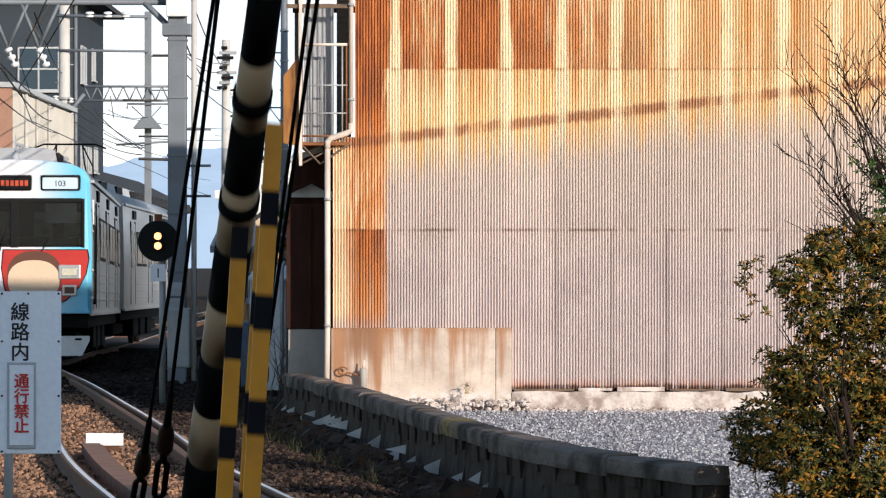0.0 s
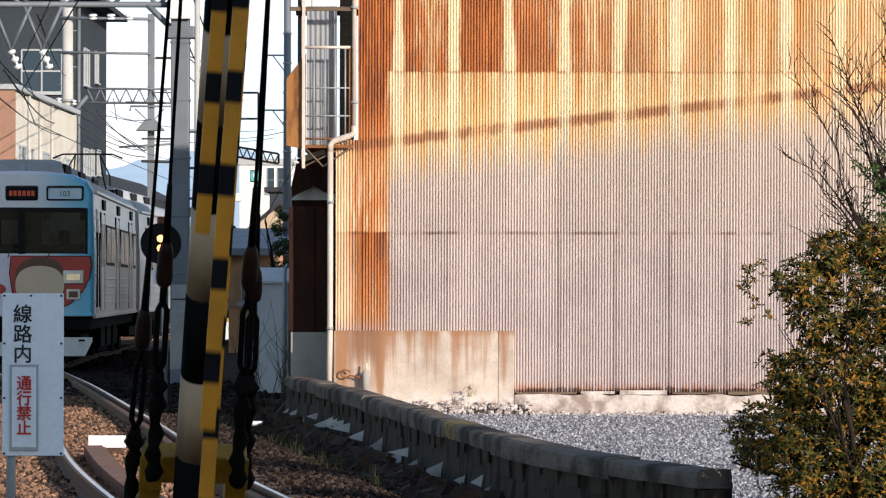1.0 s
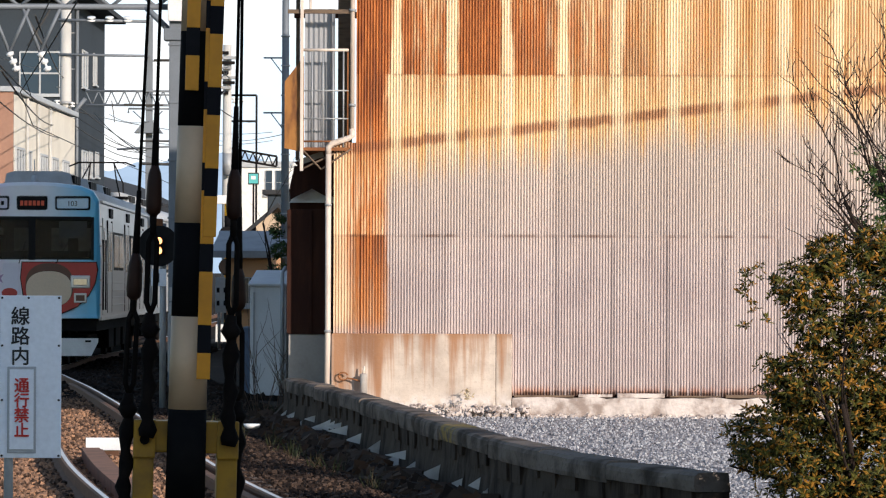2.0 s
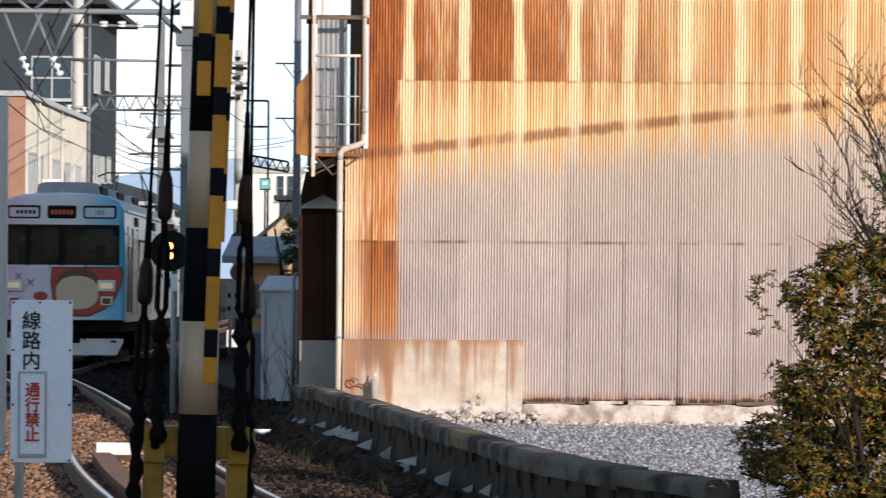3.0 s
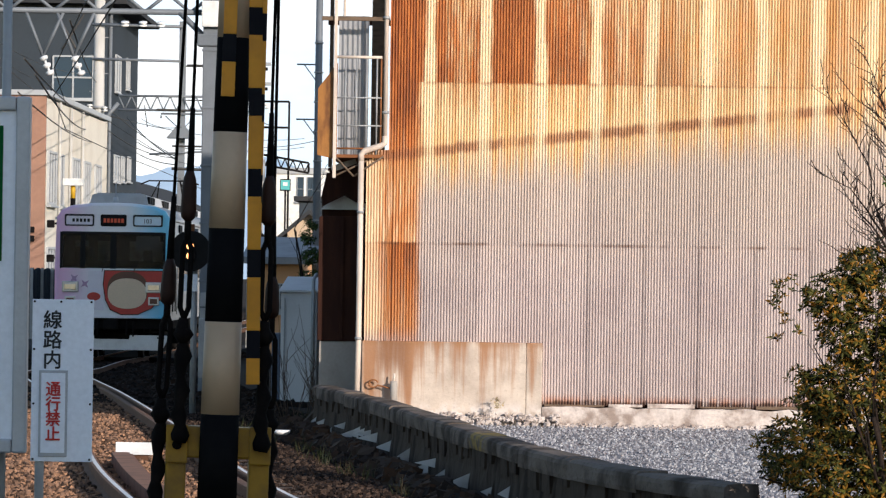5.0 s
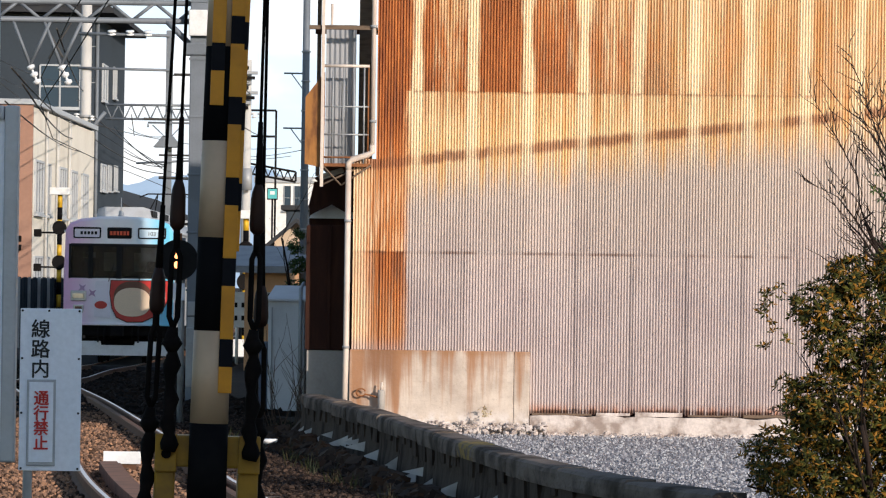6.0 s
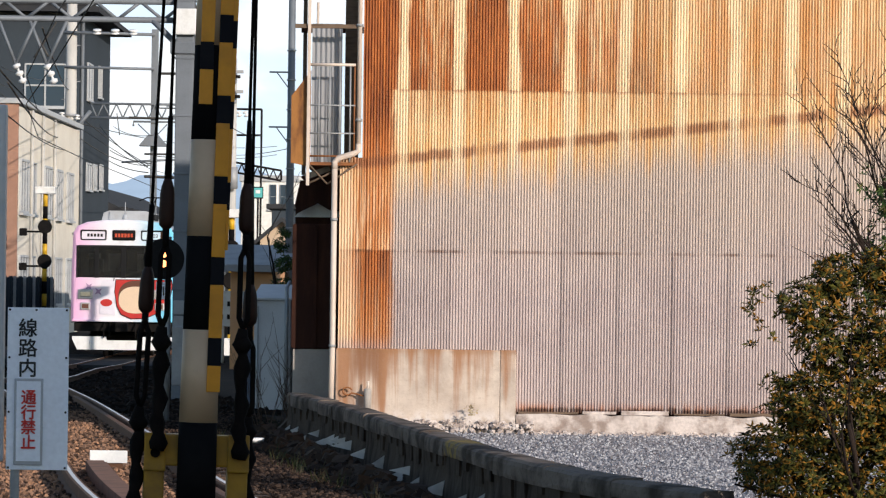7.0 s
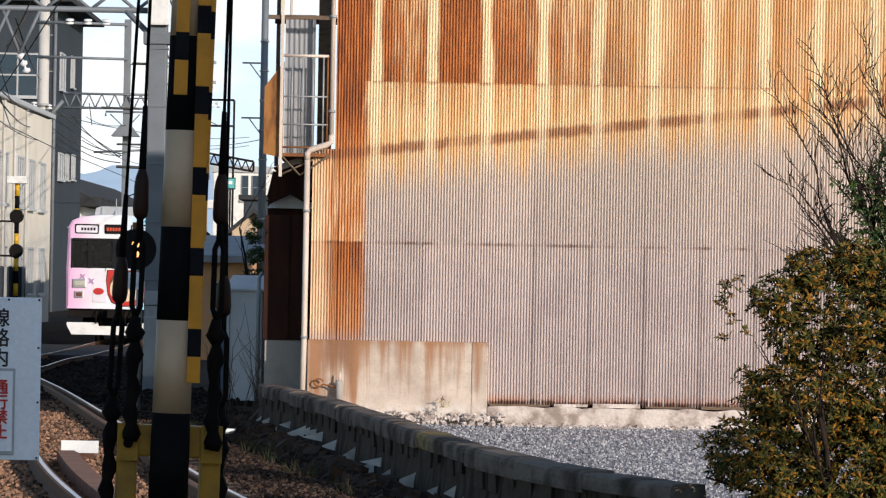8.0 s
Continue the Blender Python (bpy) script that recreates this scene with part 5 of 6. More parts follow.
def insulator(name, parent, p, d, n=3, r=0.11):
    """A string of porcelain discs."""
    p, d = Vector(p), Vector(d).normalized()
    pts, rad = [], []
    for i in range(n):
        for o, k in ((0, 0.3), (0.02, 1.0), (0.07, 0.9), (0.09, 0.3)):
            pts.append(p + d * (0.13 * i + o))
            rad.append(r * k)
    part(name, tube(B(), pts, rad, 12), PORCELAIN, parent, "white porcelain insulator")


def near_gantry():
    """The big square steel mast and its lattice beam over the line."""
    Y = 64.0
    z0 = ground_height(0, Y)
    x = -4.372
    thing = tagged(empty("line_gantry", (x, Y, z0)), "square grey steel line mast with a lattice beam above the track", "gantry")
    H = 8.2
    part("mast", box(B(), (-0.15, -0.15, -0.1), (0.15, 0.15, H), 0.02), LINE_STEEL, thing)
    for z in [0.9 + 0.95 * i for i in range(8)]:
        part("band", box(B(), (-0.165, -0.165, z), (0.165, 0.165, z + 0.035), 0.004), LINE_STEEL, thing)
    part("cable_pipe", tube(B(), [(0.27, 0.05, 0), (0.27, 0.05, H - 0.5)], 0.045, 10), POLE, thing)
    top = 6.445 - z0
    part("beam", lattice(B(), (-12.0, 0, top), (0, 0, top), 0.30, 16, 0.05), LINE_STEEL, thing, "grey lattice beam")
    part("brace", tube(B(), [(-0.55, 0, top - 0.30), (-0.12, 0, top - 0.72)], 0.05, 8), LINE_STEEL, thing)
    part("bracket", box(B(), (-0.24, -0.19, top - 0.86), (0.24, 0.19, top - 0.66), 0.02), LINE_STEEL, thing)
    part("junction_box", box(B(), (-0.17, -0.26, top - 0.55), (0.19, -0.16, top - 0.12), 0.02), WHITE_PAINT, thing)
    for xo in (-7.247 - x, -6.735 - x):
        part("hanger", tube(B(), [(xo - 0.22, 0, top - 0.3), (xo + 0.08, 0, top - 1.05)], 0.03, 6), LINE_STEEL, thing)
        part("hanger", tube(B(), [(xo + 0.42, 0, top - 0.3), (xo + 0.08, 0, top - 1.05)], 0.03, 6), LINE_STEEL, thing)
        insulator("insulator", thing, (xo + 0.08, 0, top - 1.05), (0.35, 0, -0.8), 3, 0.07)
    for z in (3.1, 3.6, 4.2):
        part("cross_arm", tube(B(), [(0.15, 0, z), (0.55, 0, z)], 0.022, 6), LINE_STEEL, thing)
    for z in (1.55, 1.3):
        part("relay_box", box(B(), (-0.12, -0.30, z - 0.1), (0.13, -0.16, z + 0.13), 0.01), STEEL, thing)
    # the beam's other leg, past the left of the track
    part("far_mast", box(B(), (-12.15, -0.15, -0.1), (-11.85, 0.15, top + 0.2), 0.02), LINE_STEEL, thing)


near_gantry()


def far_gantry():
    Y = 172.0
    thing = tagged(empty("concrete_line_pole", (-16.750, Y, -0.17)), "tall round concrete line pole with insulators and steel arms", "pole")
    part("pole", tube(B(), [(0, 0, -0.1), (0, 0, 16.5)], [0.30, 0.22], 20), POLE, thing)
    for zz, r in ((12.950, 0.07), (11.425, 0.06)):
        part("arm", tube(B(), [(-0.3, -0.3, zz), (-13.025 - -16.750, -0.3, zz - 0.05)], r, 8), LINE_STEEL, thing)
    for px in (160, 192, 224):
        insulator("insulator", thing, (-19.600 - -16.750 + px * 172 / 6880, -0.3, 12.900), (0, -0.3, 1), 2, 0.20)
    part("beam", lattice(B(), (0.9, -0.2, 9.825), (-11.850 - -16.750, -0.2, 9.825), 0.62, 7, 0.055), LINE_STEEL, thing)
    part("beam_strut", tube(B(), [(0.1, -0.3, 8.500), (0.9, -0.2, 9.500)], 0.09, 8), LINE_STEEL, thing)
    for y in (9.300, 8.800, 8.200, 7.850):
        part("collar", tube(B(), [(0, 0, y - 0.06), (0, 0, y + 0.06)], 0.33, 16), STEEL, thing)
        insulator("insulator", thing, (-0.36, -0.3, y - 0.1), (0, 0, 1), 2, 0.14)
        insulator("insulator", thing, (0.32, -0.3, y - 0.2), (0, 0, 1), 2, 0.12)
    for i in range(14):
        part("step_bolt", tube(B(), [(0, 0, 2 + 0.8 * i), (0.42 if i % 2 else -0.42, 0, 2 + 0.8 * i)], 0.02, 5), STEEL, thing)
    side = tagged(empty("steel_line_mast", (-13.050, Y, -0.17)), "slender grey steel mast of the overhead line", "pole")
    part("mast", box(B(), (-0.15, -0.12, -0.1), (0.15, 0.12, 12.950 + 0.2), 0.02), LINE_STEEL, side)
    bm = B()
    prism(bm, [(-0.62, 0), (0.62, 0), (0.2, 0.5), (-0.2, 0.5)], -0.5, 0.5)
    part("transformer_hood", bm, LINE_STEEL, side, m=pose(0, -0.2, 7.800 + 0.17))
    part("arm", tube(B(), [(-0.9, -0.2, 8.850), (-0.9, -0.2, 9.050), (1.4, -0.2, 9.050)], 0.05, 6), LINE_STEEL, side)
    part("stay", tube(B(), [(-0.7, -0.2, 8.950), (0, -0.2, 8.300), (0.6, -0.2, 8.950)], 0.03, 6), LINE_STEEL, side)
    part("bracket_arm", tube(B(), [(-1.4, -0.2, 7.250), (1.2, -0.2, 7.400)], 0.05, 6), LINE_STEEL, side)


far_gantry()


def round_pole(name, px, Y, top, r, label, mat):
    thing = tagged(empty(name, ((px - 784) * Y / 6880, Y, -0.17)), label, "pole")
    part("pole", tube(B(), [(0, 0, -0.1), (0, 0, top)], [r, r * 0.8], 14), mat, thing)
    return thing


p1 = round_pole("utility_pole", 400, 125, 9.2, 0.17, "pale concrete utility pole with a cluster of fittings", POLE)
for i in range(9):
    part("fitting", box(B(), (-0.28 + 0.07 * (i % 3), -0.3, 7.6 + 0.16 * i), (0.05 + 0.1 * (i % 4), -0.15, 7.7 + 0.16 * i), 0.01), STEEL if i % 2 else UNDER, p1)
part("transformer", tube(B(), [(0.05, -0.35, 5.0), (0.05, -0.35, 5.7)], 0.17, 12), STEEL, p1)
p2 = round_pole("utility_pole", 503, 92, 11.0, 0.10, "slim grey steel utility pole with bracket arms", LINE_STEEL)
for z in (6.9, 5.6):
    part("bracket_arm", tube(B(), [(-0.52, 0, z + 0.1), (0, 0, z + 0.1)], 0.02, 6), LINE_STEEL, p2)
    part("bracket_stay", tube(B(), [(-0.34, 0, z + 0.09), (0, 0, z - 0.36)], 0.014, 6), LINE_STEEL, p2)
for i in range(10):
    part("pole_band", tube(B(), [(0, 0, 1.2 + 0.7 * i), (0, 0, 1.23 + 0.7 * i)], 0.112, 12), STEEL, p2)


def side_frame():
    Y = 140.0
    thing = tagged(empty("catenary_frame", (-6.756, Y, -0.17)), "thin dark steel frame of the overhead line with a lattice boom", "gantry")
    r = 0.04
    x = -6.756
    part("post", tube(B(), [(0, 0, 0), (0, 0, 8.077 + 0.17)], r, 6), UNDER, thing)
    for y in (8.077, 7.141):
        part("crossbar", tube(B(), [(-7.712 - x, 0, y + 0.17), (0, 0, y + 0.17)], r, 6), UNDER, thing)
    part("boom", lattice(B(), (-7.733 - x, 0, 6.164 + 0.17), (-6.023 - x, 0, 5.879 + 0.17), 0.36, 6, 0.04), UNDER, thing)
    part("boom_end", tube(B(), [(-6.023 - x, 0, 5.879 + 0.17), (-6.023 - x, 0, 5.533 + 0.17)], 0.04, 6), UNDER, thing)
    for px in (410, 422):
        insulator("insulator", thing, (px * 140 / 6880 - 784 * 140 / 6880 - x, 0, 8.077 + 0.1), (0.4, 0, -1), 2, 0.10)


side_frame()


def crossing_mast(px, Y, z_top, mirror=1):
    """A far level-crossing signal mast, banded yellow and black."""
    thing = tagged(empty("crossing_mast", ((px - 784) * Y / 6880, Y, -0.1)), "yellow and black banded level crossing mast with lamps", "signal")
    n = 12
    for i in range(n):
        a, b = z_top * i / n, z_top * (i + 1) / n
        part("band", tube(B(), [(0, 0, a), (0, 0, b)], 0.075, 12), YELLOW_FAR if i % 2 else BLACK, thing)
    part("cap_box", box(B(), (-0.30, -0.2, z_top), (0.30, 0.2, z_top + 0.22), 0.02), WHITE_PAINT, thing)
    for z in (z_top * 0.55, z_top * 0.78):
        part("lamp", tube(B(), [(0, -0.14, z), (0, -0.04, z)], [0.20, 0.22], 16), UNDER, thing)
        part("lamp_arm", tube(B(), [(-0.55 * mirror, 0, z - 0.15), (0, 0, z - 0.15)], 0.03, 6), UNDER, thing)
        part("side_lamp", box(B(), (-0.68 * mirror - 0.08, -0.2, z - 0.28), (-0.68 * mirror + 0.14, 0, z - 0.05), 0.03), UNDER, thing)
    part("foot_box", box(B(), (-0.28, -0.25, 0), (0.28, 0.1, z_top * 0.14), 0.02), WHITE_PAINT, thing)
    return thing


YELLOW_FAR = worn("yellow_band_paint", (0.70, 0.40, 0.02), (0.5, 0.28, 0.03), 0.5, 5, 0.5, bump=0.0)
crossing_mast(71, 118, 4.55)
crossing_mast(401, 100, 3.6, -1)


def far_barrier():
    thing = tagged(empty("crossing_furniture", (-5.498, 96.0, -0.17)), "white crossing board with black squares on a striped post", "barrier")
    part("board", box(B(), (-0.13, -0.02, 0.748 + 0.17), (0.15, 0.02, 1.627 + 0.17), 0.01), WHITE_PAINT, thing)
    for dx in (-0.10, 0.07):
        for z in (1.306 + 0.17, 0.985 + 0.17):
            part("black_square", box(B(), (dx, -0.028, z - 0.06), (dx + 0.07, -0.021, z + 0.06)), GASKET, thing)
    part("post", tube(B(), [(-0.04, 0.05, 0), (-0.04, 0.05, 1.627)], 0.04, 10), WHITE_PAINT, thing)
    part("cabinet", box(B(), (0.16, 0.0, 0.3), (0.42, 0.4, 0.887), 0.03), PALE, thing)


far_barrier()

# ---- overhead wires ----


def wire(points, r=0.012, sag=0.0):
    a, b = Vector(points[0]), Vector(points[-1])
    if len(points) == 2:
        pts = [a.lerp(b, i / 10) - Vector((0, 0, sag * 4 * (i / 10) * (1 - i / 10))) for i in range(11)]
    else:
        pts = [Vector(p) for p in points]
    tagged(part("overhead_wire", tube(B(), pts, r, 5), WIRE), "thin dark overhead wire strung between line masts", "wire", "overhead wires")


contact = [rail_point(y, 0.15 * math.sin(y * 0.07)) + Vector((0, 0, 4.93)) for y in range(20, 176, 12)]
wire(contact, 0.010)
wire([p + Vector((0, 0, 0.55 + 0.12 * math.cos(i * 2.1))) for i, p in enumerate(contact)], 0.009)
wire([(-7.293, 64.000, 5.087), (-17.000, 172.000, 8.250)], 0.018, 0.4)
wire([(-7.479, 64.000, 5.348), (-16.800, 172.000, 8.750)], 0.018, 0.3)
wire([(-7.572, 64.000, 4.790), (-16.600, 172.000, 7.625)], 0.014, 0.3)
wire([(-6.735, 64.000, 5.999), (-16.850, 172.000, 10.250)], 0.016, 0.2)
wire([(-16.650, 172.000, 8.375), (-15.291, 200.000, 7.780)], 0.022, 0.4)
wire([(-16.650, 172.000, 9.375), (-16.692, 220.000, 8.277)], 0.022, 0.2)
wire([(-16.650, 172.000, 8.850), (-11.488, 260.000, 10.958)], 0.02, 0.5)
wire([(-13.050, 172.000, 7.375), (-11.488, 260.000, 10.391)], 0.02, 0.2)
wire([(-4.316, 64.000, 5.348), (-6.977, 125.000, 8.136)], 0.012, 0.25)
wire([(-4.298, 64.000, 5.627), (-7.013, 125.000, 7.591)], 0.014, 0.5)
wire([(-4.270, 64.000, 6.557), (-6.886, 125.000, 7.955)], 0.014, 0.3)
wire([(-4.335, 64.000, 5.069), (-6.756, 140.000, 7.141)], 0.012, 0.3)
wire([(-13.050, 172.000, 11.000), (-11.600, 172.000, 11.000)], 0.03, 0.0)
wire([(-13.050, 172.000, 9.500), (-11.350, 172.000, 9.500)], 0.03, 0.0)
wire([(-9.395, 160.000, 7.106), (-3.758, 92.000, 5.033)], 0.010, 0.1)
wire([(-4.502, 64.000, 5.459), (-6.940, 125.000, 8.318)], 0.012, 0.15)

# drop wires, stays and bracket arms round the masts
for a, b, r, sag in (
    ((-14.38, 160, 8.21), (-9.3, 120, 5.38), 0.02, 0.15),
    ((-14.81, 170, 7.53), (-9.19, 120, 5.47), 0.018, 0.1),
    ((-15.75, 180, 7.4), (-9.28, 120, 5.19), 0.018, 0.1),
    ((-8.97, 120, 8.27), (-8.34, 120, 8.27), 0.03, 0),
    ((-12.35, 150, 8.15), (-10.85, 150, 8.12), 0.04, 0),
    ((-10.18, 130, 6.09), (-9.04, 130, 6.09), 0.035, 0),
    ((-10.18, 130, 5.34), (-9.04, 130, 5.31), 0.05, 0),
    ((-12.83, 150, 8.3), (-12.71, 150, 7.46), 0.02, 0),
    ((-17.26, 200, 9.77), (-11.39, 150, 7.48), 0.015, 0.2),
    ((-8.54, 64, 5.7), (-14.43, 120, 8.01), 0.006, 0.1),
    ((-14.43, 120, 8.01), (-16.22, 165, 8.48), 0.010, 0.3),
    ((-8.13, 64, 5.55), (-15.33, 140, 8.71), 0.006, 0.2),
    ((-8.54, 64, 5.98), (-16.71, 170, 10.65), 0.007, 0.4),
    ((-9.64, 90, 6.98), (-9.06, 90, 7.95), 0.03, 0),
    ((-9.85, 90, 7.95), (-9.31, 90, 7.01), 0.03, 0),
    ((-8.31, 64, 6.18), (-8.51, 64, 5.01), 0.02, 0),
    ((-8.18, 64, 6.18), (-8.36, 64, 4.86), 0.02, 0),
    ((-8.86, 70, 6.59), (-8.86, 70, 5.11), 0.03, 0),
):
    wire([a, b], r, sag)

# ---- buildings beyond the line ----
GREY_WALL = worn("blue_grey_render", (0.046, 0.058, 0.072), (0.034, 0.042, 0.052), 0.5, 0.25, 0.9, bump=0.1, grain=6, spec=0.08)
DARK_ROOF = worn("dark_roof_sheet", (0.035, 0.037, 0.042), (0.06, 0.06, 0.06), 0.5, 0.6, 0.8, spec=0.1)
CREAM_WALL = worn("cream_render", (0.74, 0.69, 0.60), (0.58, 0.52, 0.43), 0.5, 0.5, 0.85, bump=0.1, grain=8)
BRICK_WALL = worn("red_brown_tile_wall", (0.36, 0.20, 0.14), (0.26, 0.14, 0.10), 0.5, 0.8, 0.85, bump=0.2, grain=9)
WINDOW_FRAME = worn("pale_window_frame", (0.42, 0.44, 0.46), (0.34, 0.34, 0.35), 0.3, 2, 0.5, bump=0.0)
PANE = worn("dark_reflecting_pane", (0.022, 0.045, 0.075), (0.030, 0.050, 0.075), 0.5, 0.4, 0.12, bump=0.0, spec=0.35)


def window_on(thing, m, w, h, cols, rows):
    """A framed window in the x-z plane of m, facing -y, standing proud of its wall."""
    f = empty("window")
    f.parent = thing
    f.matrix_basis = m
    t = min(0.08, w * 0.05)
    for x in [w * i / cols for i in range(cols + 1)]:
        part("window_frame", box(B(), (x - t / 2, -0.07, 0), (x + t / 2, 0.02, h)), WINDOW_FRAME, f)
    for z in [h * i / rows for i in range(rows + 1)]:
        part("window_frame", box(B(), (0, -0.065, z - t / 2), (w, 0.02, z + t / 2)), WINDOW_FRAME, f)
    for i in range(cols):
        for k in range(rows):
            part("pane", box(B(), (w * i / cols + t / 2, -0.02, h * k / rows + t / 2), (w * (i + 1) / cols - t / 2, 0.015, h * (k + 1) / rows - t / 2)), PANE, f)
    part("sill", box(B(), (-0.1, -0.14, -0.12), (w + 0.1, 0.02, -t / 2 - 0.003)), WINDOW_FRAME, f)


def grey_building():
    Y0, Y1 = 186.0, 203.0
    x1 = -17.735
    x0 = x1 - 26
    thing = tagged(empty("grey_building", (x1, Y0, -0.17)), "tall blue-grey rendered building with dark eaves and windows", "building")
    H = 14.8
    part("wall", box(B(), (x0 - x1, 0, -0.2), (0, Y1 - Y0, H), 0.03), GREY_WALL, thing)
    bm = B()
    prism(bm, [(x0 - x1 - 1, H), (1.0, H), (1.0, H + 0.25), (-10, H + 3.5), (x0 - x1 - 1, H + 3.5)], -1.0, Y1 - Y0 + 1.2)
    part("roof", bm, DARK_ROOF, thing)
    for k in range(3):
        part("roof_rib", box(B(), (-9, -1.05, H + 0.3 + 0.8 * k), (1.0, -1.0, H + 0.42 + 0.8 * k)), DARK_ROOF, thing)
    window_on(thing, pose(-20.303 - x1, -0.01, 10.123 + 0.17), 1.919, 2.028, 2, 2)
    for y, z, h in ((4.2, 10.724, 1.75), (10.2, 11.137, 1.5), (4.2, 6.315, 1.25), (8.0, 6.408, 1.2), (11.5, 6.501, 1.2)):
        window_on(thing, pose(0.01, y, z + 0.17, 0, 0, 90), 2.6 if y < 5 else 1.6, h, 2, 1)
    part("drain_pipe", tube(B(), [(0.1, 0.6, 0), (0.1, 0.6, H)], 0.09, 8), LINE_STEEL, thing)


grey_building()


def cream_building():
    Y0, Y1 = 130.0, 152.0
    x1 = -14.436
    thing = tagged(empty("cream_building", (x1, Y0, -0.17)), "two-storey cream building with a red-brown tiled end wall", "building")
    H = 7.670 + 0.17
    part("wall", box(B(), (-12, 0.25, -0.2), (0, Y1 - Y0, H), 0.03), CREAM_WALL, thing)
    part("end_wall", box(B(), (-12, 0, -0.2), (0.02, 0.245, H + 0.05), 0.02), BRICK_WALL, thing, "red-brown tiled end wall")
    part("parapet", box(B(), (-12.1, -0.1, H + 0.055), (0.14, Y1 - Y0 + 0.1, H + 0.24), 0.02), WINDOW_FRAME, thing)
    for y, w in ((0.8, 2.5), (4.6, 1.0), (8.6, 2.4), (12.8, 2.2), (17.0, 2.2)):
        for z, h in ((4.3, 1.75), (1.1, 1.7)):
            window_on(thing, pose(0.01, y, z, 0, 0, 90), w, h, 3 if w > 2 else 1, 1)
    for y in (4.0, 7.6, 11.8):
        part("downpipe", tube(B(), [(0.08, y, 0), (0.08, y, H)], 0.05, 8), POLE, thing)
    for z in (3.0, 3.3):
        part("wall_lamp", box(B(), (-0.5, -0.12, z), (-0.3, -0.002, z + 0.2), 0.02), UNDER, thing)


cream_building()


def fence():
    thing = tagged(empty("board_fence", (-12.4, 108.0, -0.17)), "dark grey sheet fence beside the line", "fence")
    for i in range(34):
        part("board", box(B(), (-0.02, 0.42 * i, 0), (0.02 + 0.02 * (i % 2), 0.42 * i + 0.40, 2.05 + 0.03 * (i % 3)), 0.005), GREY_WALL, thing)
    for i in range(6):
        part("post", box(B(), (0.05, 2.6 * i, 0), (0.13, 2.6 * i + 0.08, 2.1), 0.005), STEEL, thing)


fence()


def low_hall():
    """A long low building whose dark roof falls away behind the train."""
    thing = tagged(empty("station_hall", (-17.818, 205.0, -0.17)), "long pale hall with a dark pitched roof", "building")
    part("wall", box(B(), (-6, 0, -0.2), (0, 60, 5.4), 0.03), WHITE_PAINT, thing)
    bm = B()
    prism(bm, [(-7, 5.4), (0.9, 5.4), (0.9, 5.7), (-3, 7.6), (-7, 7.6)], -1, 61)
    part("roof", bm, DARK_ROOF, thing)
    for i in range(16):
        part("roof_rib", box(B(), (0.55, 3.6 * i, 5.72), (0.95, 3.6 * i + 0.3, 5.9)), DARK_ROOF, thing)
    for i in range(5):
        window_on(thing, pose(0.01, 4 + 8 * i, 1.2, 0, 0, 90), 2.4, 1.6, 2, 1)


low_hall()


def house(name, x0, x1, Y, depth, wall_z, ridge_z, wall_mat, label, windows=(), gable=True, eave=0.35):
    """A house whose gable or long side faces the camera."""
    thing = tagged(empty(name, (x0, Y, -0.17)), label, "house")
    w = x1 - x0
    bm = B()
    if gable:
        prism(bm, [(0, -0.1), (w, -0.1), (w, wall_z), (w / 2, ridge_z), (0, wall_z)], 0, depth)
    else:
        box(bm, (0, 0, -0.1), (w, depth, wall_z), 0.02)
    part("wall", bm, wall_mat, thing)
    bm = B()
    t = 0.14
    if gable:
        k = (ridge_z - wall_z) / (w / 2) * eave
        prism(bm, [(-eave, wall_z - k), (w / 2, ridge_z), (w + eave, wall_z - k), (w + eave, wall_z - k + t), (w / 2, ridge_z + t), (-eave, wall_z - k + t)], -eave, depth + eave)
        part("roof", bm, DARK_ROOF, thing)
    else:
        for s in (0, 1):
            bm2 = B()
            y0, y1 = (-eave, depth / 2) if s == 0 else (depth + eave, depth / 2)
            vs = [bm2.verts.new(c) for c in ((-eave, y0, wall_z - 0.1), (w + eave, y0, wall_z - 0.1), (w + eave, y1, ridge_z), (-eave, y1, ridge_z), (-eave, y0, wall_z + 0.06), (w + eave, y0, wall_z + 0.06), (w + eave, y1, ridge_z + t), (-eave, y1, ridge_z + t))]
            for f in ((0, 1, 2, 3), (4, 5, 6, 7), (0, 1, 5, 4), (1, 2, 6, 5), (2, 3, 7, 6), (3, 0, 4, 7)):
                bm2.faces.new([vs[i] for i in f])
            bmesh.ops.recalc_face_normals(bm2, faces=bm2.faces[:])
            part("roof_slope", bm2, ROOF_TILE, thing, "grey tiled roof slope")
        bm.free()
    for x, z, ww, hh in windows:
        window_on(thing, pose(x, -0.01, z), ww, hh, 2, 1)
    return thing


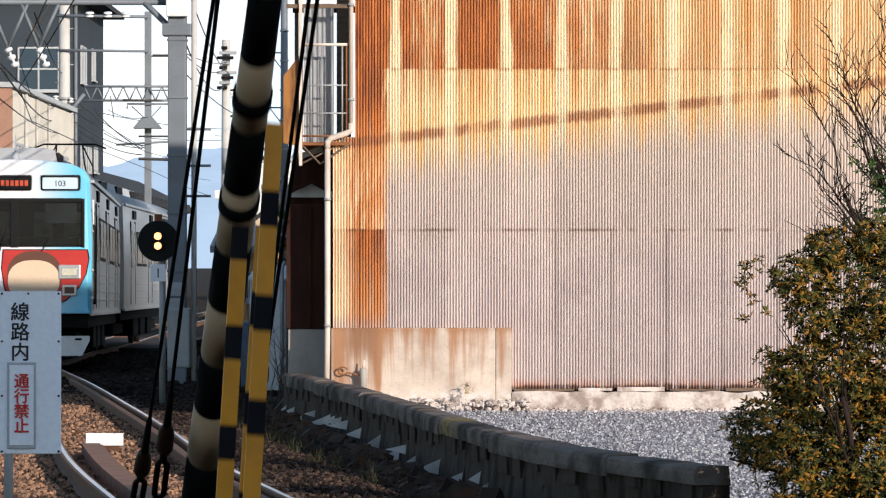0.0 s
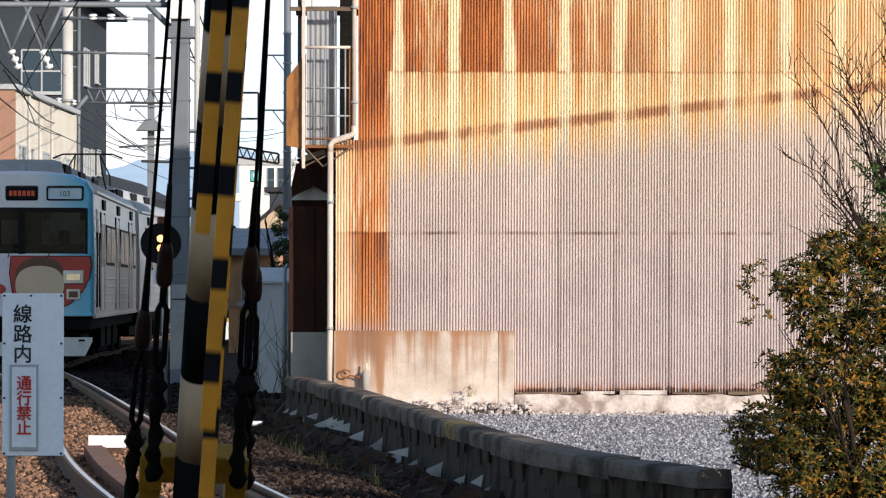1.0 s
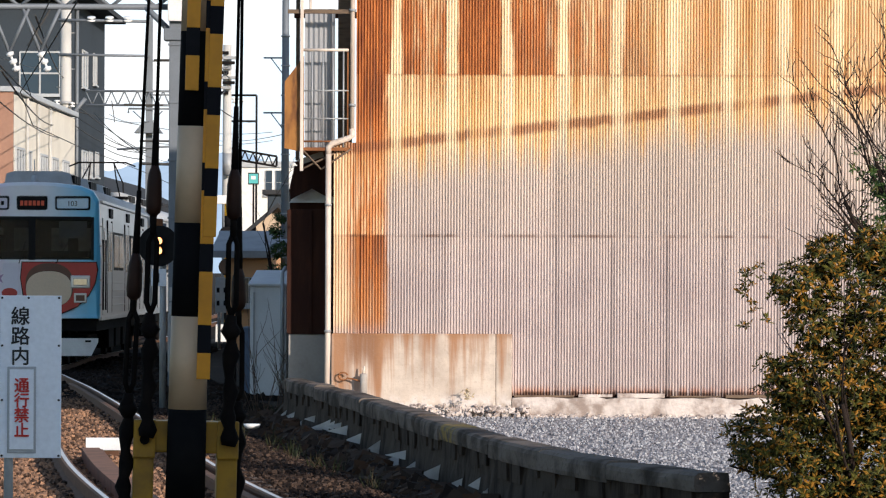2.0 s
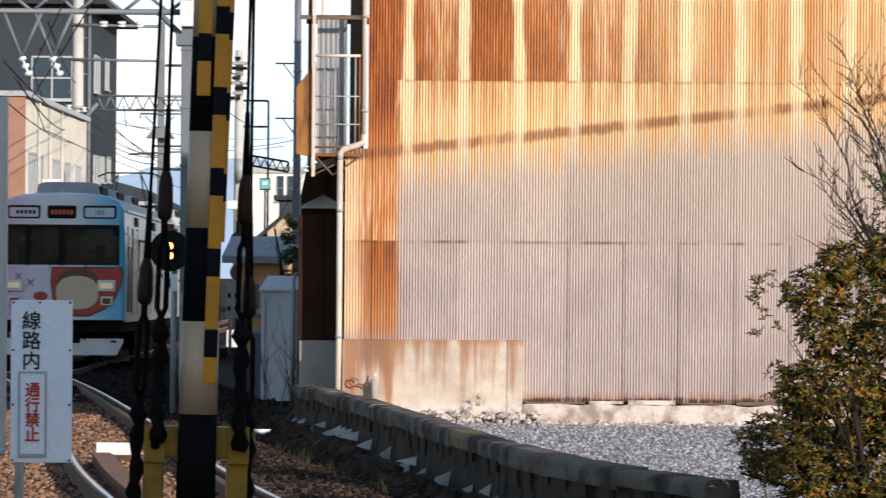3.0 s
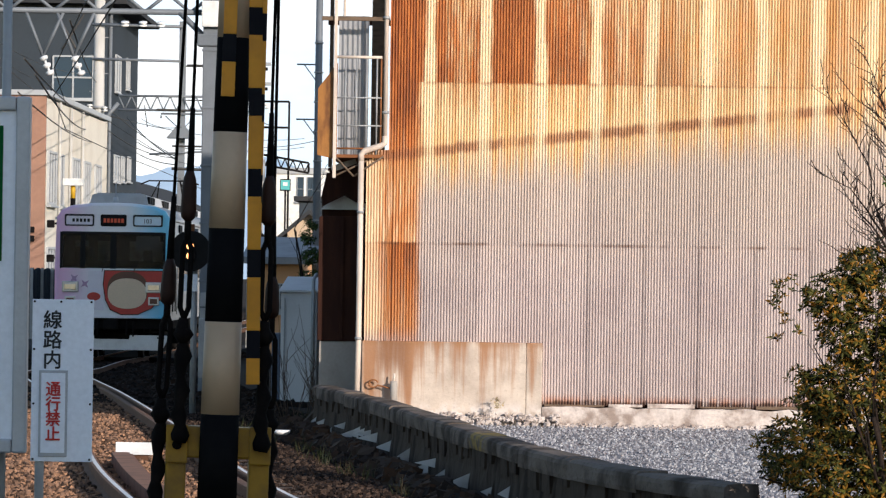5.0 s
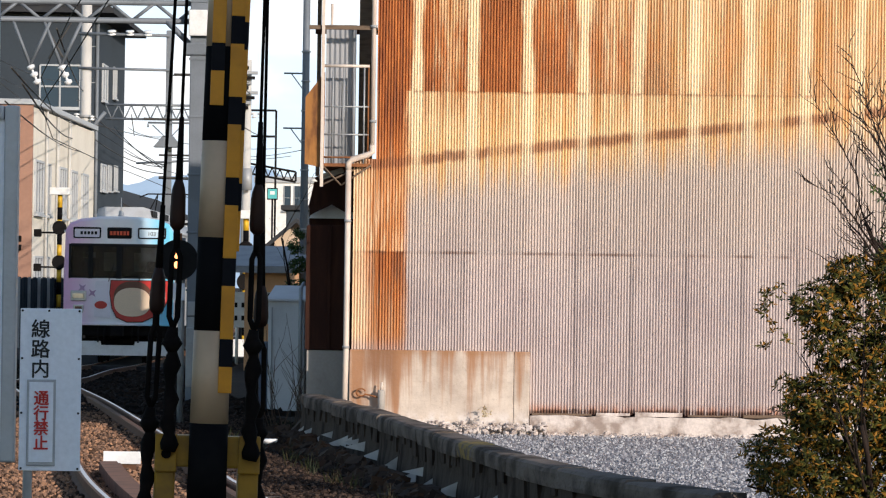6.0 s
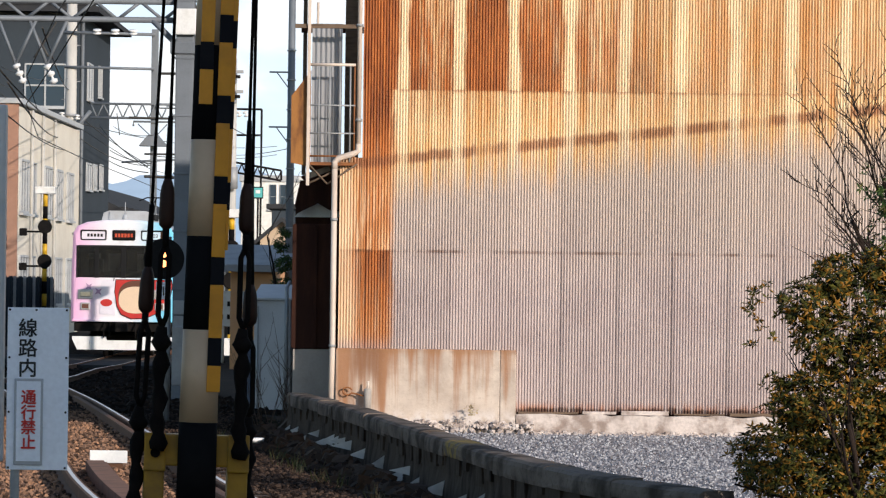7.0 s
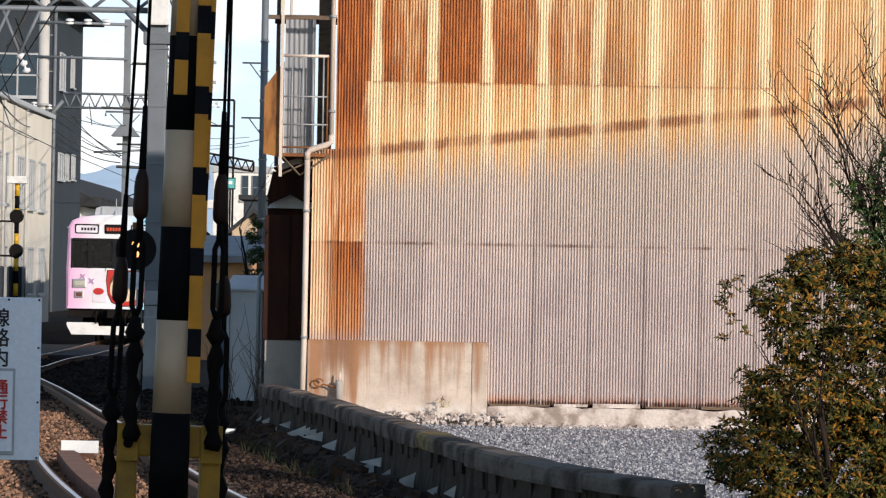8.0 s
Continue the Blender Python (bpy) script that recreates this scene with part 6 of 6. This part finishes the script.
ROOF_TILE = worn("grey_roof_tile", (0.30, 0.30, 0.31), (0.20, 0.20, 0.21), 0.5, 2, 0.7, bump=0.4, grain=14)
TAN = worn("tan_mortar_wall", (0.56, 0.44, 0.32), (0.44, 0.33, 0.24), 0.5, 0.8, 0.9, stretch=(1, 1, 0.4))
ORANGE_WALL = worn("orange_tan_wall", (0.62, 0.34, 0.17), (0.50, 0.26, 0.13), 0.5, 0.8, 0.9)
house("tan_house", -5.694, -4.356, 118.0, 8, 3.119 + 0.17, 3.565 + 0.3, TAN, "tan rendered house with a dark pitched roof")
house("orange_house", -5.023, -4.003, 90.0, 7, 2.190 + 0.17, 2.609 + 0.17, ORANGE_WALL, "low orange-tan house under a grey tiled roof", [(0.30, 1.2, 0.45, 0.6)], False)
white_block = tagged(empty("white_building", (-11.172, 210.0, -0.17)), "bright white flat-roofed building with narrow windows", "building")
part("wall", box(B(), (0, 0, -0.2), (5.2, 14, 7.283 + 0.17), 0.05), WHITE_PAINT, white_block)
part("roof_edge", box(B(), (-0.1, -0.1, 7.283 + 0.175), (5.3, 14.1, 7.405 + 0.4), 0.02), WINDOW_FRAME, white_block)
window_on(white_block, pose(1.55, -0.01, 6.001), 0.35, 1.3, 1, 2)
window_on(white_block, pose(2.1, -0.01, 6.001), 0.35, 1.3, 1, 2)
low_block = tagged(empty("grey_outbuilding", (-6.802, 150.0, -0.17)), "small dark grey flat outbuilding behind the houses", "building")
part("wall", box(B(), (0, 0, -0.2), (3.5, 6, 4.684 + 0.17), 0.05), GREY_WALL, low_block)
part("roof", box(B(), (-0.2, -0.2, 4.684 + 0.175), (3.7, 6.2, 4.750 + 0.3), 0.02), DARK_ROOF, low_block)

roof_sign = tagged(empty("street_sign", (-5.878, 120.0, -0.17)), "small teal and white square sign on a thin post", "sign")
part("post", tube(B(), [(0, 0.05, 0), (0, 0.05, 4.431 + 0.2)], 0.03, 8), UNDER, roof_sign)
part("panel", box(B(), (-0.165, -0.02, 4.431 + 0.17), (0.165, 0.02, 4.798 + 0.17), 0.01), UNDER, roof_sign)
part("teal_face", box(B(), (-0.14, -0.028, 4.449 + 0.19), (0.14, -0.021, 4.763 + 0.17)), worn("teal_face", (0.10, 0.45, 0.45), (0.08, 0.36, 0.36), 0.4, 4, 0.4, bump=0.0), roof_sign)
part("white_mark", box(B(), (-0.07, -0.034, 4.571 + 0.19), (0.07, -0.029, 4.676 + 0.19)), WHITE_PAINT, roof_sign)


def storage_box():
    """The pale sheet-metal store by the track, with a sloping roof."""
    Y = 60.0
    x0, x1 = -2.983, -2.424
    z0 = ground_height(0, Y)
    thing = tagged(empty("storage_shed", (x0, Y, z0)), "pale grey sheet-metal store with a sloping roof", "shed")
    w, h0, h1 = x1 - x0, 1.580 - z0, 1.580 - z0
    part("wall", box(B(), (0, 0, -0.1), (w, 2.6, h0), 0.01), GREY_PALE, thing)
    bm = B()
    vs = [bm.verts.new(c) for c in ((-0.03, -0.05, h0), (w + 0.03, -0.05, h0), (w + 0.03, 2.7, h0 + 0.2), (-0.03, 2.7, h0 + 0.2), (-0.03, -0.05, h0 + 0.03), (w + 0.03, -0.05, h0 + 0.03), (w + 0.03, 2.7, h0 + 0.24), (-0.03, 2.7, h0 + 0.24))]
    for f in ((0, 1, 2, 3), (4, 5, 6, 7), (0, 1, 5, 4), (1, 2, 6, 5), (2, 3, 7, 6), (3, 0, 4, 7)):
        bm.faces.new([vs[i] for i in f])
    bmesh.ops.recalc_face_normals(bm, faces=bm.faces[:])
    part("roof", bm, GREY_PALE, thing)
    part("door_edge", box(B(), (0.05, -0.02, 0.0), (0.07, -0.002, h0 - 0.1)), STEEL, thing)
    part("blue_side", box(B(), (-0.14, 0.1, 0), (-0.01, 1.2, h0 * 0.62), 0.01), worn("blue_grey_tarp", (0.10, 0.13, 0.19), (0.07, 0.09, 0.12), 0.5, 2, 0.8), thing)
    part("gas_pipe", tube(B(), [(w - 0.06, -0.06, 0), (w - 0.06, -0.06, h0 + 0.2), (w - 0.02, 0.1, h0 + 0.28)], 0.03, 8), STEEL, thing)


GREY_PALE = worn("pale_grey_sheet", (0.66, 0.66, 0.67), (0.50, 0.50, 0.50), 0.5, 1.5, 0.7)
storage_box()


def ramp_slab():
    thing = tagged(empty("leaning_slab", (-2.043, 47.000, -0.172)), "old grey concrete slab leaning against the platform wall end", "slab")
    part("slab", box(B(), (-0.32, -0.35, -0.035), (0.32, 0.35, 0.035), 0.012, pose(0.0, 0, 0.20, 0, -48, 2.5)), DARK_STONE, thing)
    part("prop", box(B(), (0.1, -0.1, -0.06), (0.3, 0.3, 0.25), 0.01), DARK_STONE, thing)


ramp_slab()
dish = tagged(empty("white_basin", (-2.112, 43.000, 0.094)), "small white basin lying on the ballast", "basin")
part("bowl", tube(B(), [(0, 0, -0.02), (0, 0, 0.0), (0, 0, 0.035)], [0.05, 0.085, 0.095], 16), WHITE_PLATE, dish)


def beams():
    """Rusty spare rails stacked beside the track."""
    for i in range(5):
        y0 = 26.0 + 0.3 * i
        a, b = rail_point(y0, -2.0 - 0.22 * i), rail_point(y0 + 7, -1.9 - 0.24 * i)
        d = b - a
        bm = box(B(), (0, -0.05, -0.17), (d.length, 0.05, 0.0), 0.012)
        ob = part("spare_rail", bm, RUST_LIGHT if i % 2 else RAIL_RUST, m=pose(a.x, a.y, a.z - 0.01 + 0.03 * (i % 2), 0, 0, math.degrees(math.atan2(d.y, d.x))))
        tagged(ob, "rusty spare rail lying beside the track", "rail", "stacked spare rails")


beams()

# ---- distance ----


def hills():
    bm = B()
    n = 90
    a = []
    for i in range(n):
        x = -420 + 6 * i
        h = 42 + 14 * noise.noise((x * 0.012, 0, 1)) + 4 * noise.noise((x * 0.06, 3, 0)) + 10 * math.exp(-((x + 95) / 40) ** 2)
        a.append([bm.verts.new((x, 1500 + 60 * k, max(-1, h * (k / 4) ** 0.7 + 2 * noise.noise((x * 0.05, k, 0))) if k else -1)) for k in range(5)])
    for p, q in zip(a, a[1:]):
        for k in range(4):
            bm.faces.new((p[k], q[k], q[k + 1], p[k + 1])).smooth = True
    k = Mat("hills_with_haze_glow", 1.0, 0.0, 0.0)
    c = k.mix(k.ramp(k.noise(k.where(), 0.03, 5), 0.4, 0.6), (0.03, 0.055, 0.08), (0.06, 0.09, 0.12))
    # distance haze is put in as a pale blue glow
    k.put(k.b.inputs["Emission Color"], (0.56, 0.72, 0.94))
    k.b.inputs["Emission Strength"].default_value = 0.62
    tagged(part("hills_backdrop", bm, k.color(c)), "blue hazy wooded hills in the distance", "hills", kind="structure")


hills()


def sky_backdrop():
    """Bright thin cloud low over the hills."""
    bm = B()
    vs = [bm.verts.new((x, 2600 - abs(x) * 0.2, z)) for z in (-20, 700) for x in (-1500, 1500)]
    bm.faces.new((vs[0], vs[1], vs[3], vs[2]))
    k = Mat("bright_hazy_sky", 1.0, 0.0, 0.0)
    x, y, z = k.xyz(k.where())
    n = k.noise(k.where(), (0.006, 0.006, 0.012), 5)
    c = k.mix(k.ramp(n, 0.40, 0.62), (0.72, 0.87, 1.0), (1.0, 1.0, 1.0))
    k.put(k.b.inputs["Emission Color"], c)
    k.b.inputs["Emission Strength"].default_value = 1.05
    tagged(part("sky_backdrop", bm, k.color((0, 0, 0))), "bright white hazy sky with faint blue gaps", "sky", kind="structure")


sky_backdrop()
# unseen building, added behind the standpoint to lay shade over the crossing
rear = tagged(empty("corner_building", (7.3, -6.5, -0.1)), "plain unseen cream building added to shade the crossing", "building")
part("wall", box(B(), (0, -14, 0), (7.0, 14.0, 7.75), 0.02), CREAM_WALL, rear)
part("roof", box(B(), (-0.05, -14.1, 7.755), (7.1, 14.0, 7.87), 0.02), DARK_ROOF, rear)

# ---- shrubs and trees ----


def leaf_mat(name, dark, light, dry, dry_share):
    k = Mat(name, 0.6, 0.0, 0.2)
    r = k.island()
    c = k.mix(k.ramp(r, 0.0, 1.0), dark, light)
    c = k.mix(k.ramp(k.math("FRACT", k.math("MULTIPLY", r, 9.7)), 1.0 - dry_share, 1.0 - dry_share * 0.4), c, dry)
    k.b.inputs["Subsurface Weight"].default_value = 0.0
    return k.color(c)


LEAF = leaf_mat("olive_leaf", (0.012, 0.017, 0.004), (0.085, 0.080, 0.013), (0.28, 0.130, 0.016), 0.40)
LEAF_GREEN = leaf_mat("green_leaf", (0.020, 0.045, 0.012), (0.07, 0.12, 0.03), (0.12, 0.11, 0.03), 0.2)
BARK = worn("dark_bark", (0.017, 0.010, 0.007), (0.038, 0.022, 0.015), 0.5, 14, 0.95, bump=0.5)


def leaf(verts, faces, p, d, up, length, width):
    """One folded, pointed leaf of four facets."""
    side = d.cross(up).normalized() * width
    up = side.cross(d).normalized()
    b = len(verts)
    verts += [tuple(p), tuple(p + d * length * 0.45 + side - up * width * 0.3), tuple(p + d * length - up * length * 0.12), tuple(p + d * length * 0.45 - side - up * width * 0.3), tuple(p + d * length * 0.45 + up * width * 0.25)]
    faces += [(b, b + 1, b + 4), (b + 1, b + 2, b + 4), (b + 2, b + 3, b + 4), (b + 3, b, b + 4)]


def crown(name, clumps, per, length, material, parent, seed, label=""):
    """Leaves in whorls at twig ends, gathered in uneven clumps."""
    rng = random.Random(seed)
    verts, faces = [], []
    for (cx, cy, cz, r), n in clumps:
        for _ in range(n):
            while True:
                v = Vector((rng.uniform(-1, 1), rng.uniform(-1, 1), rng.uniform(-1, 1)))
                if 0.25 < v.length < 1:
                    break
            v = v.normalized() * (v.length ** 0.45) * rng.uniform(0.75, 1.12)
            c = Vector((cx, cy, cz)) + Vector((v.x * r, v.y * r, v.z * r * 0.85))
            axis = (v + Vector((0, 0, 0.6)) + 0.5 * Vector((rng.uniform(-1, 1), rng.uniform(-1, 1), rng.uniform(-1, 1)))).normalized()
            o = axis.orthogonal().normalized()
            q = axis.cross(o)
            ph = rng.uniform(0, 6.3)
            for i in range(per):
                a = ph + 2 * math.pi * i / per + rng.uniform(-0.3, 0.3)
                d = (axis * rng.uniform(0.1, 0.9) + (o * math.cos(a) + q * math.sin(a))).normalized()
                leaf(verts, faces, c, d, axis, length * rng.uniform(0.65, 1.2), length * rng.uniform(0.15, 0.21))
    me = bpy.data.meshes.new(name)
    me.from_pydata(verts, [], faces)
    me.materials.append(material)
    ob = new(name, me)
    ob.parent = parent
    if label:
        ob["label"] = label
    return ob


def branch(bm, rng, p, d, length, r, depth, bend=0.25, gravity=0.04, crooked=False):
    """A crooked tapered limb that forks."""
    pts, rad = [p.copy()], [r]
    n = 5
    for i in range(n):
        d = (d + bend * Vector((rng.uniform(-1, 1), rng.uniform(-1, 1), rng.uniform(-0.6, 0.8))) * 0.5 + Vector((0, 0, gravity))).normalized()
        p = p + d * length / n
        pts.append(p.copy())
        rad.append(r * (1 - 0.55 * (i + 1) / n))
        if depth and (i >= 1 or crooked) and rng.random() < (1.0 if crooked else 0.85):
            k = (d + 0.8 * Vector((rng.uniform(-1, 1), rng.uniform(-1, 1), rng.uniform(-0.2, 0.6)))).normalized()
            branch(bm, rng, p, k, length * rng.uniform(0.4, 0.62), max(rad[-1] * 0.6, 0.0045), depth - 1, bend, gravity, crooked)
    tube(bm, pts, rad, 6 if r > 0.01 else 4)
    return pts


def big_shrub():
    thing = tagged(empty("evergreen_shrub", (2.75, 24.6, 0.0)), "dense evergreen shrub with olive and yellowing leaves on the gravel lot", "shrub")
    rng = random.Random(9)
    for i in range(6):
        bm = B()
        a = i * 1.05
        branch(bm, rng, Vector((0.08 * math.cos(a), 0.08 * math.sin(a), 0.0)), Vector((0.5 * math.cos(a), 0.5 * math.sin(a), 1)).normalized(), 1.15, 0.03, 2)
        part("stem", bm, BARK, thing)
    bm = B()
    tube(bm, [(0, 0, 0.35), (-0.5, -0.1, 0.50), (-0.95, -0.15, 0.62)], [0.02, 0.012, 0.006], 6)
    part("low_branch", bm, BARK, thing)
    clumps = []
    shape = [(0.05, 0, 0.55, 0.60), (-0.45, -0.1, 0.62, 0.36), (-0.72, -0.1, 0.78, 0.26), (0.45, 0, 0.7, 0.6), (-0.25, 0, 1.05, 0.42), (0.25, 0, 1.25, 0.55), (-0.52, 0, 1.12, 0.22), (-0.33, 0, 1.52, 0.26), (0.10, 0, 1.65, 0.34), (0.5, 0, 1.72, 0.45), (-0.48, 0, 1.75, 0.20), (-0.30, 0, 1.93, 0.17), (0.0, 0, 1.98, 0.18), (0.75, 0, 1.2, 0.6), (0.6, 0, 0.15, 0.7), (-0.2, 0, 0.15, 0.45)]
    for x, y, z, r in shape:
        clumps.append(((x, y, z, r), int(850 * r * r / 0.30 + 70)))
    crown("crown", clumps, 6, 0.052, LEAF, thing, 21, "olive and yellow-brown pointed leaves")
    wisps = [((-0.62 + rng.uniform(-0.2, 0.1), rng.uniform(-0.2, 0.2), rng.uniform(0.5, 1.9), 0.10), 9) for _ in range(9)]
    crown("outer_leaves", wisps, 5, 0.048, LEAF, thing, 22)
    return thing


big_shrub()


def bare_tree():
    thing = tagged(empty("bare_sapling", (3.68, 27.4, 0.05)), "leafless young tree with thin crooked brown twigs behind the shrub", "tree")
    rng = random.Random(33)
    bm = B()
    tube(bm, [(0, 0, 0), (-0.05, 0, 0.6), (-0.1, 0, 1.2), (-0.12, 0, 1.7)], [0.05, 0.047, 0.042, 0.034], 8)
    part("trunk", bm, BARK, thing)
    aims = [(-0.55, 0.0, 1.0, 1.5), (-0.75, 0.1, 0.8, 1.35), (-0.65, -0.1, 0.9, 1.5), (-0.40, 0.1, 1.0, 1.5), (-0.50, -0.15, 0.85, 1.3), (-0.2, 0, 1.0, 1.4)]
    for x, y, z, L in aims:
        bm = B()
        branch(bm, rng, Vector((-0.1, 0, 1.45 + rng.uniform(-0.25, 0.2))), Vector((x, y, z)).normalized(), L * 0.9, 0.030, 3, 0.6, 0.03, True)
        part("limb", bm, BARK, thing)
    spots = [((rng.uniform(-0.9, -0.3), rng.uniform(-0.3, 0.3), rng.uniform(1.75, 2.6), 0.13), 12) for _ in range(10)] + [((-0.35, 0, 2.15, 0.28), 80), ((-0.65, 0, 1.8, 0.25), 60), ((-0.25, 0, 1.9, 0.3), 100), ((-0.3, 0, 2.4, 0.26), 80), ((-0.48, 0, 2.42, 0.24), 110), ((-0.30, 0, 2.72, 0.22), 90), ((-0.58, 0, 2.12, 0.22), 80)]
    crown("sparse_leaves", spots, 5, 0.05, LEAF_GREEN, thing, 34, "sparse green leaves")
    return thing


bare_tree()


def climber():
    thing = tagged(empty("dark_bush", (-3.419, 80.0, -0.17)), "dark green climbing bush beside the houses", "bush")
    rng = random.Random(4)
    bm = B()
    branch(bm, rng, Vector((0, 0, 0)), Vector((0.05, 0, 1)), 3.0, 0.04, 2)
    part("stem", bm, BARK, thing)
    crown("crown", [((0.02, 0, 1.9, 0.26), 130), ((0.05, 0, 2.4, 0.2), 90), ((-0.03, 0, 2.8, 0.16), 50), ((0.04, 0, 3.05, 0.12), 30)], 5, 0.09, LEAF_GREEN, thing, 41)


climber()


DRY_STALK = worn("dry_brown_stalk", (0.10, 0.065, 0.045), (0.05, 0.03, 0.02), 0.5, 14, 0.95, bump=0.2)


def dry_weeds():
    rng = random.Random(14)
    for k in range(6):
        x, y = -2.224 + rng.uniform(-0.28, 0.26), 50 + rng.uniform(-2.5, 2.5)
        thing = tagged(empty("dry_weed", (x, y, ground_height(x, y))), "tall dry brown weed stalks in rough ground", "weed", "dry weeds by the wall")
        for _ in range(3):
            bm = B()
            branch(bm, rng, Vector((rng.uniform(-0.08, 0.08), rng.uniform(-0.08, 0.08), 0)), Vector((rng.uniform(-0.4, 0.4), 0, 1)).normalized(), rng.uniform(0.5, 1.05), 0.006, 1, 0.3, 0.05)
            part("stalk", bm, DRY_STALK, thing)


dry_weeds()
GRASS = leaf_mat("dull_grass", (0.012, 0.018, 0.006), (0.026, 0.032, 0.011), (0.05, 0.038, 0.02), 0.4)


def grass():
    rng = random.Random(77)
    verts, faces = [], []
    for _ in range(60):
        y = rng.uniform(31, 52)
        x = kerb_at(min(y, 46.3)) - rng.uniform(0.4, 1.0) if y < 46 else -2.191 + rng.uniform(-0.6, 0.5)
        for _ in range(6):
            p = Vector((x + rng.uniform(-0.05, 0.05), y + rng.uniform(-0.05, 0.05), ground_height(x, y) + 0.0))
            d = Vector((rng.uniform(-0.6, 0.6), rng.uniform(-0.6, 0.6), 1)).normalized()
            leaf(verts, faces, p, d, Vector((rng.uniform(-1, 1), rng.uniform(-1, 1), 0.1)), rng.uniform(0.08, 0.22), 0.006)
    me = bpy.data.meshes.new("grass")
    me.from_pydata(verts, [], faces)
    me.materials.append(GRASS)
    tagged(new("grass", me), "thin tufts of dull green grass beside the track", "grass", kind="stuff")


grass()
PALE_WEED = leaf_mat("dry_pale_grass", (0.30, 0.24, 0.14), (0.50, 0.42, 0.28), (0.40, 0.30, 0.16), 0.4)
weed = tagged(empty("pale_weed", (0.279, 45.700, 0.322)), "small pale weed at the foot of the concrete wall", "weed")
crown("leaves", [((0, 0, 0.06, 0.07), 10)], 4, 0.05, PALE_WEED, weed, 61)


def motions():
    """All that moves: the barrier arm with its hanging strips, and the two cars of the train."""
    walk(arm, [(t, ARM_AT @ pose(0, 0, 0, a, 0, 0)) for t, a in ARM_ROWS])
    # each strip hangs plumb and lags a little behind the arm
    lag = {0.0: -5, 0.3: -3, 0.5: 0, 0.7: 2, 1.0: 3, 1.2: 3, 1.5: 2, 1.7: 1}
    walk(strip_a, [(t, strip_pose(2.46, -0.014 + 0.0003 * a, a, lag.get(t, 0), 0.10 * a)) for t, a in ARM_ROWS])
    # once the arm stands, the two longer strips go on swaying sideways
    still = [(t, a) for t, a in ARM_ROWS if t < 2.5]
    walk(strip_b, [(t, strip_pose(2.90, 0.062 - 0.0002 * a, a, lag.get(t, 0) * 0.8, 0.5 + 0.09 * a)) for t, a in still] + [(t, strip_pose(2.90, 0.062, 0, 0, 0.5 - 0.6 * w)) for t, w in STRIP_SWAY])
    walk(strip_c, [(t, strip_pose(2.46, 0.040 + 0.0003 * a, a, lag.get(t, 0) * 0.6, 0.095 * a)) for t, a in still] + [(t, strip_pose(2.46, 0.040, 0, 0, -w)) for t, w in STRIP_SWAY])
    walk(lead_car, [(t, car_pose(y)) for t, y in TRAIN_T])
    walk(second_car, [(t, car_pose(y + 18.5)) for t, y in TRAIN_T])


motions()
